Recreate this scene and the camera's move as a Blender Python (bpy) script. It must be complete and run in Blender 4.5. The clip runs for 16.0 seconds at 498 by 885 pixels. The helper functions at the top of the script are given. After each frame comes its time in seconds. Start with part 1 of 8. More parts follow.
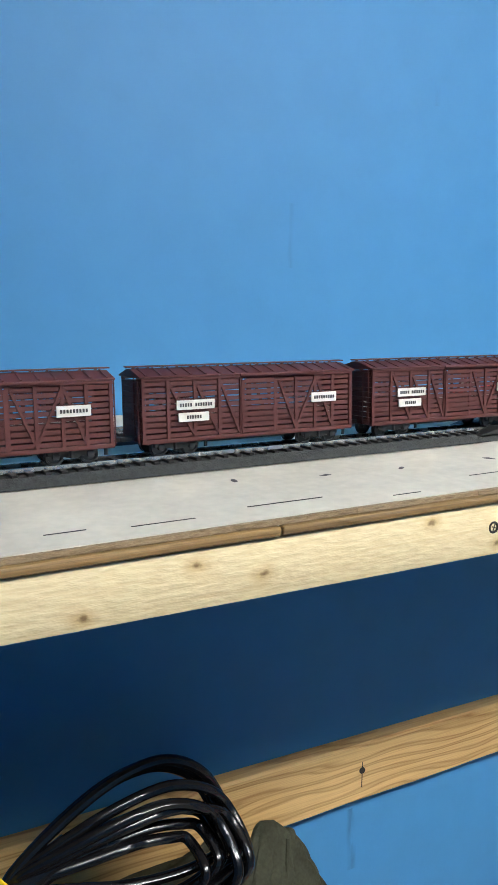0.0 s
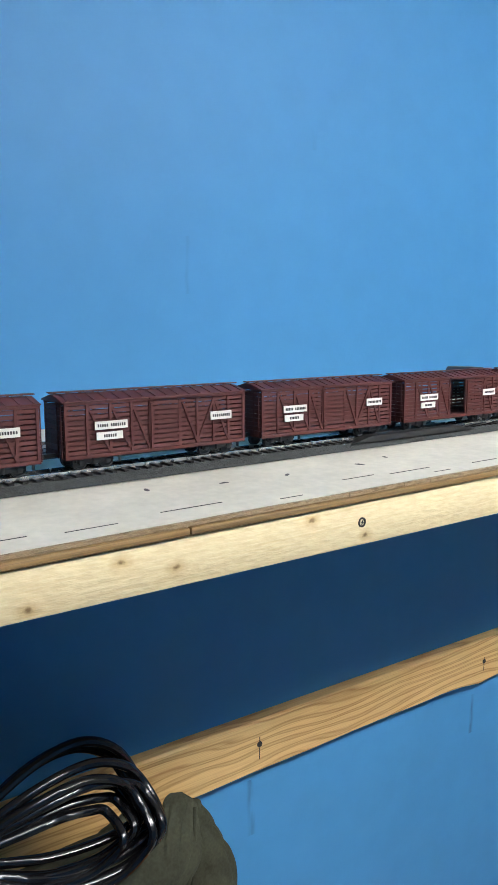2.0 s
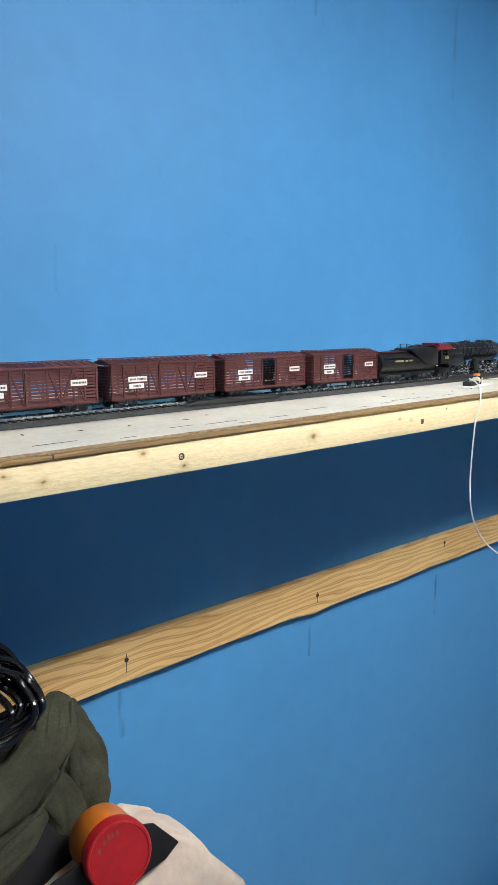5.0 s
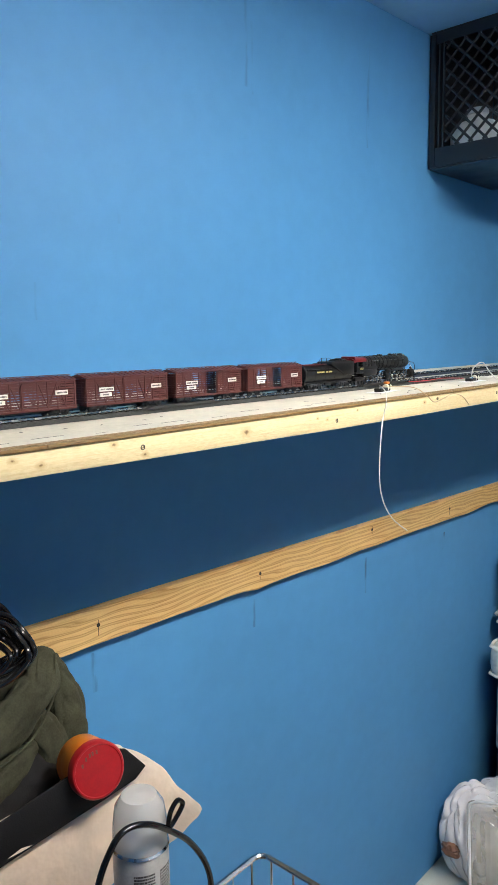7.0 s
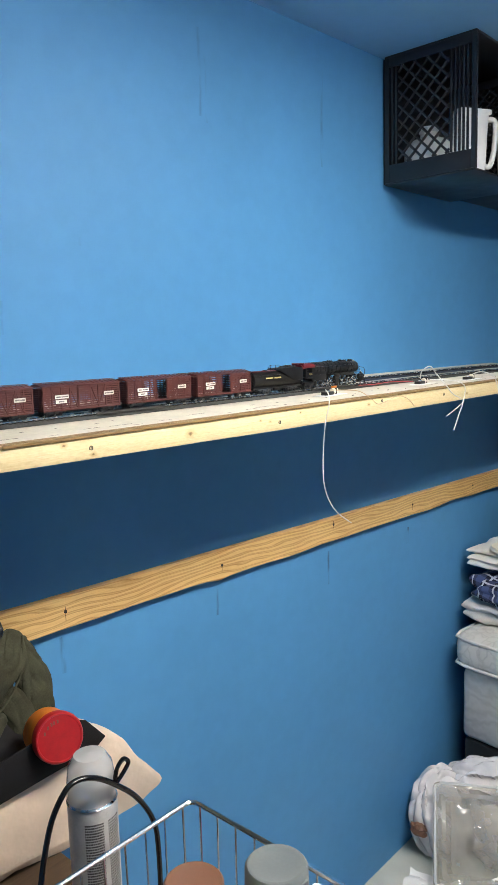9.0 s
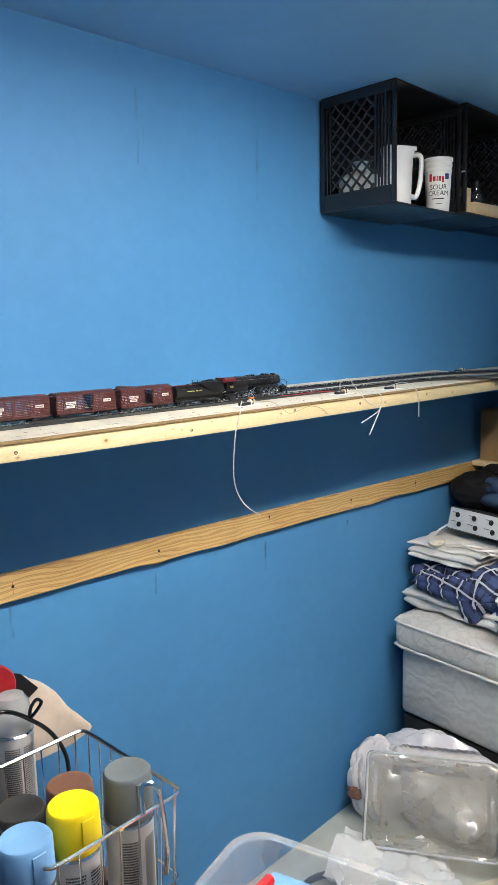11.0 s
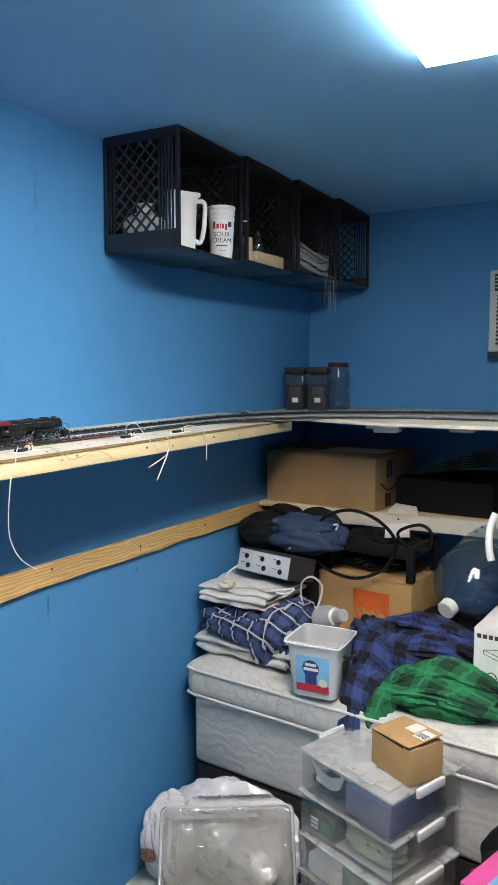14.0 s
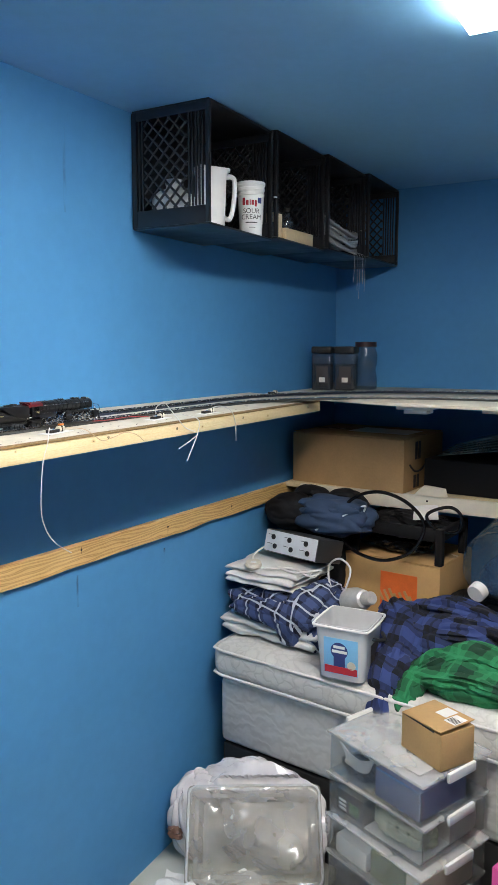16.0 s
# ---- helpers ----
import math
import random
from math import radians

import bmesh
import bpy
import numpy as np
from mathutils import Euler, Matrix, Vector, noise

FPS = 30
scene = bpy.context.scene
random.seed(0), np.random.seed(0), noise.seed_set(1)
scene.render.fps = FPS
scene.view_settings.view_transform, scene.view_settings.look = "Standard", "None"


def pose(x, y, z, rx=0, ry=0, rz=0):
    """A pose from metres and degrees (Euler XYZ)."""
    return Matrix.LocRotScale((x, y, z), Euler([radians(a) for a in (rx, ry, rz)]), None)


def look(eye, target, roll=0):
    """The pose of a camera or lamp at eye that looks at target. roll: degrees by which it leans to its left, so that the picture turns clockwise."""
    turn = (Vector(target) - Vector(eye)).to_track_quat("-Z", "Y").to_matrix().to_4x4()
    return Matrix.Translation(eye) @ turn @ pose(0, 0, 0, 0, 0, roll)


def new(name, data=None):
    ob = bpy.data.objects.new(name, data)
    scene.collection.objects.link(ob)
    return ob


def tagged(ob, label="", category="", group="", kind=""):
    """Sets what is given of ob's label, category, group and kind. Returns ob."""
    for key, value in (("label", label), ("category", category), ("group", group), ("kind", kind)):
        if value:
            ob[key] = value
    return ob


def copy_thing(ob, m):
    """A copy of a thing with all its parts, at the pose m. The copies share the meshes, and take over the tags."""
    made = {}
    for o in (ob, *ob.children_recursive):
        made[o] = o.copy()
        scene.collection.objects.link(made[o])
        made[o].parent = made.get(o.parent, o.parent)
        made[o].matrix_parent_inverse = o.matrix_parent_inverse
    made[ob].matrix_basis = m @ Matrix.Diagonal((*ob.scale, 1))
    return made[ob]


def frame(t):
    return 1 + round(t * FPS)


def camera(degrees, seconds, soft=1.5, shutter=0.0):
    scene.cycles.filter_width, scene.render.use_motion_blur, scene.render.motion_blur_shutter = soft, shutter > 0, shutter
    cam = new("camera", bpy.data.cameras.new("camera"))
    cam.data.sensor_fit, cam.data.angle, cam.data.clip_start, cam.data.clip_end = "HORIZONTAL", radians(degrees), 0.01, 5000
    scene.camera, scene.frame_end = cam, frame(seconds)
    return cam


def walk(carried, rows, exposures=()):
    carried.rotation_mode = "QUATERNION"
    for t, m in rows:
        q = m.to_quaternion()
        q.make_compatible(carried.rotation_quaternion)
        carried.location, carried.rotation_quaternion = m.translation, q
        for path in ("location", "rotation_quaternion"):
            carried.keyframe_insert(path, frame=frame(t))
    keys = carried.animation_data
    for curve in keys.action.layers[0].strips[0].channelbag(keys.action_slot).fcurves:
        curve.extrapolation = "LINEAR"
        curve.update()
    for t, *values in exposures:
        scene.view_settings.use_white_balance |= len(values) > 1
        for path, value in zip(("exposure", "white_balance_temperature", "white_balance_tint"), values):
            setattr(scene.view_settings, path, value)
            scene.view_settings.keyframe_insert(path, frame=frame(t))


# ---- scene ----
cam = camera(37.1, 16.0, soft=0.6)
PATH = [
    (0, (0.098, 0.069, 1.491), (1.014, 1.821, 1.192), -0.5),
    (0.5, (0.116, 0.064, 1.501), (1.139, 1.756, 1.206), 0.1),
    (1, (0.098, 0.063, 1.502), (1.188, 1.713, 1.207), -0.3),
    (1.5, (0.078, 0.046, 1.502), (1.196, 1.677, 1.202), -0.5),
    (2, (0.056, 0.012, 1.511), (1.217, 1.612, 1.208), -0.3),
    (2.5, (0.038, -0.012, 1.508), (1.231, 1.565, 1.208), -0.2),
    (3, (0.012, -0.029, 1.503), (1.259, 1.505, 1.201), -0.6),
    (3.5, (-0.002, -0.04, 1.506), (1.25, 1.489, 1.198), -0.4),
    (4, (-0.012, -0.075, 1.507), (1.282, 1.42, 1.203), -0.2),
    (4.5, (-0.02, -0.125, 1.501), (1.318, 1.33, 1.196), -0.3),
    (5, (-0.033, -0.173, 1.505), (1.349, 1.238, 1.191), -0.2),
    (7.5, (-0.19, -0.361, 1.515), (1.284, 0.963, 1.242), -1.1),
    (8, (-0.176, -0.38, 1.517), (1.299, 0.943, 1.248), -1.2),
    (10.5, (-0.25, -0.727, 1.558), (1.189, 0.631, 1.272), -2.2),
    (11, (-0.232, -0.803, 1.577), (1.194, 0.569, 1.287), -1.3),
    (11.5, (-0.232, -0.85, 1.585), (1.195, 0.522, 1.301), -1.3),
    (12, (-0.219, -0.848, 1.586), (1.244, 0.486, 1.301), -1.0),
    (12.5, (-0.211, -0.828, 1.593), (1.332, 0.417, 1.331), -0.4),
    (13, (-0.205, -0.795, 1.592), (1.424, 0.347, 1.389), -0.3),
    (13.5, (-0.193, -0.784, 1.588), (1.517, 0.237, 1.396), -0.1),
    (14, (-0.172, -0.78, 1.586), (1.587, 0.151, 1.392), -0.1),
    (14.5, (-0.167, -0.78, 1.589), (1.611, 0.117, 1.401), 0.1),
    (15, (-0.167, -0.768, 1.594), (1.61, 0.128, 1.401), 0.2),
    (15.5, (-0.169, -0.755, 1.592), (1.591, 0.171, 1.381), 0.2),
    (16, (-0.164, -0.738, 1.591), (1.566, 0.233, 1.339), -0.0),
]
walk(cam, [(t, look(eye, target, roll)) for t, eye, target, roll in PATH], [(0, -0.2, 6350, 10), (3, -0.2, 6250, 10), (5.5, -0.1, 6550, 11), (8, 0.04, 7150, 12), (11, 0.05, 7050, 12), (12.2, -0.1, 6900, 12), (13.2, -0.08, 6900, 12), (14.5, 0.0, 6850, 12), (16, -0.02, 6850, 12)])

# ---- plan, in metres ----
WALL_Y, WALL_X = 0.645, 3.14          # north wall with the shelf, east wall with the bed
SOUTH_Y, WEST_X = -2.3, -1.9
FLOOR_Z = -0.09
SHELF_Y = 0.353                       # front of the narrow shelf
TRACK_Y, RAIL_Z = 0.466, 1.4215       # middle and rail top of the train's track
TRAIN_X = 1.22                        # front of the locomotive
BED_Z = 0.575                         # top of the mattress


def shelf_z(y):
    return 1.4068 + (y - SHELF_Y) * 0.06


def ceiling_z(x):
    return 2.222 + 0.0225 * x


# ---- light ----
world = bpy.data.worlds.new("world")
scene.world = world
world.use_nodes = True
world.node_tree.nodes["Background"].inputs[0].default_value = (0.55, 0.7, 1.0, 1)
world.node_tree.nodes["Background"].inputs[1].default_value = 0.02
PANEL_STRENGTH = 103.0

# ---- materials ----


def shader(name):
    mat = bpy.data.materials.new(name)
    mat.use_nodes = True
    nt = mat.node_tree
    return mat, nt, nt.nodes["Principled BSDF"]


def link(nt, a, b):
    nt.links.new(a, b)


def noise_node(nt, coord, scale, detail=4.0, stretch=None):
    if stretch:
        mp = nt.nodes.new("ShaderNodeMapping")
        mp.inputs["Scale"].default_value = stretch
        link(nt, coord, mp.inputs["Vector"])
        coord = mp.outputs["Vector"]
    n = nt.nodes.new("ShaderNodeTexNoise")
    n.inputs["Scale"].default_value = scale
    n.inputs["Detail"].default_value = detail
    link(nt, coord, n.inputs["Vector"])
    return n.outputs["Fac"]


def ramp(nt, fac, stops, constant=False):
    r = nt.nodes.new("ShaderNodeValToRGB")
    r.color_ramp.interpolation = "CONSTANT" if constant else "LINEAR"
    el = r.color_ramp.elements
    while len(el) < len(stops):
        el.new(0.5)
    for e, (p, c) in zip(el, stops):
        e.position = p
        e.color = (*c, 1) if len(c) == 3 else c
    link(nt, fac, r.inputs["Fac"])
    return r.outputs["Color"]


def mix(nt, fac, a, b, mode="MIX"):
    n = nt.nodes.new("ShaderNodeMix")
    n.data_type, n.blend_type = "RGBA", mode
    for sock, v in ((n.inputs[0], fac), (n.inputs[6], a), (n.inputs[7], b)):
        if isinstance(v, (int, float)):
            sock.default_value = v
        elif isinstance(v, tuple):
            sock.default_value = (*v, 1)
        else:
            link(nt, v, sock)
    return n.outputs[2]


def calc(nt, op, a, b=0.0, c=0.0):
    n = nt.nodes.new("ShaderNodeMath")
    n.operation = op
    for sock, v in zip(n.inputs, (a, b, c)):
        if isinstance(v, (int, float)):
            sock.default_value = v
        else:
            link(nt, v, sock)
    return n.outputs[0]


def coords(nt):
    return nt.nodes.new("ShaderNodeTexCoord").outputs["Object"]


def bumped(nt, bsdf, height, strength, distance=0.002):
    b = nt.nodes.new("ShaderNodeBump")
    b.inputs["Strength"].default_value = strength
    b.inputs["Distance"].default_value = distance
    link(nt, height, b.inputs["Height"])
    link(nt, b.outputs["Normal"], bsdf.inputs["Normal"])


def plain(name, col, rough=0.5, metal=0.0, var=0.2, scale=25.0, bump=0.15, fine=300.0, depth=0.001, spec=0.5):
    """A painted, plastic, paper or metal surface with blotches, grain and uneven gloss."""
    mat, nt, b = shader(name)
    co = coords(nt)
    big, small = noise_node(nt, co, scale), noise_node(nt, co, fine, 3)
    lo, hi = tuple(c * (1 - var) for c in col), tuple(min(1, c * (1 + var * 0.6)) for c in col)
    c1 = ramp(nt, big, [(0.3, lo), (0.7, hi)])
    c2 = mix(nt, 0.35, c1, ramp(nt, small, [(0.3, lo), (0.7, hi)]))
    link(nt, c2, b.inputs["Base Color"])
    link(nt, calc(nt, "MULTIPLY_ADD", big, 0.25, max(0.02, rough - 0.12)), b.inputs["Roughness"])
    b.inputs["Metallic"].default_value = metal
    b.inputs["Specular IOR Level"].default_value = spec
    if bump:
        bumped(nt, b, small, bump, depth)
    return mat


def wood(name, light, dark, along=(2.0, 40.0, 40.0), rough=0.6, lines=3.0):
    """Sawn softwood with streaks along one axis."""
    mat, nt, b = shader(name)
    co = coords(nt)
    streak = noise_node(nt, co, lines, 6, along)
    fibre = noise_node(nt, co, lines * 9, 4, along)
    c = ramp(nt, streak, [(0.32, dark), (0.5, light), (0.6, tuple(0.5 * (p + q) for p, q in zip(light, dark))), (0.7, light)])
    c = mix(nt, 0.3, c, ramp(nt, fibre, [(0.35, dark), (0.6, light)]))
    link(nt, c, b.inputs["Base Color"])
    b.inputs["Roughness"].default_value = rough
    bumped(nt, b, fibre, 0.35, 0.001)
    return mat


def knotty_pine(name, light, dark, knots):
    """Pale planed pine with fine slanting saw marks and small knots: (x, z, radius)."""
    mat, nt, b = shader(name)
    co = coords(nt)
    streak = noise_node(nt, co, 5.0, 6, (1.2, 30, 60))
    fibre = noise_node(nt, co, 45, 4, (1.2, 30, 60))
    saw = noise_node(nt, co, 60, 3, (1.6, 1, 6.0))
    mid = tuple(0.5 * (p + q) for p, q in zip(light, dark))
    c = ramp(nt, streak, [(0.32, dark), (0.5, light), (0.62, mid), (0.7, light)])
    c = mix(nt, 0.3, c, ramp(nt, fibre, [(0.35, dark), (0.6, light)]))
    c = mix(nt, 0.3, c, ramp(nt, saw, [(0.40, dark), (0.58, light)]))
    sep = nt.nodes.new("ShaderNodeSeparateXYZ")
    link(nt, co, sep.inputs[0])
    wob = calc(nt, "MULTIPLY_ADD", noise_node(nt, co, 260, 3), 0.9, -0.45)
    halo, core = 0.0, 0.0
    for x, z, r in knots:
        dx = calc(nt, "MULTIPLY", calc(nt, "SUBTRACT", sep.outputs[0], x), 0.55 / r)
        dz = calc(nt, "MULTIPLY", calc(nt, "SUBTRACT", sep.outputs[2], z), 0.85 / r)
        d = calc(nt, "ADD", calc(nt, "SQRT", calc(nt, "ADD", calc(nt, "MULTIPLY", dx, dx), calc(nt, "MULTIPLY", dz, dz))), wob)
        halo = calc(nt, "MAXIMUM", calc(nt, "SUBTRACT", 1.5, d), halo)
        core = calc(nt, "MAXIMUM", calc(nt, "SUBTRACT", 0.55, d), core)
    c = mix(nt, calc(nt, "MINIMUM", calc(nt, "MULTIPLY", halo, 0.6), 0.75), c, (0.52, 0.34, 0.13))
    c = mix(nt, calc(nt, "MINIMUM", calc(nt, "MULTIPLY", core, 2.0), 0.85), c, (0.17, 0.09, 0.03))
    link(nt, c, b.inputs["Base Color"])
    b.inputs["Roughness"].default_value = 0.6
    bumped(nt, b, saw, 0.6, 0.0012)
    return mat


def flowing_wood(name, light, dark):
    """Flat-sawn pine: long bending growth rings over fine fibre."""
    mat, nt, b = shader(name)
    co = coords(nt)
    mp = nt.nodes.new("ShaderNodeMapping")
    mp.inputs["Scale"].default_value = (0.17, 1.0, 1.0)
    link(nt, co, mp.inputs["Vector"])
    w = nt.nodes.new("ShaderNodeTexWave")
    w.wave_type, w.bands_direction = "BANDS", "Z"
    w.inputs["Scale"].default_value = 31
    w.inputs["Distortion"].default_value = 15
    w.inputs["Detail"].default_value = 2.5
    w.inputs["Detail Scale"].default_value = 0.7
    link(nt, mp.outputs["Vector"], w.inputs["Vector"])
    fibre = noise_node(nt, co, 30, 5, (0.6, 20, 40))
    c = ramp(nt, w.outputs["Fac"], [(0.0, light), (0.42, light), (0.8, dark), (1.0, tuple(0.6 * p + 0.4 * q for p, q in zip(light, dark)))])
    c = mix(nt, 0.3, c, ramp(nt, fibre, [(0.35, dark), (0.6, light)]))
    c = mix(nt, 0.25, c, ramp(nt, noise_node(nt, co, 3, 4), [(0.35, dark), (0.65, light)]))
    link(nt, c, b.inputs["Base Color"])
    b.inputs["Roughness"].default_value = 0.5
    bumped(nt, b, fibre, 0.3, 0.001)
    return mat


def milky(name, col, solid=0.35, rough=0.2, ripple=None):
    """Thin see-through plastic: part clear, part hazy gloss."""
    mat, nt, b = shader(name)
    b.inputs["Base Color"].default_value = (*col, 1)
    b.inputs["Roughness"].default_value = rough
    clear = nt.nodes.new("ShaderNodeBsdfTransparent")
    clear.inputs["Color"].default_value = (*[0.5 + 0.5 * c for c in col], 1)
    ms = nt.nodes.new("ShaderNodeMixShader")
    n = noise_node(nt, coords(nt), 12, 3)
    link(nt, calc(nt, "MULTIPLY_ADD", n, 0.3, solid - 0.15), ms.inputs[0])
    link(nt, clear.outputs[0], ms.inputs[1])
    link(nt, b.outputs[0], ms.inputs[2])
    shine = nt.nodes.new("ShaderNodeBsdfGlossy")
    shine.inputs["Roughness"].default_value = rough * 0.6
    lw = nt.nodes.new("ShaderNodeLayerWeight")
    lw.inputs["Blend"].default_value = 0.5
    edge = calc(nt, "POWER", lw.outputs["Facing"], 4.0)
    top = nt.nodes.new("ShaderNodeMixShader")
    link(nt, calc(nt, "MULTIPLY_ADD", edge, 0.45, 0.045), top.inputs[0])
    link(nt, ms.outputs[0], top.inputs[1])
    link(nt, shine.outputs[0], top.inputs[2])
    link(nt, top.outputs[0], nt.nodes["Material Output"].inputs["Surface"])
    if ripple:
        scale, strength, depth = ripple
        co = coords(nt)
        warp = nt.nodes.new("ShaderNodeTexNoise")
        warp.inputs["Scale"].default_value = scale
        warp.inputs["Detail"].default_value = 0.6
        warp.inputs["Distortion"].default_value = 0.8
        link(nt, co, warp.inputs["Vector"])
        bumped(nt, b, warp.outputs["Fac"], strength, depth)
        link(nt, nt.nodes["Bump"].outputs["Normal"], shine.inputs["Normal"])
    return mat


def plaid(name, base, band, line, pitch=0.05, rough=0.9, lines=0.05):
    """Woven check: two sets of broad bands and thin lines."""
    mat, nt, b = shader(name)
    co = coords(nt)
    mp = nt.nodes.new("ShaderNodeMapping")
    mp.inputs["Rotation"].default_value = (0.55, 0.5, 0.5)
    warp = nt.nodes.new("ShaderNodeTexNoise")
    warp.inputs["Scale"].default_value = 9
    link(nt, co, warp.inputs["Vector"])
    add = nt.nodes.new("ShaderNodeVectorMath")
    add.operation = "MULTIPLY_ADD"
    add.inputs[1].default_value = (0.022, 0.022, 0.022)
    link(nt, warp.outputs["Color"], add.inputs[0])
    link(nt, co, add.inputs[2])
    link(nt, add.outputs[0], mp.inputs["Vector"])
    sep = nt.nodes.new("ShaderNodeSeparateXYZ")
    link(nt, mp.outputs["Vector"], sep.inputs[0])
    u, v = (calc(nt, "FRACT", calc(nt, "MULTIPLY", sep.outputs[i], 1 / pitch)) for i in (0, 1))
    bu, bv = calc(nt, "LESS_THAN", u, 0.45), calc(nt, "LESS_THAN", v, 0.45)
    both = calc(nt, "MULTIPLY", calc(nt, "ADD", bu, bv), 0.5)
    c = mix(nt, both, base, band)
    lu = calc(nt, "COMPARE", u, 0.72, lines)
    lv = calc(nt, "COMPARE", v, 0.72, lines)
    c = mix(nt, calc(nt, "MULTIPLY", calc(nt, "MAXIMUM", lu, lv), 0.75), c, line)
    link(nt, c, b.inputs["Base Color"])
    b.inputs["Roughness"].default_value = rough
    bumped(nt, b, noise_node(nt, co, 400, 3), 0.4, 0.001)
    return mat


def wall_paint(name, col, drips=()):
    """Rolled blue paint with roller texture, cloudy patches and a few dark runs: (x, z top, z bottom, width)."""
    mat, nt, b = shader(name)
    co = coords(nt)
    cloud = noise_node(nt, co, 1.6, 5)
    roll = noise_node(nt, co, 220, 4)
    c = ramp(nt, cloud, [(0.3, tuple(x * 0.9 for x in col)), (0.7, tuple(x * 1.06 for x in col))])
    c = mix(nt, 0.12, c, ramp(nt, noise_node(nt, co, 30, 4), [(0.35, tuple(x * 0.7 for x in col)), (0.65, col)]))
    if drips:
        sep = nt.nodes.new("ShaderNodeSeparateXYZ")
        link(nt, co, sep.inputs[0])
        wob = calc(nt, "MULTIPLY_ADD", noise_node(nt, co, 14, 3), 0.012, -0.006)
        xx = calc(nt, "ADD", sep.outputs[0], wob)
        patch = ramp(nt, noise_node(nt, co, 60, 4, (1, 1, 0.25)), [(0.4, (0, 0, 0)), (0.6, (1, 1, 1))])
        total = 0.0
        for x0, z1, z0, w, k in drips:
            near = calc(nt, "SUBTRACT", 1.0, calc(nt, "DIVIDE", calc(nt, "ABSOLUTE", calc(nt, "SUBTRACT", xx, x0)), w))
            near = calc(nt, "MAXIMUM", near, 0.0)
            inz = calc(nt, "MULTIPLY", calc(nt, "LESS_THAN", sep.outputs[2], z1), calc(nt, "GREATER_THAN", sep.outputs[2], z0))
            total = calc(nt, "ADD", calc(nt, "MULTIPLY", calc(nt, "MULTIPLY", near, inz), k), total)
        total = calc(nt, "MULTIPLY", total, patch)
        c = mix(nt, calc(nt, "MINIMUM", total, 0.9), c, (0.03, 0.07, 0.13))
    link(nt, c, b.inputs["Base Color"])
    link(nt, calc(nt, "MULTIPLY_ADD", cloud, 0.2, 0.45), b.inputs["Roughness"])
    b.inputs["Specular IOR Level"].default_value = 0.3
    bumped(nt, b, roll, 0.12, 0.001)
    return mat


def quilted(name, col, scale, swirl):
    """Mattress ticking: stitched relief on off-white cloth."""
    mat, nt, b = shader(name)
    co = coords(nt)
    if swirl:
        v = nt.nodes.new("ShaderNodeTexVoronoi")
        v.feature = "DISTANCE_TO_EDGE"
        v.inputs["Scale"].default_value = scale
        w = nt.nodes.new("ShaderNodeTexNoise")
        w.inputs["Scale"].default_value = scale * 0.6
        add = nt.nodes.new("ShaderNodeVectorMath")
        add.operation = "MULTIPLY_ADD"
        add.inputs[1].default_value = (0.12, 0.12, 0.12)
        link(nt, co, w.inputs["Vector"])
        link(nt, w.outputs["Color"], add.inputs[0])
        link(nt, co, add.inputs[2])
        link(nt, add.outputs[0], v.inputs["Vector"])
        h = ramp(nt, v.outputs["Distance"], [(0.0, (0, 0, 0)), (0.12, (1, 1, 1))])
    else:
        w = nt.nodes.new("ShaderNodeTexWave")
        w.bands_direction = "Z"
        w.inputs["Scale"].default_value = scale
        w.inputs["Distortion"].default_value = 9
        w.inputs["Detail Scale"].default_value = 2.2
        link(nt, co, w.inputs["Vector"])
        h = w.outputs["Color"]
    # the relief's hollows are also shaded darker in the colour
    c = mix(nt, 0.14, tuple(col), mix(nt, 1.0, h, col, "MULTIPLY"))
    c = mix(nt, 0.2, c, ramp(nt, noise_node(nt, co, 5, 5), [(0.35, (0.35, 0.33, 0.3)), (0.6, col)]))
    link(nt, c, b.inputs["Base Color"])
    b.inputs["Roughness"].default_value = 0.85
    bumped(nt, b, h, 0.25 if swirl else 0.22, 0.004)
    return mat


def glow(name, col, strength):
    mat, nt, b = shader(name)
    b.inputs["Base Color"].default_value = (*col, 1)
    b.inputs["Emission Color"].default_value = (*col, 1)
    b.inputs["Emission Strength"].default_value = strength
    return mat


BLUE = (0.074, 0.284, 0.555)
RUNS = ((0.442, 1.60, 1.545, 0.003, 0.2), (0.603, 1.755, 1.70, 0.005, 0.3), (0.918, 2.15, 1.98, 0.006, 0.35), (0.935, 2.1, 1.97, 0.004, 0.4), (1.33, 2.17, 1.94, 0.007, 0.5), (0.515, 1.0, 0.93, 0.006, 0.7), (0.917, 0.98, 0.92, 0.005, 0.6), (1.333, 0.97, 0.88, 0.006, 0.8), (1.738, 0.95, 0.9, 0.006, 1.0), (1.74, 0.95, 0.9, 0.006, 1.0))
M_WALL = wall_paint("blue_wall_paint", BLUE, RUNS)
M_WALL2 = wall_paint("blue_wall_paint_plain", BLUE)
M_CEIL = wall_paint("blue_ceiling_paint", (0.20, 0.45, 0.71))
M_FLOOR = plain("pale_floor", (0.58, 0.60, 0.54), 0.6, var=0.3, scale=6, bump=0.2)
M_PLY = plain("white_plywood", (0.60, 0.56, 0.46), 0.7, var=0.2, scale=16, bump=0.2, fine=160)
M_PLYEDGE = wood("plywood_edge", (0.36, 0.26, 0.15), (0.13, 0.08, 0.035), (30, 60, 200), 0.85)
M_PINE = wood("pale_pine", (0.80, 0.66, 0.41), (0.60, 0.44, 0.22), (1.2, 30, 60), 0.55, 5.0)
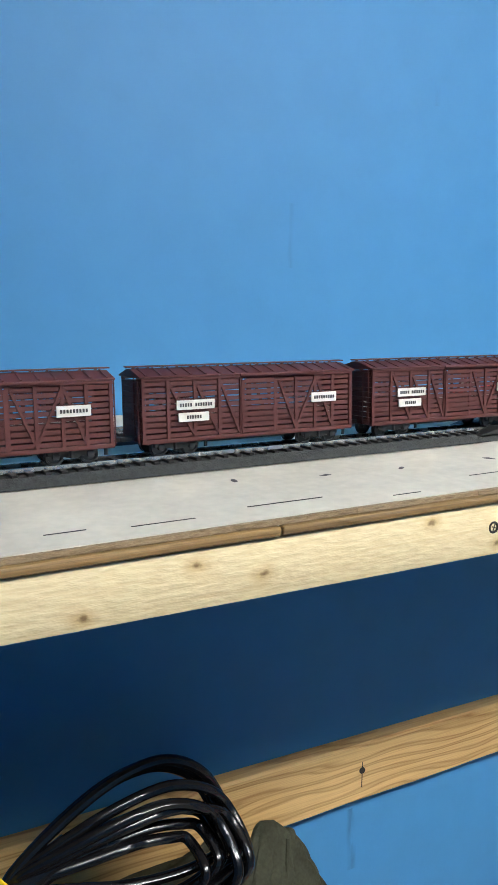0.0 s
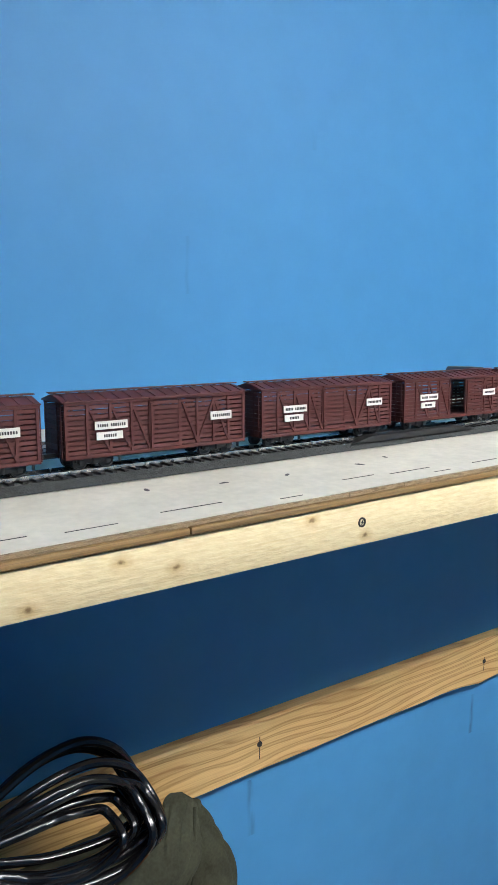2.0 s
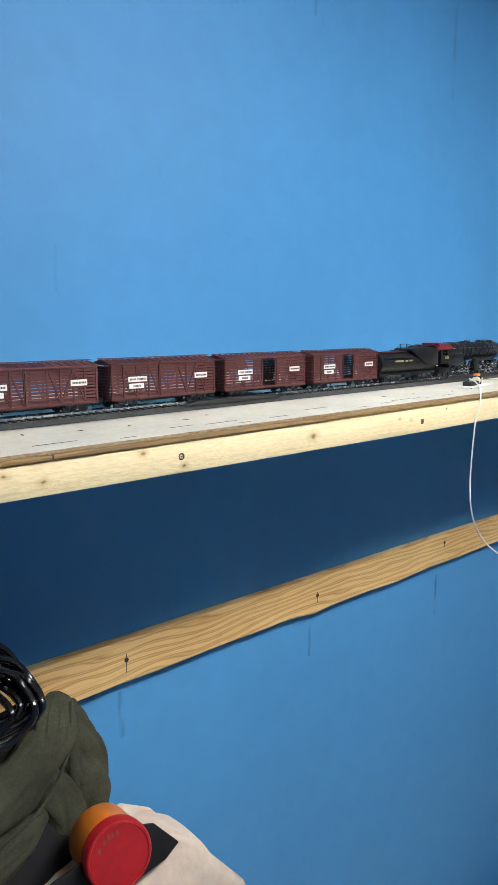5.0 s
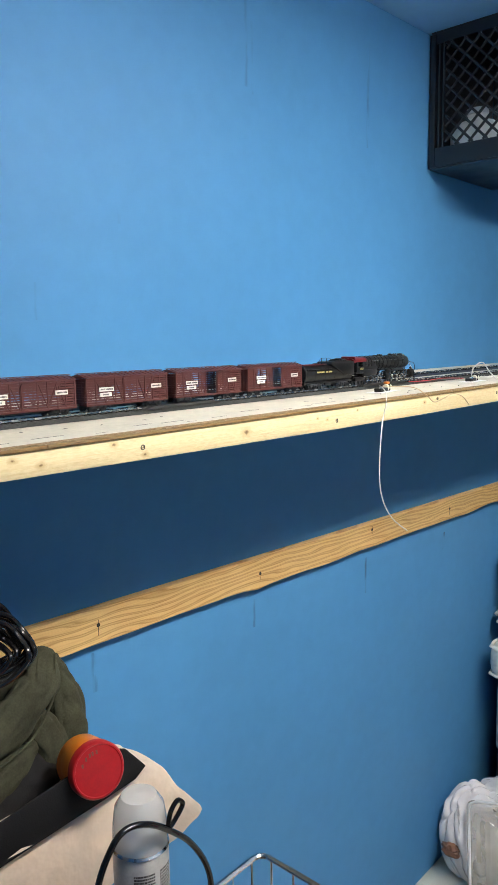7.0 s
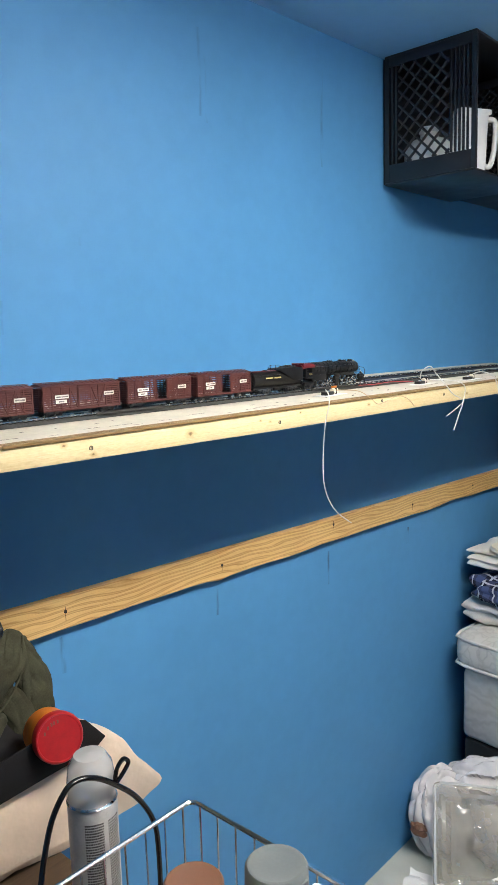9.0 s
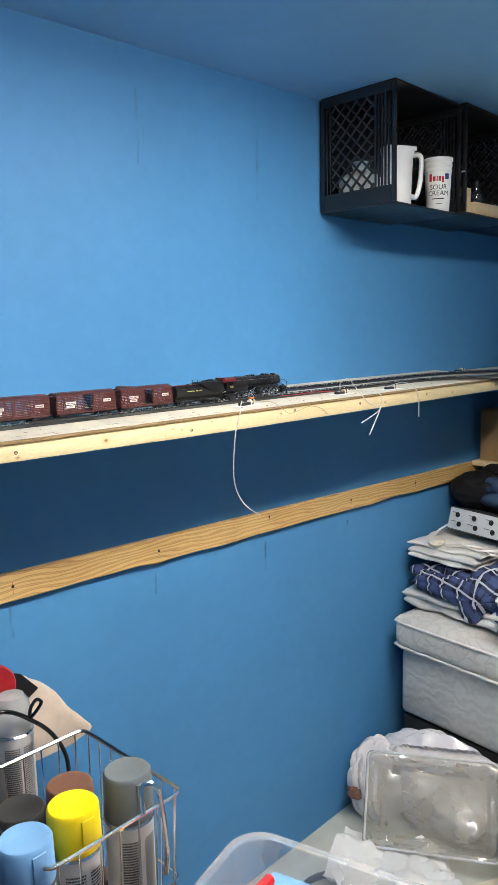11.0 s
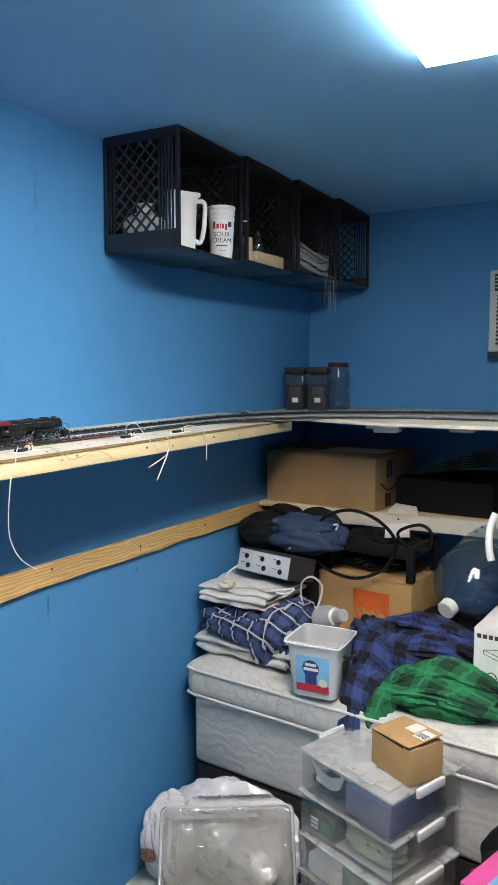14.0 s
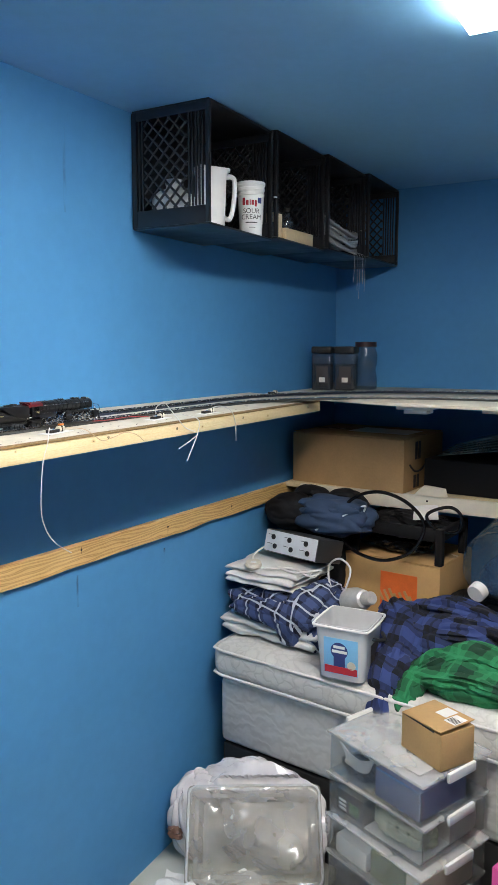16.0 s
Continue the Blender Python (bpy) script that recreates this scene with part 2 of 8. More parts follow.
M_FASCIA = knotty_pine("knotty_pine", (0.80, 0.67, 0.40), (0.66, 0.50, 0.26), ((0.22, 1.391, 0.003), (0.253, 1.382, 0.0035), (0.351, 1.393, 0.003), (0.397, 1.376, 0.003), (0.580, 1.384, 0.0055), (0.745, 1.388, 0.002), (0.77, 1.384, 0.002), (0.17, 1.377, 0.003), (0.855, 1.392, 0.002), (1.08, 1.388, 0.003), (1.52, 1.38, 0.003), (1.9, 1.38, 0.003)))
M_AMBER = wood("amber_strip", (0.29, 0.18, 0.065), (0.13, 0.075, 0.028), (2, 40, 120), 0.5)
M_LEDGER = flowing_wood("amber_pine", (0.80, 0.55, 0.23), (0.32, 0.14, 0.03))
M_DARKWOOD = wood("dark_table_wood", (0.09, 0.055, 0.03), (0.04, 0.025, 0.015))
M_HOLE = plain("screw_hole", (0.02, 0.015, 0.01), 0.7, var=0.4, bump=0)
M_BALLAST = plain("grey_roadbed", (0.045, 0.048, 0.046), 0.95, var=0.5, scale=260, bump=0.7, fine=900)
M_ROADDARK = plain("dark_blue_roadbed", (0.018, 0.026, 0.045), 0.45, var=0.3, scale=40, bump=0.2)
M_TIE = plain("black_tie", (0.012, 0.012, 0.012), 0.6, var=0.4, scale=90)
M_RAIL = plain("nickel_rail", (0.62, 0.61, 0.58), 0.25, metal=1.0, var=0.15, scale=120, bump=0)
M_BLACK = plain("satin_black_paint", (0.006, 0.0062, 0.0068), 0.40, spec=0.4, var=0.3, scale=60, bump=0.1, fine=700, depth=0.0003)
M_GRAPHITE = plain("graphite_boiler", (0.009, 0.010, 0.0115), 0.36, var=0.25, scale=80, bump=0.08, fine=800, depth=0.0003)
M_MAROON = plain("maroon_roof", (0.16, 0.014, 0.018), 0.38, var=0.2, scale=60, bump=0.05)
M_CAR = plain("oxide_red", (0.090, 0.020, 0.017), 0.6, var=0.25, scale=90, bump=0.1, fine=900, depth=0.0003)
M_STEEL = plain("bright_steel", (0.75, 0.75, 0.74), 0.25, metal=1.0, var=0.2, scale=200, bump=0)
M_BRASS = plain("brass", (0.75, 0.55, 0.22), 0.3, metal=1.0, var=0.1, bump=0)
M_YELLOW = plain("yellow_lettering", (0.70, 0.58, 0.22), 0.5, var=0.08, bump=0)
M_SIGN = plain("cream_signboard", (0.80, 0.76, 0.68), 0.6, var=0.08, bump=0)
M_INK = plain("dark_ink", (0.05, 0.04, 0.04), 0.6, var=0.2, bump=0)
M_CRATE = plain("black_crate_plastic", (0.012, 0.013, 0.015), 0.34, spec=0.6, var=0.3, scale=20, bump=0.1)
M_WHITEPL = plain("white_plastic", (0.78, 0.78, 0.75), 0.35, var=0.06, bump=0.03)
M_CREAM = plain("cream_plastic", (0.74, 0.68, 0.55), 0.4, var=0.1, bump=0.03)
M_REDINK = plain("red_ink", (0.55, 0.03, 0.05), 0.5, var=0.1, bump=0)
M_NAVYINK = plain("navy_ink", (0.03, 0.05, 0.2), 0.5, var=0.1, bump=0)
M_CARD = plain("brown_cardboard", (0.42, 0.26, 0.12), 0.8, var=0.15, scale=14, bump=0.15, fine=120)
M_CARD2 = plain("kraft_cardboard", (0.50, 0.31, 0.13), 0.8, var=0.1, scale=14, bump=0.15, fine=120)
M_TAPE = plain("packing_tape", (0.45, 0.33, 0.2), 0.25, var=0.1, bump=0.05)
M_ORANGE = plain("orange_print", (0.75, 0.15, 0.03), 0.6, var=0.15, bump=0)
M_OLIVE = plain("olive_fleece", (0.056, 0.057, 0.037), 0.95, var=0.5, scale=34, bump=0.35, fine=420, depth=0.0015, spec=0.15)
M_LIDRED = plain("dusty_red_lid", (0.36, 0.008, 0.012), 0.45, var=0.2, scale=60, bump=0.05)
M_CABLE = plain("black_rubber_cable", (0.006, 0.006, 0.007), 0.2, var=0.2, bump=0.05)
M_BLKFAB = plain("black_nylon", (0.008, 0.008, 0.0095), 0.75, spec=0.25, var=0.3, scale=30, bump=0.4, fine=500)
M_NAVYFAB = plain("navy_nylon", (0.026, 0.055, 0.115), 0.75, var=0.25, scale=30, bump=0.4, fine=500)
M_RED = plain("red_plastic", (0.62, 0.010, 0.018), 0.4, var=0.12, bump=0.05)
M_ORPL = plain("orange_plastic", (0.80, 0.22, 0.02), 0.4, var=0.1, bump=0.05)
M_BEIGE = plain("beige_paper", (0.70, 0.56, 0.44), 0.6, var=0.2, scale=14, bump=0.6, fine=30, depth=0.006)
M_CHROME = plain("chrome_wire", (0.80, 0.80, 0.80), 0.18, metal=1.0, var=0.1, bump=0)
M_CANBODY = plain("pale_printed_can", (0.55, 0.54, 0.52), 0.35, metal=0.2, var=0.2, scale=40, bump=0)
M_CAPBLK = plain("charcoal_cap", (0.03, 0.03, 0.03), 0.45, var=0.2, bump=0.05)
M_CAPBLUE = plain("sky_blue_cap", (0.17, 0.37, 0.62), 0.4, var=0.06, bump=0.03)
M_CAPYEL = plain("yellow_cap", (0.82, 0.60, 0.01), 0.35, var=0.06, bump=0.03)
M_CAPBRN = plain("brown_cap", (0.17, 0.08, 0.05), 0.4, var=0.12, bump=0.03)
M_CAPGRY = plain("grey_cap", (0.13, 0.15, 0.155), 0.4, var=0.12, bump=0.03)
M_CLEAR = milky("clear_plastic", (0.86, 0.86, 0.84), 0.07, 0.06)
M_CLEARCAP = milky("hazy_cap", (0.70, 0.72, 0.74), 0.42, 0.15)
M_HAZY = milky("hazy_bin_plastic", (0.88, 0.89, 0.89), 0.30, 0.15)
M_BAG = milky("white_bag_film", (0.90, 0.87, 0.88), 0.8, 0.25, (11, 0.6, 0.04))
M_JUG = milky("blue_jug_plastic", (0.30, 0.46, 0.60), 0.09, 0.04, (9, 0.8, 0.03))
M_JUGWATER = milky("blue_water", (0.03, 0.10, 0.25), 0.5, 0.05)
M_JAR = milky("dark_jar_glass", (0.10, 0.12, 0.15), 0.32, 0.06)
M_JARBLUE = milky("blue_jar_glass", (0.20, 0.32, 0.42), 0.17, 0.05)
M_TICK = quilted("mattress_ticking", (0.66, 0.65, 0.61), 22, True)
M_BOXSP = quilted("box_spring_cloth", (0.58, 0.58, 0.56), 8, False)
M_TOWEL = plain("white_towel", (0.70, 0.69, 0.66), 0.95, var=0.12, scale=14, bump=0.6, fine=350, depth=0.002)
M_PLAIDNAVY = plaid("navy_white_plaid", (0.004, 0.007, 0.026), (0.055, 0.085, 0.20), (0.60, 0.62, 0.68), 0.056, lines=0.055)
M_PLAIDBLUE = plaid("blue_black_check", (0.003, 0.004, 0.008), (0.036, 0.062, 0.20), (0.006, 0.009, 0.025), 0.078)
M_PLAIDGRN = plaid("green_black_check", (0.012, 0.185, 0.07), (0.006, 0.040, 0.02), (0.02, 0.23, 0.09), 0.09)
M_GREYPL = plain("grey_enamel", (0.62, 0.65, 0.67), 0.4, var=0.08, bump=0.03)
M_DARKMET = plain("dark_metal", (0.05, 0.055, 0.06), 0.45, metal=0.4, var=0.2, bump=0.05)
M_PINK = plain("pink_plastic", (0.80, 0.10, 0.35), 0.45, var=0.08, bump=0.03)
M_PAPER = plain("white_paper", (0.78, 0.78, 0.76), 0.7, var=0.06, bump=0.1)
M_BLUELBL = plain("light_blue_label", (0.20, 0.50, 0.75), 0.4, var=0.1, bump=0)
M_BLUEPL = plain("bright_blue_plastic", (0.03, 0.25, 0.68), 0.35, var=0.1, bump=0.03)
M_GREENGL = milky("green_plastic_sheet", (0.16, 0.24, 0.22), 0.55, 0.1, (12, 0.8, 0.03))
M_TAN = plain("tan_wood_block", (0.62, 0.47, 0.28), 0.6, var=0.15, scale=40)
M_ROPE = plain("grey_yarn", (0.40, 0.41, 0.40), 0.95, var=0.4, scale=200, bump=0.6)
M_CONTENT = plain("violet_grey_contents", (0.13, 0.16, 0.34), 0.6, var=0.2, scale=14)
M_PACKET = plain("pale_green_packet", (0.58, 0.64, 0.47), 0.5, var=0.25, scale=30, bump=0.2)
M_BOARD = plain("green_circuit_board", (0.04, 0.20, 0.06), 0.4, var=0.3, scale=200, bump=0.1)
M_CONTENT2 = plain("sage_contents", (0.20, 0.27, 0.15), 0.7, var=0.5, scale=30)
M_LAMP = glow("lamp_diffuser", (1.0, 0.98, 0.95), PANEL_STRENGTH)
M_LAMPSOFT = glow("lamp_diffuser_side", (1.0, 0.98, 0.95), PANEL_STRENGTH * 0.22)
M_LAMPEDGE = glow("lamp_diffuser_edge", (1.0, 0.98, 0.95), PANEL_STRENGTH * 0.30)

# ---- mesh helpers ----


def merge(bm, other, m=None):
    me = bpy.data.meshes.new("tmp")
    other.to_mesh(me)
    other.free()
    if m:
        me.transform(m)
    bm.from_mesh(me)
    bpy.data.meshes.remove(me)
    return bm


def box(bm, x0, x1, y0, y1, z0, z1, bevel=0.0, m=None, seg=2):
    b = bmesh.new()
    bmesh.ops.create_cube(b, size=1)
    for v in b.verts:
        v.co = Vector(((x0 + x1) / 2 + v.co.x * (x1 - x0), (y0 + y1) / 2 + v.co.y * (y1 - y0), (z0 + z1) / 2 + v.co.z * (z1 - z0)))
    if bevel:
        bmesh.ops.bevel(b, geom=b.edges[:], offset=bevel, segments=seg, affect="EDGES", profile=0.5)
    return merge(bm, b, m)


def frame_at(p0, p1):
    d = Vector(p1) - Vector(p0)
    return Matrix.Translation(p0) @ d.to_track_quat("Z", "Y").to_matrix().to_4x4(), d.length


def lathe(bm, profile, seg=24, m=None, caps=True):
    """Turn (radius, height) rows round z."""
    b = bmesh.new()
    rings = []
    for r, z in profile:
        rings.append([b.verts.new((r * math.cos(a), r * math.sin(a), z)) for a in (2 * math.pi * k / seg for k in range(seg))])
    for lo, hi in zip(rings, rings[1:]):
        for k in range(seg):
            b.faces.new((lo[k], lo[(k + 1) % seg], hi[(k + 1) % seg], hi[k]))
    if caps:
        b.faces.new(rings[0][::-1])
        b.faces.new(rings[-1])
    return merge(bm, b, m)


def rod(bm, p0, p1, r, seg=10, r1=None):
    m, n = frame_at(p0, p1)
    return lathe(bm, [(r, 0), (r if r1 is None else r1, n)], seg, m)


def smooth_path(pts, steps=6, closed=False):
    pts = [Vector(p) for p in pts]
    n = len(pts)
    out = []
    for i in range(n if closed else n - 1):
        if closed:
            a, b, c, d = pts[(i - 1) % n], pts[i], pts[(i + 1) % n], pts[(i + 2) % n]
        else:
            a, b, c, d = pts[max(i - 1, 0)], pts[i], pts[i + 1], pts[min(i + 2, n - 1)]
        for k in range(steps):
            t = k / steps
            out.append(0.5 * (2 * b + (c - a) * t + (2 * a - 5 * b + 4 * c - d) * t * t + (3 * b - a - 3 * c + d) * t ** 3))
    if not closed:
        out.append(pts[-1])
    return out


def tube(bm, pts, r, seg=8, closed=False):
    b = bmesh.new()
    rings, up = [], None
    n = len(pts)
    for i, p in enumerate(pts):
        a, c = pts[(i - 1) % n] if (closed or i) else p, pts[(i + 1) % n] if (closed or i < n - 1) else p
        t = (c - a).normalized()
        up = (up - t * up.dot(t)) if up else t.orthogonal()
        if up.length < 1e-6:
            up = t.orthogonal()
        up = up.normalized()
        side = t.cross(up)
        rings.append([b.verts.new(p + r * (math.cos(q) * up + math.sin(q) * side)) for q in (2 * math.pi * k / seg for k in range(seg))])
    for i in range(n if closed else n - 1):
        lo, hi = rings[i], rings[(i + 1) % n]
        for k in range(seg):
            b.faces.new((lo[k], lo[(k + 1) % seg], hi[(k + 1) % seg], hi[k]))
    if not closed:
        b.faces.new(rings[0][::-1])
        b.faces.new(rings[-1])
    bmesh.ops.recalc_face_normals(b, faces=b.faces[:])
    return merge(bm, b)


def prism(bm, poly, axis, a, b_, bevel=0.0, m=None):
    """Extrude a polygon given in the two other axes, in order, from a to b_ along axis."""
    b = bmesh.new()

    def at(p, q):
        if axis == "x":
            return (q, p[0], p[1])
        if axis == "y":
            return (p[0], q, p[1])
        return (p[0], p[1], q)
    lo, hi = [b.verts.new(at(p, a)) for p in poly], [b.verts.new(at(p, b_)) for p in poly]
    b.faces.new(lo)
    b.faces.new(hi[::-1])
    n = len(poly)
    for k in range(n):
        b.faces.new((lo[k], hi[k], hi[(k + 1) % n], lo[(k + 1) % n]))
    bmesh.ops.recalc_face_normals(b, faces=b.faces[:])
    if bevel:
        bmesh.ops.bevel(b, geom=b.edges[:], offset=bevel, segments=2, affect="EDGES", profile=0.5)
    return merge(bm, b, m)


def crumple(bm, centre, radii, seed, amp=0.25, freq=2.2, fine=0.06, subdiv=5, flat=None, power=1.0, m=None, folds=0.0, way=(0.5, 0.3, 1.0), count=7.0):
    """A soft lump with folds: a ball pushed in and out by ridged noise; flat cuts it off at that height."""
    b = bmesh.new()
    bmesh.ops.create_icosphere(b, subdivisions=subdiv, radius=1)
    off = Vector((seed * 3.7, seed * 1.9, seed * 5.3))
    for v in b.verts:
        d = v.co.normalized()
        w = Vector((noise.noise(d * 1.3 + off), noise.noise(d * 1.3 + off * 2), noise.noise(d * 1.3 - off))) * 0.8
        puff = min(1.0, 2.6 * abs(noise.noise((d + w * 0.6) * freq + off))) ** 0.7
        r = 1 + amp * (puff - 0.7) + fine * (min(1.0, 3 * abs(noise.noise((d + w) * freq * 2.6 - off))) ** 0.7 - 0.7)
        if folds:
            ph = count * d.dot(Vector(way).normalized()) + 4.5 * noise.noise(d * 1.1 + off * 0.5)
            r += folds * (abs(math.sin(ph)) ** 0.8 - 0.6) * (0.45 + 0.9 * noise.noise(d * 1.7 - off) + 0.35)
        q = Vector([math.copysign(abs(c) ** power, c) for c in d])
        v.co = Vector(centre) + Vector((q.x * radii[0], q.y * radii[1], q.z * radii[2])) * r
        if flat is not None and v.co.z < flat:
            v.co.z = flat + 0.004 * noise.noise(d * 9)
    return merge(bm, b, m)


def roll(bm, pts, radii, seed, flat=0.75, wrinkle=0.12, seg=36, steps=14, up=(0, -1, 0)):
    """A roll of cloth: a fat tube of changing width, flattened along `up`, with lengthwise and slanting wrinkles."""
    path, size = [], []
    n = len(pts)
    line = smooth_path([Vector(p) for p in pts], steps)
    for k, p in enumerate(line):
        f = k / (len(line) - 1) * (n - 1)
        i = min(int(f), n - 2)
        e = f - i
        e = e * e * (3 - 2 * e)
        path.append(Vector(p))
        size.append(radii[i] * (1 - e) + radii[i + 1] * e)
    b = bmesh.new()
    rings = []
    off = Vector((seed * 2.3, seed * 4.1, seed * 1.7))
    m = len(path)
    for k in range(-4, m + 4):
        i = max(0, min(m - 1, k))
        a0, a1 = path[max(0, i - 1)], path[min(m - 1, i + 1)]
        t = (a1 - a0).normalized()
        u = Vector(up) - t * t.dot(Vector(up))
        u.normalize()
        w = t.cross(u)
        over = -k if k < 0 else max(0, k - m + 1)
        q = over / 4.0
        shrink = math.sqrt(max(0.0004, 1 - q * q))
        c = path[i] + t * (size[i] * 0.7 * q * (1 if k > 0 else -1))
        ring = []
        for j in range(seg):
            a = 2 * math.pi * j / seg
            d = w * math.cos(a) + u * math.sin(a) * flat
            ph = Vector((math.cos(a) * 1.1, math.sin(a) * 1.1, k * 0.09)) + off
            along = Vector((math.cos(a) * 1.2, math.sin(a) * 1.2, k * 0.035)) + off
            x = 2.0 * a + k * 0.07 + 3.0 * noise.noise(along)
            crease = min(1.0, 2.6 * abs(noise.noise(along * 1.5 + off * 2))) ** 0.6
            tuck = min(1.0, 2.6 * abs(noise.noise(Vector((a * 0.35, k * 0.055, 0)) * 1.6 + off))) ** 0.6
            r = 1 + wrinkle * (abs(math.sin(x)) ** 0.7 - 0.62) * (0.6 + noise.noise(ph * 0.8 + off)) + wrinkle * (crease - 0.75) + 0.6 * wrinkle * (tuck - 0.75) + 0.10 * noise.noise(ph * 1.1)
            ring.append(b.verts.new(c + d * (size[i] * shrink * r)))
        rings.append(ring)
    for lo, hi in zip(rings, rings[1:]):
        for j in range(seg):
            b.faces.new((lo[j], lo[(j + 1) % seg], hi[(j + 1) % seg], hi[j]))
    b.faces.new(rings[0][::-1])
    b.faces.new(rings[-1])
    bmesh.ops.recalc_face_normals(b, faces=b.faces[:])
    return merge(bm, b)


def part(name, bm, material, parent, label="", smooth=True, sharp=40):
    me = bpy.data.meshes.new(name)
    bm.to_mesh(me)
    bm.free()
    me.materials.append(material)
    if smooth and len(me.polygons):
        me.shade_smooth()
        me.set_sharp_from_angle(angle=radians(sharp))
    ob = new(name, me)
    ob.parent = parent
    if label:
        ob["label"] = label
    return ob


def thing(name, label, category, m=None, group="", kind=""):
    ob = new(name)
    ob.empty_display_size = 0.02
    if m:
        ob.matrix_world = m
    return tagged(ob, label, category, group, kind)


def structure(name, bm, material, label, category, smooth=False):
    ob = part(name, bm, material, None, smooth=smooth)
    return tagged(ob, label, category, "", "structure")


def share(ob, m, parent=None, name=None):
    """Another object on the same mesh."""
    o = new(name or ob.name.split(".")[0], ob.data)
    o.parent = parent if parent is not None else ob.parent
    o.matrix_local = m
    return o


def words(text, size, material, parent, m, name="lettering", depth=0.0002, squeeze=1.0):
    cu = bpy.data.curves.new("text", "FONT")
    cu.body, cu.size, cu.extrude, cu.align_x, cu.align_y = text, size, depth, "CENTER", "CENTER"
    tmp = new("text_tmp", cu)
    bpy.context.view_layer.update()
    me = bpy.data.meshes.new_from_object(tmp.evaluated_get(bpy.context.evaluated_depsgraph_get()))
    bpy.data.objects.remove(tmp)
    bpy.data.curves.remove(cu)
    me.transform(Matrix.Diagonal((squeeze, 1, 1, 1)))
    me.materials.clear()
    me.materials.append(material)
    ob = new(name, me)
    ob.parent = parent
    ob.matrix_local = m
    return ob


FACE_SOUTH = Matrix.Rotation(radians(90), 4, "X")     # lays lettering on a face that looks along -y


def nb():
    return bmesh.new()


# ---- the room ----
T = 0.12
structure("floor", box(nb(), WEST_X - T, WALL_X + T, SOUTH_Y - T, WALL_Y + T, FLOOR_Z - 0.1, FLOOR_Z), M_FLOOR, "pale grey-green worn floor", "floor")
bm = nb()
prism(bm, [(WEST_X - T, ceiling_z(WEST_X - T)), (WALL_X + T, ceiling_z(WALL_X + T)), (WALL_X + T, 2.5), (WEST_X - T, 2.5)], "y", SOUTH_Y - T, WALL_Y + T)
structure("ceiling", bm, M_CEIL, "smooth blue painted ceiling", "ceiling")
structure("wall_north", box(nb(), WEST_X - T, WALL_X + T, WALL_Y, WALL_Y + T, FLOOR_Z, 2.4), M_WALL, "sky blue painted wall with dark paint runs", "wall")
structure("wall_east", box(nb(), WALL_X, WALL_X + T, SOUTH_Y, WALL_Y, FLOOR_Z, 2.4), M_WALL2, "sky blue painted wall behind the bed", "wall")
structure("wall_south", box(nb(), WEST_X - T, WALL_X + T, SOUTH_Y - T, SOUTH_Y, FLOOR_Z, 2.4), M_WALL2, "sky blue painted wall", "wall")
structure("wall_west", box(nb(), WEST_X - T, WEST_X, SOUTH_Y, WALL_Y, FLOOR_Z, 2.4), M_WALL2, "sky blue painted wall", "wall")

# lamp on the ceiling
lamp = thing("ceiling_light", "long white wraparound ceiling light, switched on", "lamp", Matrix.Translation((0.84, -0.460, ceiling_z(0.84))) @ Matrix.Rotation(-math.atan(0.0225), 4, "Y"))
part("tube_lens", box(nb(), -0.605, 0.605, -0.036, 0.048, -0.0320, -0.0245, 0.002), M_LAMP, lamp, "brightest strip of diffuser below the tubes")
for y0, y1 in ((-0.112, -0.0362), (0.0482, 0.112)):
    part("diffuser", box(nb(), -0.605, 0.605, y0, y1, -0.0318, -0.0245, 0.002), M_LAMPSOFT, lamp, "glowing white diffuser")
for y in (-0.1135, 0.1135):
    part("diffuser_edge", box(nb(), -0.605, 0.605, y - 0.0012, y + 0.0012, -0.0318, -0.004, 0.0008), M_LAMPEDGE, lamp, "glowing upturned diffuser edge")
part("housing", box(nb(), -0.605, 0.605, -0.1115, 0.1115, -0.0240, 0.012, 0.002), M_WHITEPL, lamp, "thin white metal housing")
for x in (-0.613, 0.6055):
    part("end_cap", box(nb(), x, x + 0.0075, -0.1147, 0.1147, -0.0325, -0.004, 0.002), M_LAMPEDGE, lamp, "bright end cap")

# ledger board on the north wall, falling a little to the east
ledger = thing("ledger_board", "amber pine board screwed along the blue wall", "board", Matrix.Translation((0.5, 0, 1.052)) @ Matrix.Rotation(radians(1.35), 4, "Y"))
bm = nb()
b = bmesh.new()
n = 120
rows = []
for i in range(n + 1):
    x = -2.3 + 4.93 * i / n
    low = -0.032 + 0.006 * noise.noise(Vector((x * 2.2, 3.0, 0))) + 0.004 * noise.noise(Vector((x * 7, 9.0, 0)))
    if 0.36 < x < 0.46:
        low -= 0.006 * math.sin((x - 0.36) / 0.1 * math.pi)
    rows.append([b.verts.new(c) for c in ((x, 0.6275, low + 0.002), (x, 0.6275, 0.027), (x, 0.630, 0.029), (x, 0.645, 0.029), (x, 0.645, low), (x, 0.630, low))])
for lo, hi in zip(rows, rows[1:]):
    for k in range(6):
        b.faces.new((lo[k], lo[(k + 1) % 6], hi[(k + 1) % 6], hi[k]))
b.faces.new(rows[0])
b.faces.new(rows[-1][::-1])
bmesh.ops.recalc_face_normals(b, faces=b.faces[:])
part("board", merge(bm, b), M_LEDGER, ledger, smooth=False)
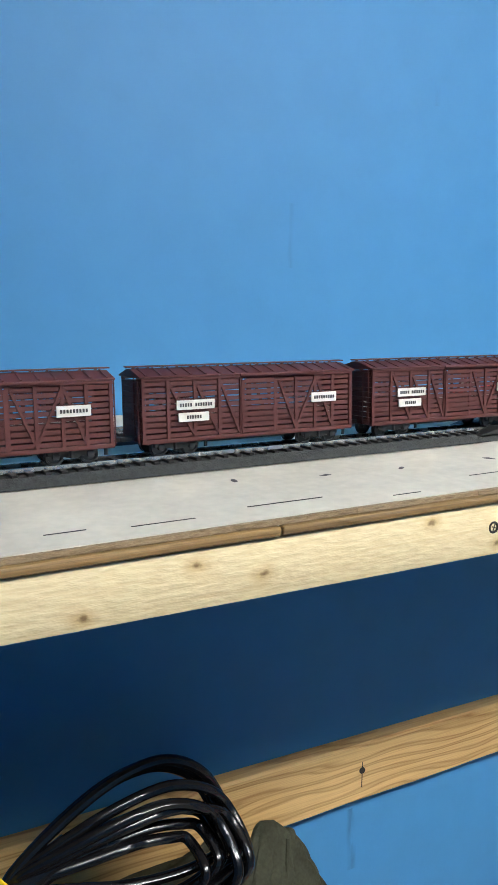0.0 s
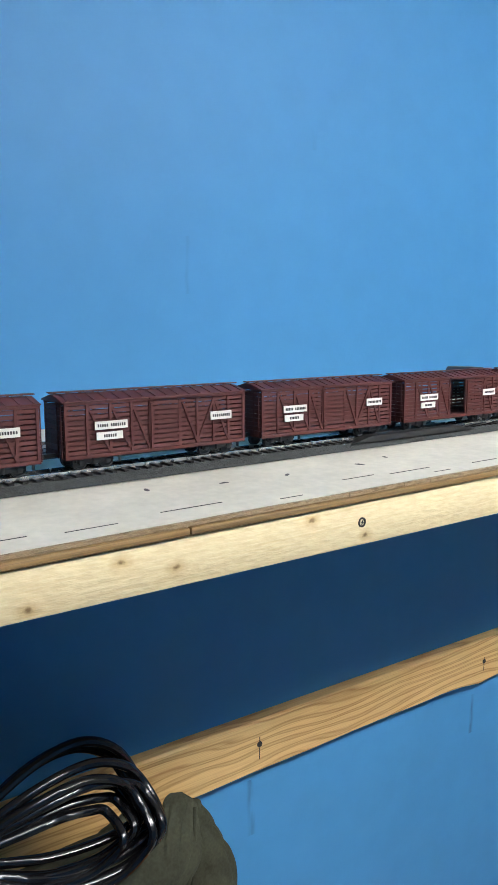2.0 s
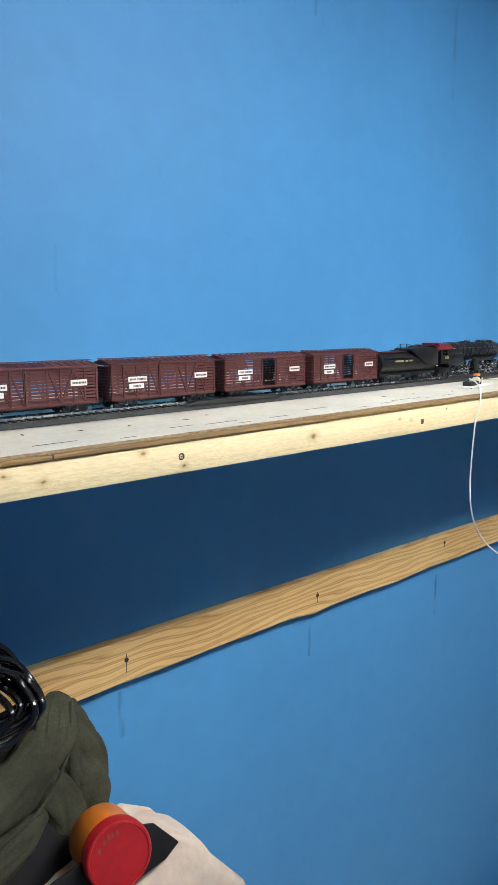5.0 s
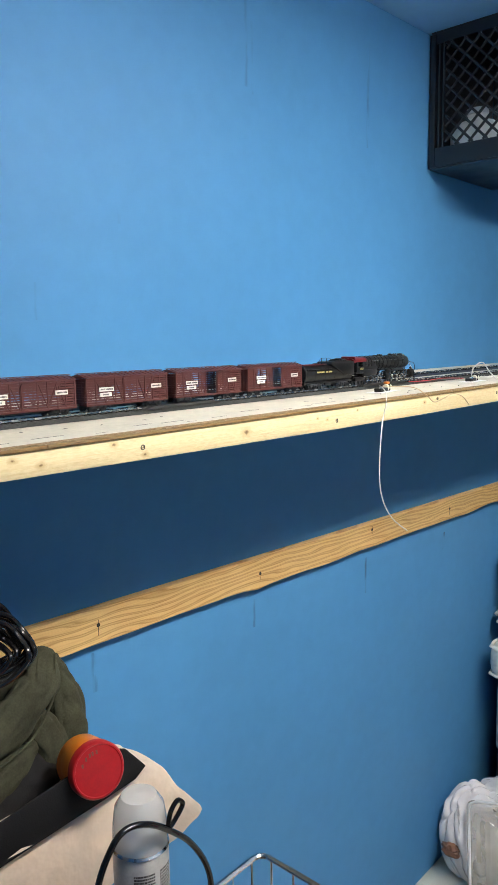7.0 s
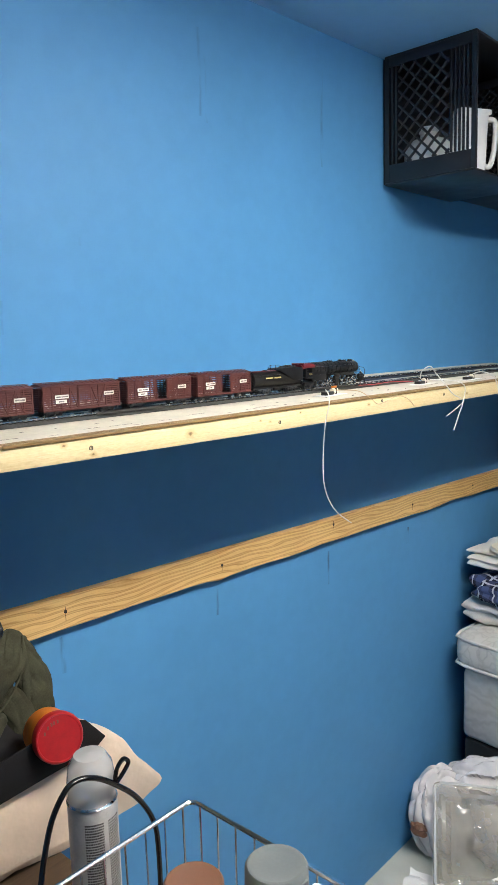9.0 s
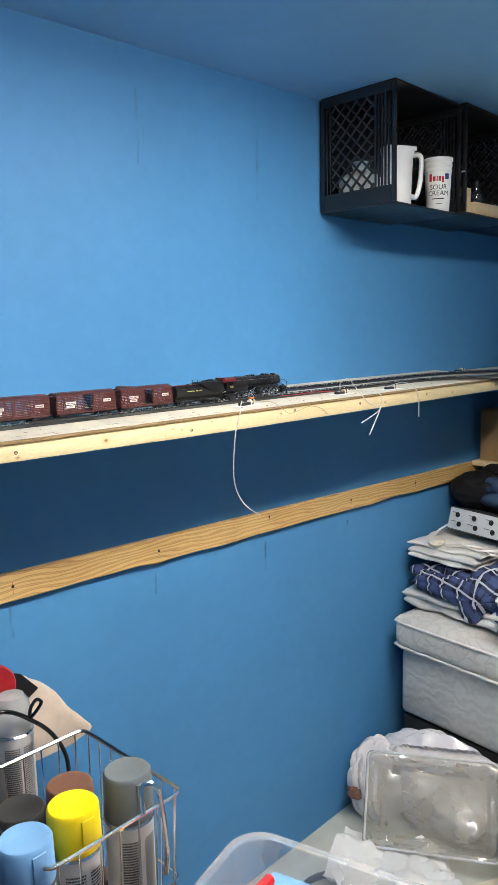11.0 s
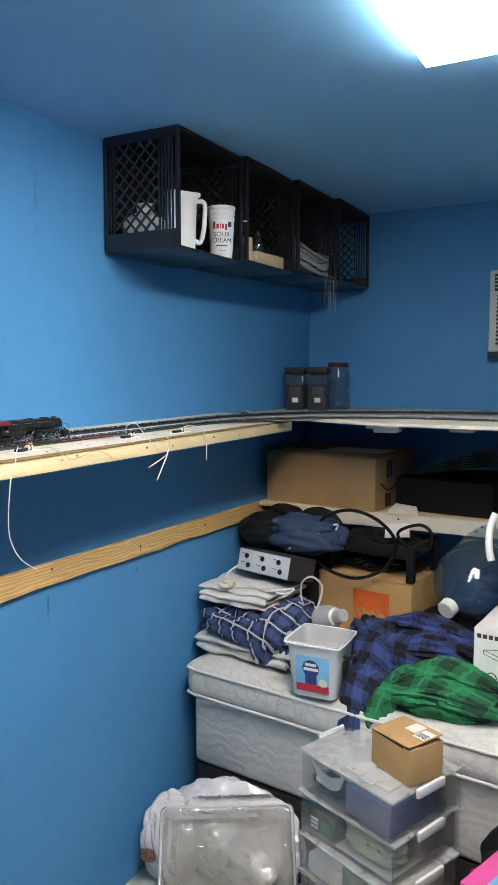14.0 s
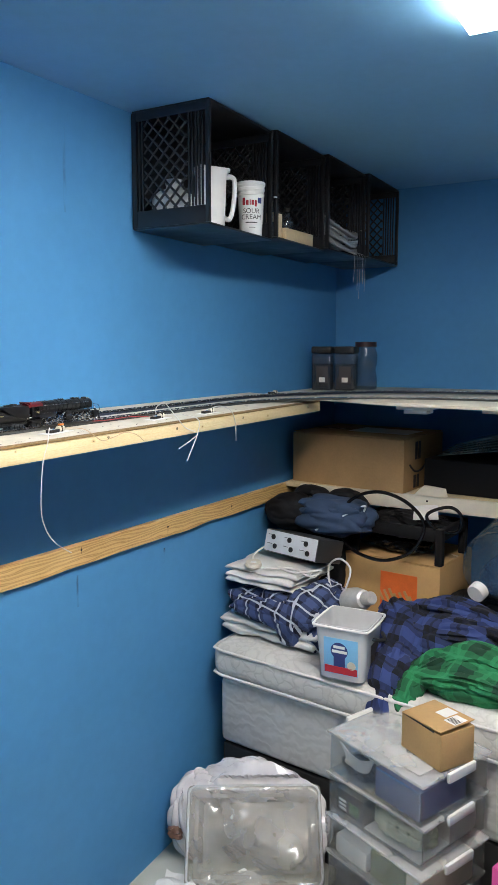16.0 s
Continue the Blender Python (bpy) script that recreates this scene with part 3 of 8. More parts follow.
for k, (x, z) in enumerate(((0.015, 0.001), (0.417, -0.004), (0.833, 0.012), (1.238, 0.0), (1.64, 0.002), (-0.39, 0.0))):
    part("screw", rod(nb(), (x, 0.6268, z), (x, 0.629, z), 0.0034, 12), M_HOLE, ledger, "dark sunk screw" if k == 0 else "")
    part("crack", box(nb(), x - 0.0003, x + 0.0004, 0.6270, 0.6290, z - 0.018 + 0.004 * (k % 3), z + 0.009 - 0.003 * (k % 2)), M_HOLE, ledger, "fine split in the wood" if k == 0 else "", smooth=False)

# narrow shelf on the north wall
shelf = thing("train_shelf", "white-painted plywood shelf with a pale pine fascia", "shelf")
bm = nb()
prism(bm, [(SHELF_Y + 0.001, shelf_z(SHELF_Y)), (WALL_Y - 0.001, shelf_z(WALL_Y)), (WALL_Y - 0.001, shelf_z(WALL_Y) - 0.009), (SHELF_Y + 0.001, shelf_z(SHELF_Y) - 0.004)], "x", -1.85, 2.302)
part("top", bm, M_PLY, shelf, "white painted plywood top")
bm = nb()
for k in range(160):
    x = -1.85 + 4.152 * k / 160
    box(bm, x, x + 4.152 / 160, SHELF_Y - 0.0015 + 0.0012 * noise.noise(Vector((x * 40, 0, 0))), SHELF_Y + 0.02, 1.4040, 1.4064 + 0.0004 * noise.noise(Vector((x * 60, 5, 0))))
part("edge_strip", bm, M_PLYEDGE, shelf, "rough bare plywood edge", smooth=False)
for x0, x1 in ((-1.85, 0.2614), (0.262, 1.1909), (1.1915, 2.302)):
    part("moulding", box(nb(), x0, x1, SHELF_Y - 0.0035, SHELF_Y + 0.02, 1.3990, 1.4036, 0.0014), M_AMBER, shelf, "thin amber wood strip")
fascia = part("fascia", prism(nb(), [(-1.85, 1.3985), (2.303, 1.3985), (2.303, 1.366), (0.8, 1.366), (0.14, 1.3718), (-1.85, 1.3725)], "y", SHELF_Y - 0.001, SHELF_Y + 0.018, 0.0012), M_FASCIA, shelf, "pale knotty pine strip")
for x, z in ((0.394, 1.385), (0.796, 1.380), (1.13, 1.392), (1.40, 1.386), (1.742, 1.386), (2.2, 1.385)):
    hole = part("screw", lathe(nb(), [(0.0034, 0), (0.0034, 0.0006), (0.0026, 0.0008), (0.0016, -0.0004), (0.0002, -0.0005)], 14, Matrix.Translation((x, SHELF_Y - 0.0008, z)) @ Matrix.Rotation(radians(90), 4, "X")), M_HOLE, fascia, "dark sunk screw")
    for a in (20, 110):
        part("slot", box(nb(), -0.0018, 0.0018, -0.0009, -0.0006, -0.0003, 0.0003), M_TIE, hole, smooth=False).matrix_local = Matrix.Translation((x, SHELF_Y - 0.0007, z)) @ Matrix.Rotation(radians(a), 4, "Y")
for k in range(14):
    x = 0.16 + k * 0.055 + 0.02 * math.sin(k * 5.1)
    y = SHELF_Y + 0.008 + 0.006 * (k % 3) + (0.01 if k % 4 == 0 else 0)
    part("score_mark", box(nb(), x, x + 0.018 + 0.012 * (k % 3), y, y + 0.0005, shelf_z(y) + 0.0002, shelf_z(y) + 0.0005), M_INK, shelf, smooth=False)
bm = nb()
for k in range(34):
    x, y = -0.3 + 2.4 * random.random(), SHELF_Y + 0.01 + 0.06 * random.random()
    lathe(bm, [(0.0012 + 0.0014 * random.random(), 0), (0.0004, 0.0006)], 7, Matrix.Translation((x, y, shelf_z(y))) @ Matrix.Rotation(random.random() * 3, 4, "Z") @ Matrix.Diagonal((2.2, 0.8, 1, 1)))
for x, y in ((1.2, 0.38), (1.26, 0.372), (0.98, 0.385), (1.05, 0.37), (1.75, 0.38)):
    box(bm, x, x + 0.012, y, y + 0.002, shelf_z(y), shelf_z(y) + 0.001, 0, Matrix.Translation((x, y, 0)) @ Matrix.Rotation(radians(25), 4, "Z") @ Matrix.Translation((-x, -y, 0)))
tagged(part("crumbs", bm, M_INK, shelf, "small dark chips and pencil marks"), kind="stuff")

# wide shelf along the east wall
east = thing("corner_shelf", "white plywood shelf turning along the east wall", "shelf")
bm = nb()
Z1 = 1.4135
prism(bm, [(2.304, SHELF_Y), (2.26, 0.22), (2.20, 0.08), (2.165, -0.08), (2.155, -0.4), (2.155, SOUTH_Y + 0.01), (WALL_X - 0.002, SOUTH_Y + 0.01), (WALL_X - 0.002, WALL_Y - 0.002), (2.304, WALL_Y - 0.002)], "z", Z1 - 0.011, Z1, 0.0012)
part("top", bm, M_PLY, east)
bm = nb()
for x0, x1, y0, y1, z0, z1 in ((2.22, 2.36, -0.075, 0.04, 1.389, 1.402), (2.24, 2.31, -0.06, 0.02, 1.375, 1.3885)):
    part("bracket", box(nb(), x0, x1, y0, y1, z0, z1, 0.002), M_WHITEPL, east, "stepped white block under the shelf")
part("bracket", box(nb(), 2.24, 2.36, -0.31, -0.235, 1.385, 1.402, 0.002), M_CREAM, east)

# lower shelf on the east wall
low = thing("lower_shelf", "pale wooden shelf under the track, holding boxes", "shelf")
part("board", box(nb(), 2.575, WALL_X - 0.002, SOUTH_Y + 0.01, WALL_Y - 0.02, 1.020, 1.040, 0.002), M_PINE, low)
part("front_strip", box(nb(), 2.556, 2.574, SOUTH_Y + 0.01, 0.55, 0.982, 1.039, 0.002), M_CREAM, low, "cream front strip with screws")
for y in (-0.29, -0.27, 0.02):
    part("screw", rod(nb(), (2.5545, y, 1.02 if y != -0.27 else 1.0), (2.557, y, 1.02 if y != -0.27 else 1.0), 0.004, 10), M_HOLE, low)
part("plate", prism(nb(), [(0.07, 1.041), (-0.06, 1.041), (-0.05, 1.075), (0.03, 1.082)], "x", 2.546, 2.553, 0.001), M_CREAM, low, "small cream plate with two holes")

# ---- the two tracks ----


def track_line(y, x0, bend, radius, y1):
    """Middle line of a track: straight along x, a quarter turn, then straight along -y. Gives points and headings."""
    out, step = [], 0.0085
    x = x0
    while x < bend:
        out.append((x, y, 0.0))
        x += step
    n = int(radius * math.pi / 2 / step)
    for k in range(n + 1):
        a = math.pi / 2 * k / n
        out.append((bend + radius * math.sin(a), y - radius + radius * math.cos(a), -a))
    yy = y - radius
    while yy > y1:
        yy -= step
        out.append((bend + radius, yy, -math.pi / 2))
    return out


def ribbon(bm, line, section, lift):
    """Sweep a cross-section (offset to the left, height) along a track line."""
    b = bmesh.new()
    rings = []
    for x, y, a in line:
        base = max(shelf_z(y), 1.4137) if x < 2.3 else Z1
        rings.append([b.verts.new((x - math.sin(a) * o, y + math.cos(a) * o, lift(base) + h)) for o, h in section])
    k = len(section)
    for lo, hi in zip(rings, rings[1:]):
        for i in range(k):
            b.faces.new((lo[i], lo[(i + 1) % k], hi[(i + 1) % k], hi[i]))
    b.faces.new(rings[0])
    b.faces.new(rings[-1][::-1])
    bmesh.ops.recalc_face_normals(b, faces=b.faces[:])
    return merge(bm, b)


def make_track(name, label, line, bed_material, top, near_x):
    """Roadbed, ties and two rails; top is the rail height."""
    tr = thing(name, label, "track")
    thin = line[::4] + [line[-1]]
    fix = lambda base: top
    part("roadbed", ribbon(nb(), thin, [(-0.0225, -0.0086), (-0.017, -0.0036), (0.017, -0.0036), (0.0225, -0.0086)], fix), bed_material, tr, "textured grey roadbed")
    for o in (-0.00825, 0.00825):
        part("rail", ribbon(nb(), thin, [(o - 0.0006, -0.0022), (o - 0.0006, 0), (o + 0.0006, 0), (o + 0.0006, -0.0022)], fix), M_RAIL, tr, "bright nickel rail", smooth=False)
    first, rest = None, nb()
    for x, y, a in line:
        m = Matrix.Translation((x, y, top - 0.0037)) @ Matrix.Rotation(a, 4, "Z")
        if near_x[0] < x < near_x[1] and a == 0:
            if first is None:
                first = part("tie", box(nb(), -0.0016, 0.0016, -0.0155, 0.0155, 0, 0.0017, 0.0002, seg=1), M_TIE, tr, smooth=False)
                first.matrix_local = m
            else:
                share(first, m)
        else:
            box(rest, -0.0016, 0.0016, -0.0155, 0.0155, 0, 0.0017, 0, m)
    tagged(part("far_ties", rest, M_TIE, tr, smooth=False), kind="stuff")
    return tr


make_track("main_track", "model railway track with black ties on grey roadbed", track_line(TRACK_Y, -1.8, 1.80, 0.62, -2.2), M_BALLAST, RAIL_Z, (0.0, 1.7))
make_track("back_track", "second model railway track on dark blue-black roadbed", track_line(0.553, -1.8, 2.0, 0.78, -2.2), M_ROADDARK, RAIL_Z + 0.0045, (0.2, 1.5))

# black rerailer sections laid over the rails
for x0, y, lbl in ((0.475, TRACK_Y, "black plastic rerailer ramp laid over the track"), (1.02, TRACK_Y, "black plastic rerailer ramp laid over the track")):
    rr = thing("rerailer", lbl, "rerailer", Matrix.Translation((x0, y, RAIL_Z)), "rerailers")
    for o0, o1 in ((-0.021, -0.0095), (-0.0068, 0.0068), (0.0095, 0.021)):
        part("ramp", prism(nb(), [(0, -0.004), (0.02, 0.0008), (0.135, 0.0008), (0.155, -0.004)], "y", o0, o1, 0.0004), M_TIE, rr)
wedge = thing("loose_ramp", "dark grey ramp propped up on the back track", "ramp", Matrix.Translation((0.80, 0.60, 1.425)))
part("ramp", prism(nb(), [(0, 0.034), (0.004, 0.0385), (0.022, 0.0385), (0.105, 0.0), (0.09, -0.002)], "y", -0.02, 0.02, 0.001), M_DARKMET, wedge)
part("foot", box(nb(), 0.025, 0.08, -0.014, 0.014, -0.003, 0.006, 0.001), M_TIE, wedge)

# ---- rolling stock (x forward, z = 0 on the rails) ----


def wheel(bm, x, y, z, r, w=0.0028):
    lathe(bm, [(r * 1.12, 0), (r * 1.12, 0.0005), (r, 0.0007), (r, w), (r * 0.82, w), (r * 0.78, w * 0.55), (r * 0.25, w * 0.55), (r * 0.2, w * 1.05), (0.0003, w * 1.05)], 20, Matrix.Translation((x, y, z)) @ Matrix.Rotation(radians(90), 4, "X"))
    return bm


def spoked(parent, x, y, z, r, sign):
    """A driving wheel: bright tyre, dark spokes and hub with a counterweight."""
    m = Matrix.Translation((x, y, z)) @ Matrix.Rotation(radians(90 * sign), 4, "X")
    tyre = part("driving_wheel", lathe(nb(), [(r * 0.88, 0), (r * 1.08, 0), (r * 1.08, 0.0006), (r, 0.0008), (r, 0.003), (r * 0.88, 0.003), (r * 0.88, 0)], 28, m, caps=False), M_STEEL, parent, "wheel with a bright steel tyre")
    bm = nb()
    lathe(bm, [(r * 0.22, 0.0004), (r * 0.22, 0.0028), (0.0002, 0.003)], 10, m)
    for k in range(12):
        a = 2 * math.pi * k / 12
        p0 = m @ Vector((r * 0.15 * math.cos(a), r * 0.15 * math.sin(a), 0.0016))
        p1 = m @ Vector((r * 0.9 * math.cos(a), r * 0.9 * math.sin(a), 0.0016))
        rod(bm, p0, p1, 0.00045, 5)
    prism(bm, [(0.9 * r * math.cos(a), 0.9 * r * math.sin(a)) for a in (radians(200 + 14 * k) for k in range(11))], "z", 0.0008, 0.0024, 0, m)
    part("spokes", bm, M_BLACK, tyre)
    return tyre


def bars(parent, x0, x1, z, h, y, material, gaps, name="lettering_bar"):
    """A line of unreadable lettering as small upright bars; gaps holds the shares of the line that stay empty."""
    bm = nb()
    n = max(3, int((x1 - x0) / (h * 0.8)))
    for k in range(n):
        t = (k + 0.5) / n
        if any(a < t < b_ for a, b_ in gaps):
            continue
        xx, w = x0 + (x1 - x0) * t, (x1 - x0) / n * 0.62
        box(bm, xx - w / 2, xx + w / 2, y - 0.00015, y + 0.0001, z - h / 2, z + h / 2)
    return part(name, bm, material, parent, smooth=False)


def make_locomotive():
    lo = thing("steam_locomotive", "black articulated model steam locomotive with maroon cab roof and bright rods", "locomotive", Matrix.Translation((TRAIN_X, TRACK_Y, RAIL_Z)))
    to_x = Matrix.Rotation(radians(90), 4, "Y")
    # boiler in three courses, widest at the firebox
    zc = 0.0395
    prof = [(0.0002, 0), (0.0118, 0.0004), (0.0122, 0.0012), (0.0122, 0.026), (0.0126, 0.0265), (0.0126, 0.055), (0.0131, 0.0555), (0.0131, 0.1), (0.0137, 0.1015), (0.0137, 0.125), (0.0142, 0.1265), (0.0142, 0.165), (0.0002, 0.165)]
    boiler = part("boiler", lathe(nb(), prof, 40, Matrix.Translation((-0.024, 0, zc)) @ Matrix.Rotation(radians(-90), 4, "Y")), M_GRAPHITE, lo, "graphite black boiler with bands")
    bm = nb()
    for x, r in ((-0.05, 0.0126), (-0.0655, 0.013), (-0.08, 0.013), (-0.095, 0.0135), (-0.11, 0.0135), (-0.124, 0.0135), (-0.138, 0.0141), (-0.151, 0.0146), (-0.168, 0.0146), (-0.178, 0.0146)):
        lathe(bm, [(r - 0.0004, 0), (r + 0.00025, 0), (r + 0.00025, 0.0008), (r - 0.0004, 0.0008)], 36, Matrix.Translation((x, 0, zc)) @ to_x, caps=False)
    part("band", bm, M_BLACK, boiler)
    part("smokebox_front", lathe(nb(), [(0.0112, 0), (0.0105, 0.0012), (0.006, 0.0026), (0.0002, 0.003)], 30, Matrix.Translation((-0.0242, 0, zc)) @ to_x), M_BLACK, lo, "domed smokebox door")
    bm = nb()
    for k in range(12):
        a = 2 * math.pi * k / 12
        rod(bm, (-0.0242, 0.0108 * math.cos(a), zc + 0.0108 * math.sin(a)), (-0.0230, 0.0108 * math.cos(a), zc + 0.0108 * math.sin(a)), 0.0006, 6)
    part("door_dogs", bm, M_BLACK, lo)
    # top of the boiler: stack, domes, sand boxes
    part("smokestack", lathe(nb(), [(0.0058, 0), (0.0052, 0.002), (0.005, 0.0045), (0.0056, 0.0052), (0.0044, 0.0053), (0.0042, 0.003)], 20, Matrix.Translation((-0.041, 0, 0.0502)) @ Matrix.Diagonal((1.5, 0.95, 1, 1))), M_BLACK, lo)
    for x, sx, h in ((-0.066, 1.7, 0.0035), (-0.078, 0.6, 0.0045), (-0.118, 1.9, 0.0035), (-0.135, 1.0, 0.003)):
        part("dome", lathe(nb(), [(0.0052, 0), (0.0049, 0.0022), (0.0036, 0.0034), (0.0015, 0.0040), (0.0002, 0.0041)], 18, Matrix.Translation((x, 0, zc + 0.0127)) @ Matrix.Diagonal((sx, 1.0, h / 0.0041, 1))), M_BLACK, lo)
    bm = nb()
    for x in (-0.062, -0.07, -0.114, -0.122, -0.13, -0.128):
        rod(bm, (x, -0.003, zc + 0.012), (x, -0.003, zc + 0.0172), 0.0007, 7)
    rod(bm, (-0.0875, -0.002, zc + 0.012), (-0.0875, -0.002, zc + 0.0165), 0.0008, 7)
    rod(bm, (-0.0905, -0.002, zc + 0.0155), (-0.085, -0.002, zc + 0.0165), 0.0008, 7)
    part("safety_valve", bm, M_BLACK, lo)
    for y in (-0.003, 0.0005):
        part("marker_lamp", lathe(nb(), [(0.0009, 0), (0.001, 0.0012), (0.0006, 0.0026)], 8, Matrix.Translation((-0.03, y, zc + 0.0108))), M_BRASS, lo, "tiny brass marker lamp")
    part("headlight", lathe(nb(), [(0.0022, 0), (0.0024, 0.0025), (0.0016, 0.0026), (0.0002, 0.002)], 14, Matrix.Translation((-0.0225, 0, zc + 0.001)) @ to_x), M_BLACK, lo)
    part("bell", lathe(nb(), [(0.0016, 0), (0.0012, 0.0012), (0.0003, 0.0022)], 12, Matrix.Translation((-0.026, 0, zc + 0.0122))), M_BRASS, lo, "small brass bell")
    # firebox and ash pan
    part("firebox", prism(nb(), [(-0.012, 0.0165), (-0.0137, 0.0205), (-0.0137, 0.034), (-0.0105, 0.043), (0.0105, 0.043), (0.0137, 0.034), (0.0137, 0.0205), (0.012, 0.0165)], "x", -0.197, -0.148, 0.0006), M_BLACK, lo)
    part("side_panel", box(nb(), -0.196, -0.1485, -0.0145, -0.0137, 0.0178, 0.0283, 0.0003), M_GRAPHITE, lo)
    # cab with cut windows
    cab = part("cab", nb_cab(), M_BLACK, lo, "black cab with four small windows")
    roof = nb()
    n = 12
    for x0, x1, extra in ((-0.2245, -0.1885, 0.0), (-0.2300, -0.2246, 0.0012)):
        poly = [(0.0158 * math.cos(math.pi * k / n), 0.0442 + 0.0088 * math.sin(math.pi * k / n) ** 0.8 - extra) for k in range(n + 1)]
        poly += [(0.0148 * math.cos(math.pi * (n - k) / n), 0.0432 + 0.0088 * math.sin(math.pi * k / n) ** 0.8 - extra) for k in range(n + 1)]
        prism(roof, poly, "x", x0, x1)
    part("cab_roof", roof, M_MAROON, lo, "glossy maroon curved cab roof")
    part("rear_visor", prism(nb(), [(-0.229, 0.0535), (-0.2255, 0.0545), (-0.2232, 0.0462), (-0.2205, 0.0435), (-0.2225, 0.0425), (-0.226, 0.0462)], "y", -0.0152, 0.0152, 0.0003), M_MAROON, lo)
    bm = nb()
    for x in (-0.213, -0.205, -0.197):
        lathe(bm, [(0.0011, 0), (0.0009, 0.0016), (0.0003, 0.002)], 8, Matrix.Translation((x, -0.004, 0.0525)))
    part("roof_vents", bm, M_MAROON, lo)
    words("7155", 0.0052, M_YELLOW, lo, Matrix.Translation((-0.2035, -0.01545, 0.0305)) @ FACE_SOUTH, "cab_number")
    # frames, running boards
    part("main_frame", box(nb(), -0.226, -0.016, -0.0055, 0.0055, 0.006, 0.018, 0.0006), M_BLACK, lo)
    for y in (-1, 1):
        part("running_board", box(nb(), -0.148, -0.028, *sorted((y * 0.0152, y * 0.0105)), 0.0268, 0.0278, 0.0002), M_BLACK, lo)
        part("air_tank", rod(nb(), (-0.0955, y * 0.0128, 0.0245), (-0.05, y * 0.0128, 0.0245), 0.0022, 14), M_GRAPHITE, lo)
        part("feed_pump", box(nb(), -0.116, -0.098, *sorted((y * 0.015, y * 0.0105)), 0.0205, 0.0262, 0.0007), M_BLACK, lo)
        part("handrail", tube(nb(), [Vector((x, y * (0.0138 + 0.0009 * (x < -0.1)), zc + 0.0052)) for x in (-0.186, -0.15, -0.12, -0.09, -0.06, -0.03)], 0.00035, 6), M_STEEL, lo, "thin steel handrail")
        bm = nb()
        for k in range(9):
            x = -0.18 + 0.018 * k
            rod(bm, (x, y * 0.0128, zc + 0.005), (x, y * 0.0149, zc + 0.0052), 0.0005, 6)
        part("handrail_posts", bm, M_BLACK, lo)
        for pts in (((-0.145, 0.0385), (-0.132, 0.0385), (-0.1315, 0.0365), (-0.112, 0.0365)), ((-0.098, 0.033), (-0.084, 0.033), (-0.083, 0.0405), (-0.062, 0.041)), ((-0.075, 0.042), (-0.052, 0.042), (-0.05, 0.044)), ((-0.1, 0.0275), (-0.1, 0.022), (-0.09, 0.018))):
            part("pipe", tube(nb(), smooth_path([(x, y * (0.0128 + 0.0018), z) for x, z in pts], 4), 0.0005, 6), M_BLACK, lo)
    bm = nb()
    for x, z in ((-0.1865, 0.0385), (-0.179, 0.0372), (-0.171, 0.0395), (-0.158, 0.0405), (-0.14, 0.0415), (-0.129, 0.0378), (-0.128, 0.0345), (-0.109, 0.042), (-0.095, 0.0385), (-0.07, 0.0345), (-0.045, 0.036)):
        part("washout_plug", rod(nb(), (x, -0.0125, z), (x, -0.0149, z), 0.0008, 7), M_BLACK, lo)
    part("step_bracket", box(nb(), -0.1795, -0.1735, -0.0152, -0.0135, 0.0365, 0.038, 0.0003), M_BLACK, lo)
    part("step_bracket", box(nb(), -0.127, -0.122, -0.0146, -0.0125, 0.0365, 0.0378, 0.0003), M_BLACK, lo)
    # running gear: two engines of four axles
    for x0, cyl in ((-0.131, -0.1105), (-0.0425, -0.0175)):
        for y in (-1, 1):
            for k in range(4):
                spoked(lo, x0 - 0.0173 * k, y * 0.0081, 0.0085, 0.0082, -y if y > 0 else 1)
            yo = y * 0.0122
            part("cylinder", prism(nb(), [(yo - y * 0.005, 0.0065), (yo + y * 0.003, 0.0065), (yo + y * 0.004, 0.0095), (yo + y * 0.004, 0.0145), (yo + y * 0.0025, 0.0185), (yo - y * 0.005, 0.02)], "x", cyl - 0.0068, cyl + 0.0068, 0.0006), M_BLACK, lo, "black cylinder block")
            part("valve_chest", rod(nb(), (cyl - 0.0068, yo, 0.0205), (cyl + 0.0068, yo, 0.0205), 0.0029, 14), M_BLACK, lo)
            bm = nb()
            zr = 0.0066
            box(bm, x0 - 0.0173 * 3 - 0.001, x0 + 0.001, *sorted((yo - y * 0.0004, yo + y * 0.0004)), zr - 0.0008, zr + 0.0008, 0.0002)
            for k in range(4):
                rod(bm, (x0 - 0.0173 * k, yo - y * 0.0008, zr), (x0 - 0.0173 * k, yo + y * 0.0011, zr), 0.0017, 12)
            part("side_rod", bm, M_STEEL, lo, "bright steel side rod")
            m0, m1 = (x0 - 0.0346, yo + y * 0.0014, zr), (cyl - 0.0205, yo + y * 0.0010, 0.0118)
            bm = nb()
            rod(bm, m0, m1, 0.0007, 8, 0.001)
            rod(bm, (m0[0], m0[1] - y * 0.0008, m0[2]), (m0[0], m0[1] + y * 0.0008, m0[2]), 0.0019, 12)
            part("main_rod", bm, M_STEEL, lo, "bright steel main rod")
            part("piston_rod", rod(nb(), (cyl - 0.022, yo, 0.0118), (cyl - 0.0068, yo, 0.0118), 0.0007, 8), M_STEEL, lo)
            part("crosshead", box(nb(), cyl - 0.0225, cyl - 0.0175, *sorted((yo - y * 0.0006, yo + y * 0.0012)), 0.0098, 0.0138, 0.0004), M_STEEL, lo)
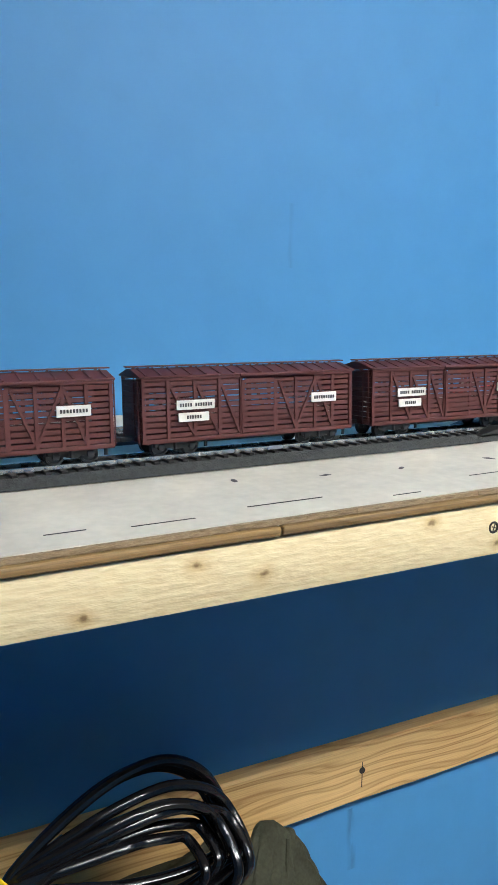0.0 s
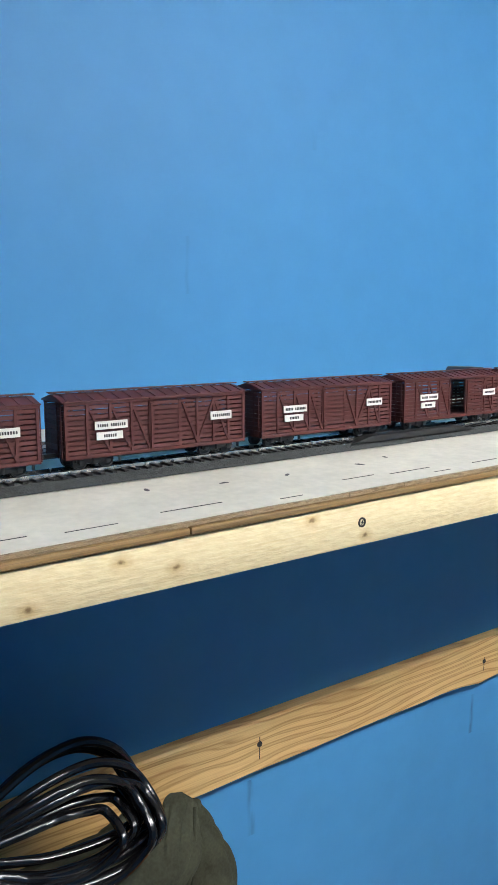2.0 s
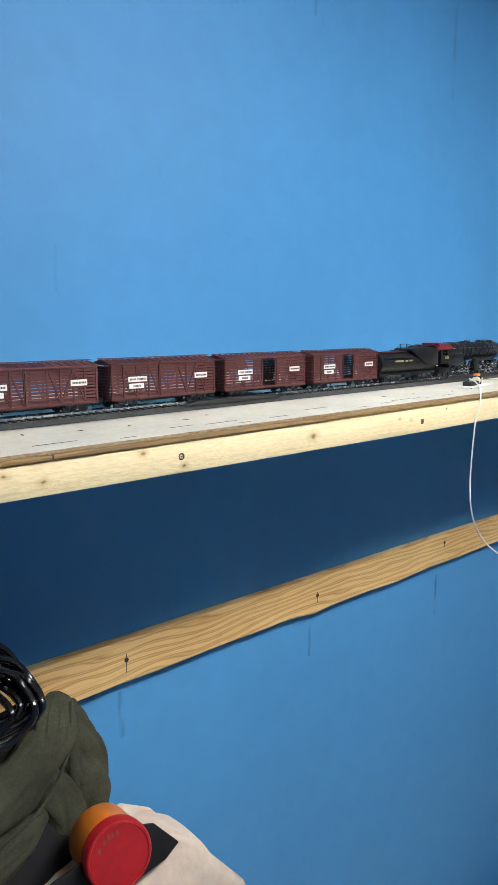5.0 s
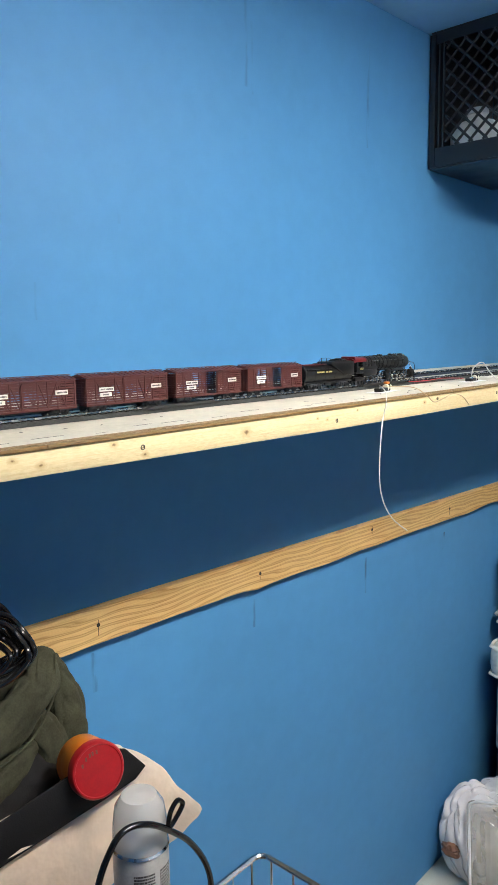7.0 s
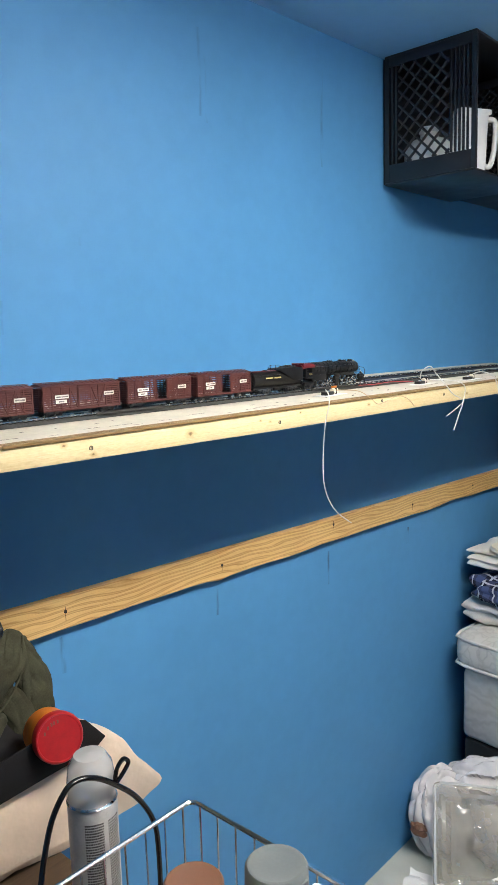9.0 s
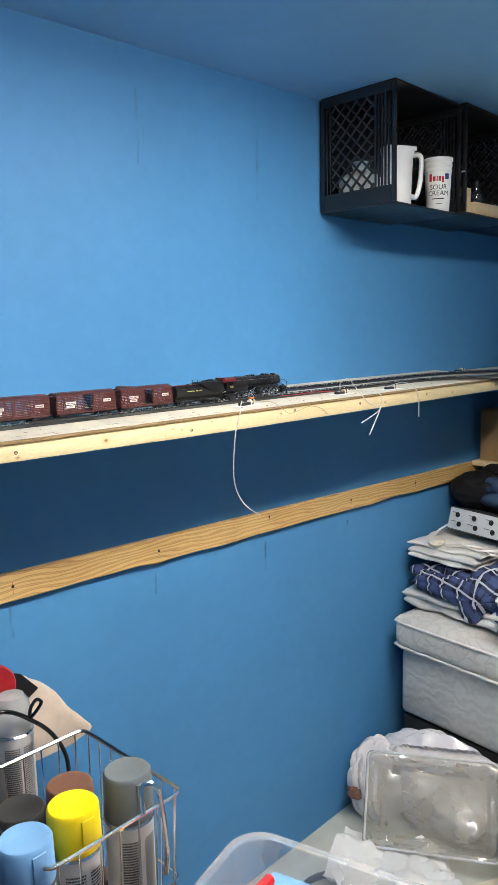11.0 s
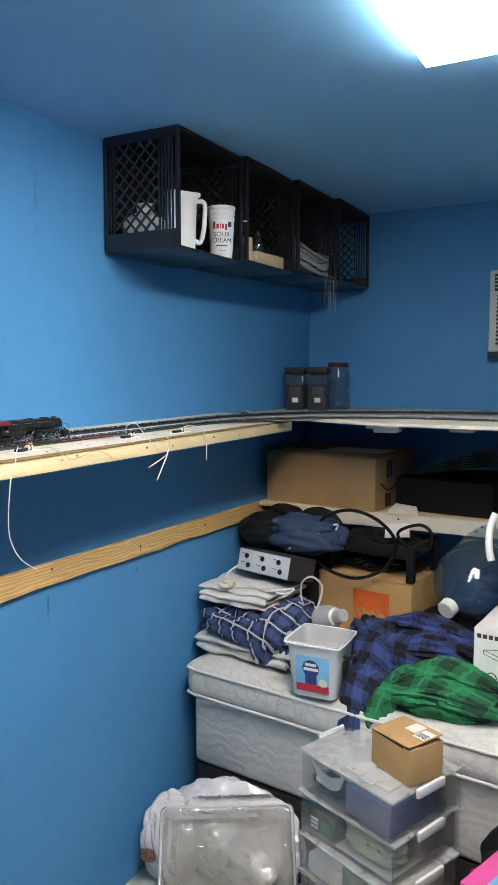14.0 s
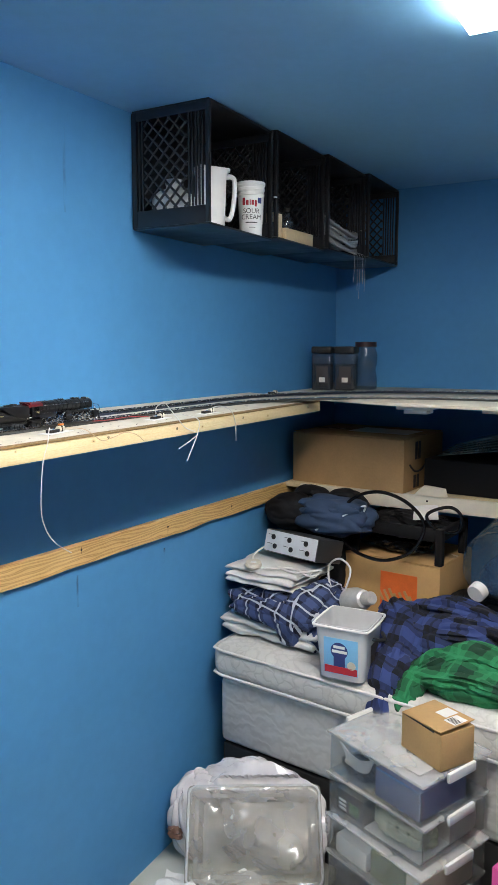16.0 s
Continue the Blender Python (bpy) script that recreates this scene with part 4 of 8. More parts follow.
            part("guide_bar", box(nb(), cyl - 0.0265, cyl - 0.0068, *sorted((yo - y * 0.0004, yo + y * 0.0004)), 0.0142, 0.0151, 0.0002), M_STEEL, lo)
            bm = nb()
            rod(bm, (cyl - 0.016, yo + y * 0.0012, 0.0216), (cyl - 0.0195, yo + y * 0.0012, 0.0105), 0.0006, 7)
            rod(bm, (cyl - 0.0285, yo + y * 0.0008, 0.0172), (cyl - 0.016, yo + y * 0.0008, 0.0212), 0.0006, 7)
            rod(bm, (cyl - 0.0285, yo + y * 0.0012, 0.0225), (cyl - 0.0305, yo + y * 0.0012, 0.0130), 0.0009, 7)
            rod(bm, (cyl - 0.0305, yo + y * 0.0015, 0.0130), (x0 - 0.0346, yo + y * 0.0018, 0.0092), 0.0005, 7)
            part("valve_gear", bm, M_STEEL, lo, "bright steel valve gear links")
            bm = nb()
            for k in range(4):
                xx = x0 - 0.0173 * k
                box(bm, xx - 0.0025, xx + 0.0025, *sorted((y * 0.0035, y * 0.0062)), 0.017, 0.0215, 0.0004)
                rod(bm, (xx + 0.008, y * 0.009, 0.010), (xx + 0.008, y * 0.009, 0.022), 0.0006, 6)
            part("spring_gear", bm, M_BLACK, lo)
    # leading and trailing trucks
    for x, r in ((-0.0085, 0.0056), (-0.2, 0.0056), (-0.214, 0.0062)):
        for y in (-1, 1):
            bm = wheel(nb(), x, -0.0078 if y < 0 else 0.0106, r, r)
            part("truck_wheel", bm, M_DARKMET if x < -0.1 else M_STEEL, lo)
    part("trailing_frame", box(nb(), -0.222, -0.19, -0.0135, 0.0135, 0.0075, 0.0148, 0.0012), M_BLACK, lo)
    part("ash_pan", box(nb(), -0.19, -0.15, -0.0105, 0.0105, 0.012, 0.0172, 0.0008), M_BLACK, lo)
    # pilot deck, steps, coupler, front handrails
    part("pilot_deck", box(nb(), -0.022, 0.0, -0.0125, 0.0125, 0.0195, 0.0215, 0.0003), M_BLACK, lo)
    bm = nb()
    for k in range(11):
        y = -0.0115 + 0.0023 * k
        rod(bm, (-0.0035, y, 0.0185), (0.0055 - 0.35 * abs(y), y, 0.0025), 0.0006, 6)
    box(bm, -0.005, -0.002, -0.013, 0.013, 0.0155, 0.0195, 0.0003)
    box(bm, -0.001, 0.0058, -0.0105, 0.0105, 0.0018, 0.003, 0.0003)
    part("pilot", bm, M_BLACK, lo, "slatted black pilot")
    bm = nb()
    box(bm, -0.003, 0.0065, -0.0015, 0.0015, 0.0088, 0.0112, 0.0004)
    box(bm, 0.0055, 0.0105, -0.0025, 0.0022, 0.0082, 0.0118, 0.0006)
    part("coupler", bm, M_BLACK, lo)
    for y in (-1, 1):
        part("front_handrail", tube(nb(), smooth_path([(-0.0245, y * 0.0095, 0.041), (-0.016, y * 0.0108, 0.0375), (-0.006, y * 0.0115, 0.036), (-0.0005, y * 0.0117, 0.031), (0.0005, y * 0.0118, 0.0215)], 5), 0.0006, 7), M_BLACK, lo)
        part("stair_rail", tube(nb(), smooth_path([(-0.0215, y * 0.0108, 0.0365), (-0.012, y * 0.0112, 0.0262), (-0.0005, y * 0.0115, 0.0165)], 4), 0.0009, 6), M_STEEL, lo)
        part("step", prism(nb(), [(-0.02, 0.027), (-0.013, 0.027), (-0.002, 0.0172), (-0.006, 0.0168)], "y", *sorted((y * 0.0095, y * 0.0118)), 0.0002), M_BLACK, lo)
    return lo


def nb_cab():
    """Hollow cab: two pierced side walls, a front and a back opening, sloped front edge."""
    bm = nb()
    for y in (-1, 1):
        a, b_ = sorted((y * 0.0152, y * 0.0143))
        box(bm, -0.2205, -0.1935, a, b_, 0.0248, 0.034, 0)
        box(bm, -0.2205, -0.2145, a, b_, 0.0341, 0.0452, 0)
        box(bm, -0.2005, -0.1975, a, b_, 0.0341, 0.0452, 0)
        prism(bm, [(-0.1974, 0.0341), (-0.1934, 0.0341), (-0.189, 0.0452), (-0.1974, 0.0452)], "y", a, b_)
        prism(bm, [(-0.1934, 0.0249), (-0.1934, 0.034), (-0.1905, 0.040), (-0.1915, 0.0249)], "y", a, b_)
        for z0, z1 in ((0.0341, 0.0348), (0.0383, 0.0389), (0.0432, 0.0452)):
            box(bm, -0.2144, -0.2006, a, b_, z0, z1)
        for x in (-0.2108, -0.2072, -0.2038):
            box(bm, x, x + 0.0007, a, b_, 0.0349, 0.0431)
    box(bm, -0.192, -0.1905, -0.0142, 0.0142, 0.0249, 0.046)
    box(bm, -0.221, -0.1945, -0.0143, 0.0143, 0.0215, 0.0247, 0.0003)
    box(bm, -0.2200, -0.2188, -0.0142, -0.008, 0.0249, 0.0452)
    box(bm, -0.2200, -0.2188, 0.008, 0.0142, 0.0249, 0.0452)
    return bm


def make_tender():
    te = thing("tender", "black cylindrical model tender with yellow lettering and maroon deck", "tender", Matrix.Translation((TRAIN_X, TRACK_Y, RAIL_Z)))
    R, zc, x1, x0 = 0.0165, 0.0265, -0.232, -0.377
    prof = [(0.0002, 0), (R - 0.001, 0), (R, 0.001), (R, 0.143), (R - 0.001, 0.144), (0.0002, 0.144)]
    part("tank", lathe(nb(), prof, 44, Matrix.Translation((x1, 0, zc)) @ Matrix.Rotation(radians(-90), 4, "Y") @ Matrix.Diagonal((1.0, 0.93, 1, 1))), M_BLACK, te, "satin black round tank")
    for x in (-0.373, -0.348, -0.318, -0.290, -0.262):
        bm = lathe(nb(), [(R - 0.0003, 0), (R + 0.00018, 0), (R + 0.00018, 0.0007), (R - 0.0003, 0.0007)], 44, Matrix.Translation((x, 0, zc)) @ Matrix.Rotation(radians(90), 4, "Y") @ Matrix.Diagonal((1, 0.93, 1, 1)), caps=False)
        part("tank_band", bm, M_BLACK, te)
    for y in (-1, 1):
        part("tank_shelf", box(nb(), -0.372, -0.3, *sorted((y * 0.0166, y * 0.0132)), 0.0342, 0.0352, 0.0003), M_BLACK, te)
    part("coal_bunker", prism(nb(), [(-0.3045, 0.0440), (-0.262, 0.0215), (-0.231, 0.0215), (-0.231, 0.0455), (-0.240, 0.0475), (-0.272, 0.0482), (-0.300, 0.0475)], "y", -0.0168, 0.0168, 0.0008), M_BLACK, te, "flat-sided coal bunker")
    bm = nb()
    crumple(bm, (-0.262, 0, 0.0475), (0.022, 0.0125, 0.0042), 4, 0.5, 5, 0.3, 4)
    part("coal_load", bm, M_TIE, te, "heap of black coal")
    part("deck", box(nb(), -0.372, -0.306, -0.0085, 0.0085, 0.0425, 0.0438, 0.0004), M_MAROON, te, "maroon top deck")
    bm = nb()
    lathe(bm, [(0.0045, 0), (0.0045, 0.0015), (0.001, 0.002)], 16, Matrix.Translation((-0.33, 0, 0.0436)))
    part("water_hatch", bm, M_BLACK, te)
    for x in (-0.3215, -0.3065):
        part("deck_rail_post", rod(nb(), (x, -0.008, 0.0435), (x, -0.008, 0.0545), 0.0005, 6), M_BLACK, te)
    part("deck_rail", tube(nb(), smooth_path([(-0.332, -0.008, 0.0445), (-0.326, -0.008, 0.052), (-0.3215, -0.008, 0.0538), (-0.3065, -0.008, 0.0538), (-0.295, -0.008, 0.0525), (-0.291, -0.008, 0.048)], 5), 0.00035, 6), M_BLACK, te)
    part("underframe", box(nb(), -0.376, -0.232, -0.011, 0.011, 0.009, 0.0125, 0.0008), M_BLACK, te)
    part("rear_beam", box(nb(), -0.3795, -0.376, -0.0135, 0.0135, 0.0085, 0.0135, 0.0005), M_BLACK, te)
    bm = nb()
    for z in (0.014, 0.02, 0.026, 0.032, 0.038):
        rod(bm, (-0.3785, -0.0125, z), (-0.3785, -0.0085, z), 0.0004, 6)
    for y in (-0.0125, -0.0085):
        rod(bm, (-0.3785, y, 0.0135), (-0.3785, y, 0.043), 0.0004, 6)
    part("rear_ladder", bm, M_BLACK, te)
    part("front_wall", box(nb(), -0.2309, -0.2285, -0.0145, 0.0145, 0.013, 0.040, 0.0004), M_BLACK, te)
    bars(te, -0.345, -0.3005, 0.0298, 0.0026, -0.0159, M_YELLOW, ((0.49, 0.56), (0.72, 0.78)))
    for x in (-0.2365, -0.2335):
        part("marker", rod(nb(), (x, -0.017, 0.0195), (x, -0.0178, 0.0195), 0.0008, 8), M_SIGN, te)
    part("pipe", tube(nb(), smooth_path([(-0.325, -0.012, 0.0115), (-0.3, -0.0125, 0.0085), (-0.285, -0.0125, 0.0085), (-0.272, -0.012, 0.0115)], 5), 0.0008, 7), M_BLACK, te)
    part("tool_box", box(nb(), -0.318, -0.3, -0.0135, -0.0095, 0.0055, 0.0105, 0.0005), M_BLACK, te)
    for xc in (-0.345, -0.262):
        truck(te, xc, 3, 0.0138, 0.0052)
    part("drawbar", box(nb(), -0.2285, -0.218, -0.003, 0.003, 0.0085, 0.0105, 0.0004), M_BLACK, te)
    part("coupler", box(nb(), -0.389, -0.3795, -0.002, 0.002, 0.0085, 0.0115, 0.0005), M_BLACK, te)
    return te


def truck(parent, xc, axles, pitch, r):
    tk = part("truck", box(nb(), xc - 0.006, xc + 0.006, -0.0115, 0.0115, 0.0065, 0.0092, 0.0006), M_BLACK, parent)
    half = pitch * (axles - 1) / 2
    for y in (-1, 1):
        bm = nb()
        a, b_ = sorted((y * 0.0128, y * 0.0108))
        prism(bm, [(xc - half - 0.004, 0.0052), (xc - half - 0.004, 0.0078), (xc - half + 0.001, 0.0098), (xc + half - 0.001, 0.0098), (xc + half + 0.004, 0.0078), (xc + half + 0.004, 0.0052), (xc + half - 0.001, 0.0052), (xc, 0.0034), (xc - half + 0.001, 0.0052)], "y", a, b_, 0.0004)
        for k in range(axles):
            xx = xc - half + pitch * k
            box(bm, xx - 0.0018, xx + 0.0018, *sorted((y * 0.0136, y * 0.0126)), 0.0036, 0.0072, 0.0004)
            rod(bm, (xx + pitch * 0.5 - 0.001, y * 0.0131, 0.0042), (xx + pitch * 0.5 - 0.001, y * 0.0131, 0.0088), 0.001, 7)
        part("side_frame", bm, M_DARKMET, tk)
        for k in range(axles):
            part("wheel", wheel(nb(), xc - half + pitch * k, -0.0075 if y < 0 else 0.0103, r, r), M_DARKMET, tk)
    return tk


def make_stock_car(open_door):
    """Slatted stock car, 138 mm long; x = 0 at its front end."""
    car = thing("stock_car", "oxide red slatted model stock car, door open" if open_door else "oxide red slatted model stock car, door shut", "freight car", None, "stock cars behind the tender")
    L, W, z0, z1 = 0.138, 0.0165, 0.0105, 0.0425
    d0, d1 = (-0.0775, -0.0545)
    part("floor_board", box(nb(), -L + 0.0005, -0.0005, -W + 0.0008, W - 0.0008, 0.0085, 0.0107, 0.0003), M_CAR, car)
    part("centre_sill", prism(nb(), [(-L + 0.012, 0.0084), (-0.095, 0.0052), (-0.043, 0.0052), (-0.012, 0.0084)], "y", -0.004, 0.004), M_BLACK, car)
    n = 10
    step = (z1 - z0) / n
    cache = {}
    for y in (-1, 1):
        for k in range(n):
            z = z0 + step * (k + 0.5)
            for a, b_ in ((-L + 0.001, d0), (d1, -0.001)):
                key = (round(b_ - a, 5),)
                m = Matrix.Translation(((a + b_) / 2, y * (W - 0.0009), z))
                if key not in cache:
                    h = (b_ - a) / 2
                    cache[key] = part("slat", box(nb(), -h, h, -0.0005, 0.0005, -step * 0.37, step * 0.37, 0.0001, seg=1), M_CAR, car, smooth=False)
                    cache[key].matrix_local = m
                else:
                    share(cache[key], m)
        ys = sorted((y * (W + 0.0005), y * (W - 0.0004)))
        first = None
        for x in (-L + 0.0012, -0.1225, -0.1065, -0.0912, d0, d1, -0.0405, -0.027, -0.0145, -0.0012):
            m = Matrix.Translation((x, (ys[0] + ys[1]) / 2, (z0 + z1) / 2))
            if first is None:
                first = part("post", box(nb(), -0.001, 0.001, -0.00045, 0.00045, -0.0165, 0.0165, 0.0001, seg=1), M_CAR, car, smooth=False)
                first.matrix_local = m
            else:
                share(first, m)
        for xa, za, xb, zb in ((-0.1055, z1 - 0.002, -0.0925, z0 + 0.002), (-0.0905, z1 - 0.002, d0 - 0.001, z0 + 0.001), (-0.1215, z1 - 0.002, -0.1075, z0 + 0.002), (d1 + 0.002, z1 - 0.002, -0.0412, z0 + 0.002), (-0.0272, z1 - 0.002, -0.0400, z0 + 0.002), (-0.026, z1 - 0.002, -0.0155, z0 + 0.002)):
            dx, dz = xb - xa, zb - za
            m = Matrix.Translation(((xa + xb) / 2, y * (W + 0.0002), (za + zb) / 2)) @ Matrix.Rotation(-math.atan2(dz, dx), 4, "Y")
            br = part("brace", box(nb(), -math.hypot(dx, dz) / 2, math.hypot(dx, dz) / 2, -0.0004, 0.0004, -0.0008, 0.0008), M_CAR, car, smooth=False)
            br.matrix_local = m
        part("side_sill", box(nb(), -L, 0, *ys, 0.0082, 0.0106, 0.0002), M_CAR, car)
        part("top_plate", box(nb(), -L, 0, *ys, z1, 0.0442, 0.0002), M_CAR, car)
        # sliding door: slid back when open
        s = 0.0235 if open_door else 0.0
        door = part("door", box(nb(), d0 + s, d0 + s + 0.0018, *sorted((y * (W + 0.0007), y * (W + 0.0015))), z0, z1 - 0.001, 0.0001, seg=1), M_CAR, car, smooth=False)
        bm = nb()
        a, b_ = sorted((y * (W + 0.0007), y * (W + 0.0013)))
        box(bm, d1 + s - 0.0018, d1 + s, a, b_, z0, z1 - 0.001)
        for k in range(n):
            z = z0 + step * (k + 0.5)
            box(bm, d0 + s + 0.0019, d1 + s - 0.0019, a, b_, z - step * 0.37, z + step * 0.37)
        part("door_slats", bm, M_CAR, door, smooth=False)
        part("door_track", box(nb(), d0 - 0.001, d1 + 0.026, *sorted((y * (W + 0.0005), y * (W + 0.0022))), 0.0436, 0.0450, 0.0002), M_CAR, car)
        # signboards
        for xa, xb, za, zb, g in ((-0.118, -0.095, 0.0262, 0.0315, ((0.42, 0.5),)), (-0.117, -0.0985, 0.0195, 0.0245, ((0.0, 0.2), (0.8, 1.0))), (-0.0305, -0.0125, 0.0262, 0.032, ())):
            sg = part("signboard", box(nb(), xa, xb, *sorted((y * (W + 0.0008), y * (W + 0.0016))), za, zb, 0.0001, seg=1), M_SIGN, car, "cream lettered signboard")
            if y < 0:
                bars(sg, xa + 0.0015, xb - 0.0015, (za + zb) / 2, 0.0019, -(W + 0.00175), M_INK, g)
    for x in (-L, -0.0012):
        for k in range(n):
            z = z0 + step * (k + 0.5)
            part("end_board", box(nb(), x, x + 0.0012, -W + 0.0014, W - 0.0014, z - step * 0.44, z + step * 0.44), M_CAR, car, smooth=False)
        bm = nb()
        xx = x - 0.0012 if x < -0.05 else x + 0.0024
        for z in (0.012, 0.018, 0.024, 0.03, 0.036, 0.042):
            rod(bm, (xx, -W + 0.002, z), (xx, -W + 0.008, z), 0.0004, 5)
        for y in (-W + 0.002, -W + 0.008):
            rod(bm, (xx, y, 0.009), (xx, y, 0.0455), 0.0004, 5)
        part("end_ladder", bm, M_CAR, car)
    part("roof", prism(nb(), [(-W - 0.0012, 0.0443), (-W - 0.0012, 0.0452), (-0.003, 0.0488), (0.003, 0.0488), (W + 0.0012, 0.0452), (W + 0.0012, 0.0443)], "x", -L - 0.0012, 0.0012, 0.0002), M_CAR, car)
    bm = nb()
    for k in range(16):
        x = -L + 0.003 + k * (L - 0.006) / 15
        for y in (-1, 1):
            prism(bm, [(y * (W + 0.0006), 0.0454), (y * (W + 0.0006), 0.0460), (y * 0.0032, 0.0495), (y * 0.0032, 0.0489)], "x", x - 0.0005, x + 0.0005)
    part("roof_rib", bm, M_CAR, car, smooth=False)
    part("roof_walk", box(nb(), -L - 0.003, 0.003, -0.0028, 0.0028, 0.0496, 0.0504, 0.0002), M_CAR, car)
    for xc in (-0.0215, -L + 0.0215):
        truck(car, xc, 2, 0.0185, 0.0048)
    for xa, xb in ((0.0, 0.0078), (-L - 0.0078, -L)):
        part("coupler", box(nb(), xa, xb, -0.0018, 0.0018, 0.0085, 0.0112, 0.0005), M_BLACK, car)
    return car


make_locomotive()
make_tender()
open_car, shut_car = make_stock_car(True), make_stock_car(False)
FIRST_CAR = TRAIN_X - 0.390
open_car.matrix_world = Matrix.Translation((FIRST_CAR, TRACK_Y, RAIL_Z))
copy_thing(open_car, Matrix.Translation((FIRST_CAR - 0.1535, TRACK_Y, RAIL_Z)))
shut_car.matrix_world = Matrix.Translation((FIRST_CAR - 2 * 0.1535, TRACK_Y, RAIL_Z))
for k in (3, 4):
    copy_thing(shut_car, Matrix.Translation((FIRST_CAR - k * 0.1535, TRACK_Y, RAIL_Z)))

# ---- connectors and wires on the shelf ----


def wire(name, parent, pts, r, material, label=""):
    return part(name, tube(nb(), smooth_path(pts, 7), r, 7), material, parent, label)


def make_connector(x, y, z, turn, orange=False):
    c = thing("wire_connector", "black and cream wire connector on a white card beside the track", "connector", Matrix.Translation((x, y, z)) @ Matrix.Rotation(radians(turn), 4, "Z"), "wire connectors on the shelf")
    part("card", box(nb(), -0.045, 0.045, -0.016, 0.016, 0.0002, 0.0012, 0.0003), M_PAPER, c, "white card")
    part("base", box(nb(), -0.026, 0.006, -0.007, 0.007, 0.0013, 0.008, 0.001), M_TIE, c)
    for k, xx in enumerate((-0.022, -0.013)):
        part("screw", rod(nb(), (xx, -0.003, 0.008), (xx, -0.003, 0.0105), 0.0028, 10), M_STEEL, c)
    for xx, mt in ((0.0065, M_CREAM), (0.0175, M_CREAM)):
        part("barrel", lathe(nb(), [(0.0045, 0), (0.006, 0.0006), (0.006, 0.0088), (0.0045, 0.0094)], 14, Matrix.Translation((xx, 0, 0.0075)) @ Matrix.Rotation(radians(90), 4, "Y")), mt, c, "cream barrel")
    part("clamp", box(nb(), 0.0158, 0.0174, -0.0065, 0.0065, 0.0014, 0.0142, 0.0003), M_TIE, c)
    if orange:
        part("plug", box(nb(), 0.018, 0.032, 0.001, 0.008, 0.0135, 0.0175, 0.001), M_ORPL, c, "orange plug")
    return c


c1 = make_connector(1.02, 0.405, shelf_z(0.405), 8, True)
c2 = make_connector(1.385, 0.402, shelf_z(0.402), 5)
c3 = make_connector(1.60, 0.385, shelf_z(0.385), 2)
make_connector(0.775, 0.612, shelf_z(0.612), 3)
make_connector(2.42, 0.605, Z1, -4)
M_WIREWHT = plain("white_wire", (0.72, 0.70, 0.66), 0.4, var=0.1, bump=0)
M_WIRETAN = plain("tan_wire", (0.55, 0.40, 0.25), 0.45, var=0.1, bump=0)
M_WIRERED = plain("red_wire", (0.5, 0.03, 0.04), 0.45, var=0.1, bump=0)
HANG = (("hanging_wire", "thin white wire hanging loose from the shelf", [(0.995, 0.398, 1.423), (0.955, 0.362, 1.418), (0.935, 0.346, 1.400), (0.918, 0.344, 1.36), (0.905, 0.340, 1.28), (0.909, 0.336, 1.235), (0.928, 0.328, 1.198), (0.965, 0.319, 1.169)], 0.0011, M_WIREWHT),
        ("loose_wire", "tan wire looping over the pine fascia", [(1.03, 0.40, 1.420), (1.06, 0.365, 1.417), (1.075, 0.345, 1.402), (1.10, 0.343, 1.388), (1.14, 0.344, 1.392), (1.18, 0.345, 1.398), (1.22, 0.344, 1.390), (1.25, 0.345, 1.372)], 0.0009, M_WIRETAN),
        ("white_wire_tail", "white wire arching from a connector", [(1.375, 0.40, 1.424), (1.365, 0.39, 1.442), (1.385, 0.38, 1.452), (1.40, 0.37, 1.432), (1.405, 0.347, 1.405), (1.43, 0.344, 1.385), (1.47, 0.343, 1.372)], 0.0013, M_WIREWHT),
        ("white_wire_tail", "white wire end hanging below the fascia", [(1.42, 0.40, 1.419), (1.46, 0.36, 1.415), (1.49, 0.344, 1.40), (1.48, 0.342, 1.365), (1.455, 0.340, 1.335), (1.425, 0.338, 1.30)], 0.0012, M_WIREWHT),
        ("white_wire_tail", "white wire end hanging below the fascia", [(1.475, 0.3425, 1.36), (1.43, 0.338, 1.348), (1.385, 0.336, 1.337)], 0.0012, M_WIREWHT),
        ("white_wire_tail", "white wire bending over the shelf edge", [(1.61, 0.386, 1.42), (1.64, 0.372, 1.427), (1.665, 0.35, 1.415), (1.678, 0.342, 1.38), (1.68, 0.340, 1.325)], 0.0013, M_WIREWHT),
        ("red_wire", "thin red feeder wire running to the rails", [(1.36, 0.41, 1.418), (1.31, 0.435, 1.42), (1.24, 0.44, 1.418), (1.19, 0.45, 1.4185)], 0.0008, M_WIRERED),
        ("feeder_wire", "thin red and blue feeder wire by the back wall", [(0.68, 0.61, 1.424), (0.66, 0.615, 1.434), (0.62, 0.62, 1.429), (0.58, 0.625, 1.426)], 0.0008, M_WIRERED))
for nm, lb, pts, r, mt in HANG:
    tagged(wire(nm, None, pts, r, mt), lb, "wire")

# ---- milk crates under the ceiling ----


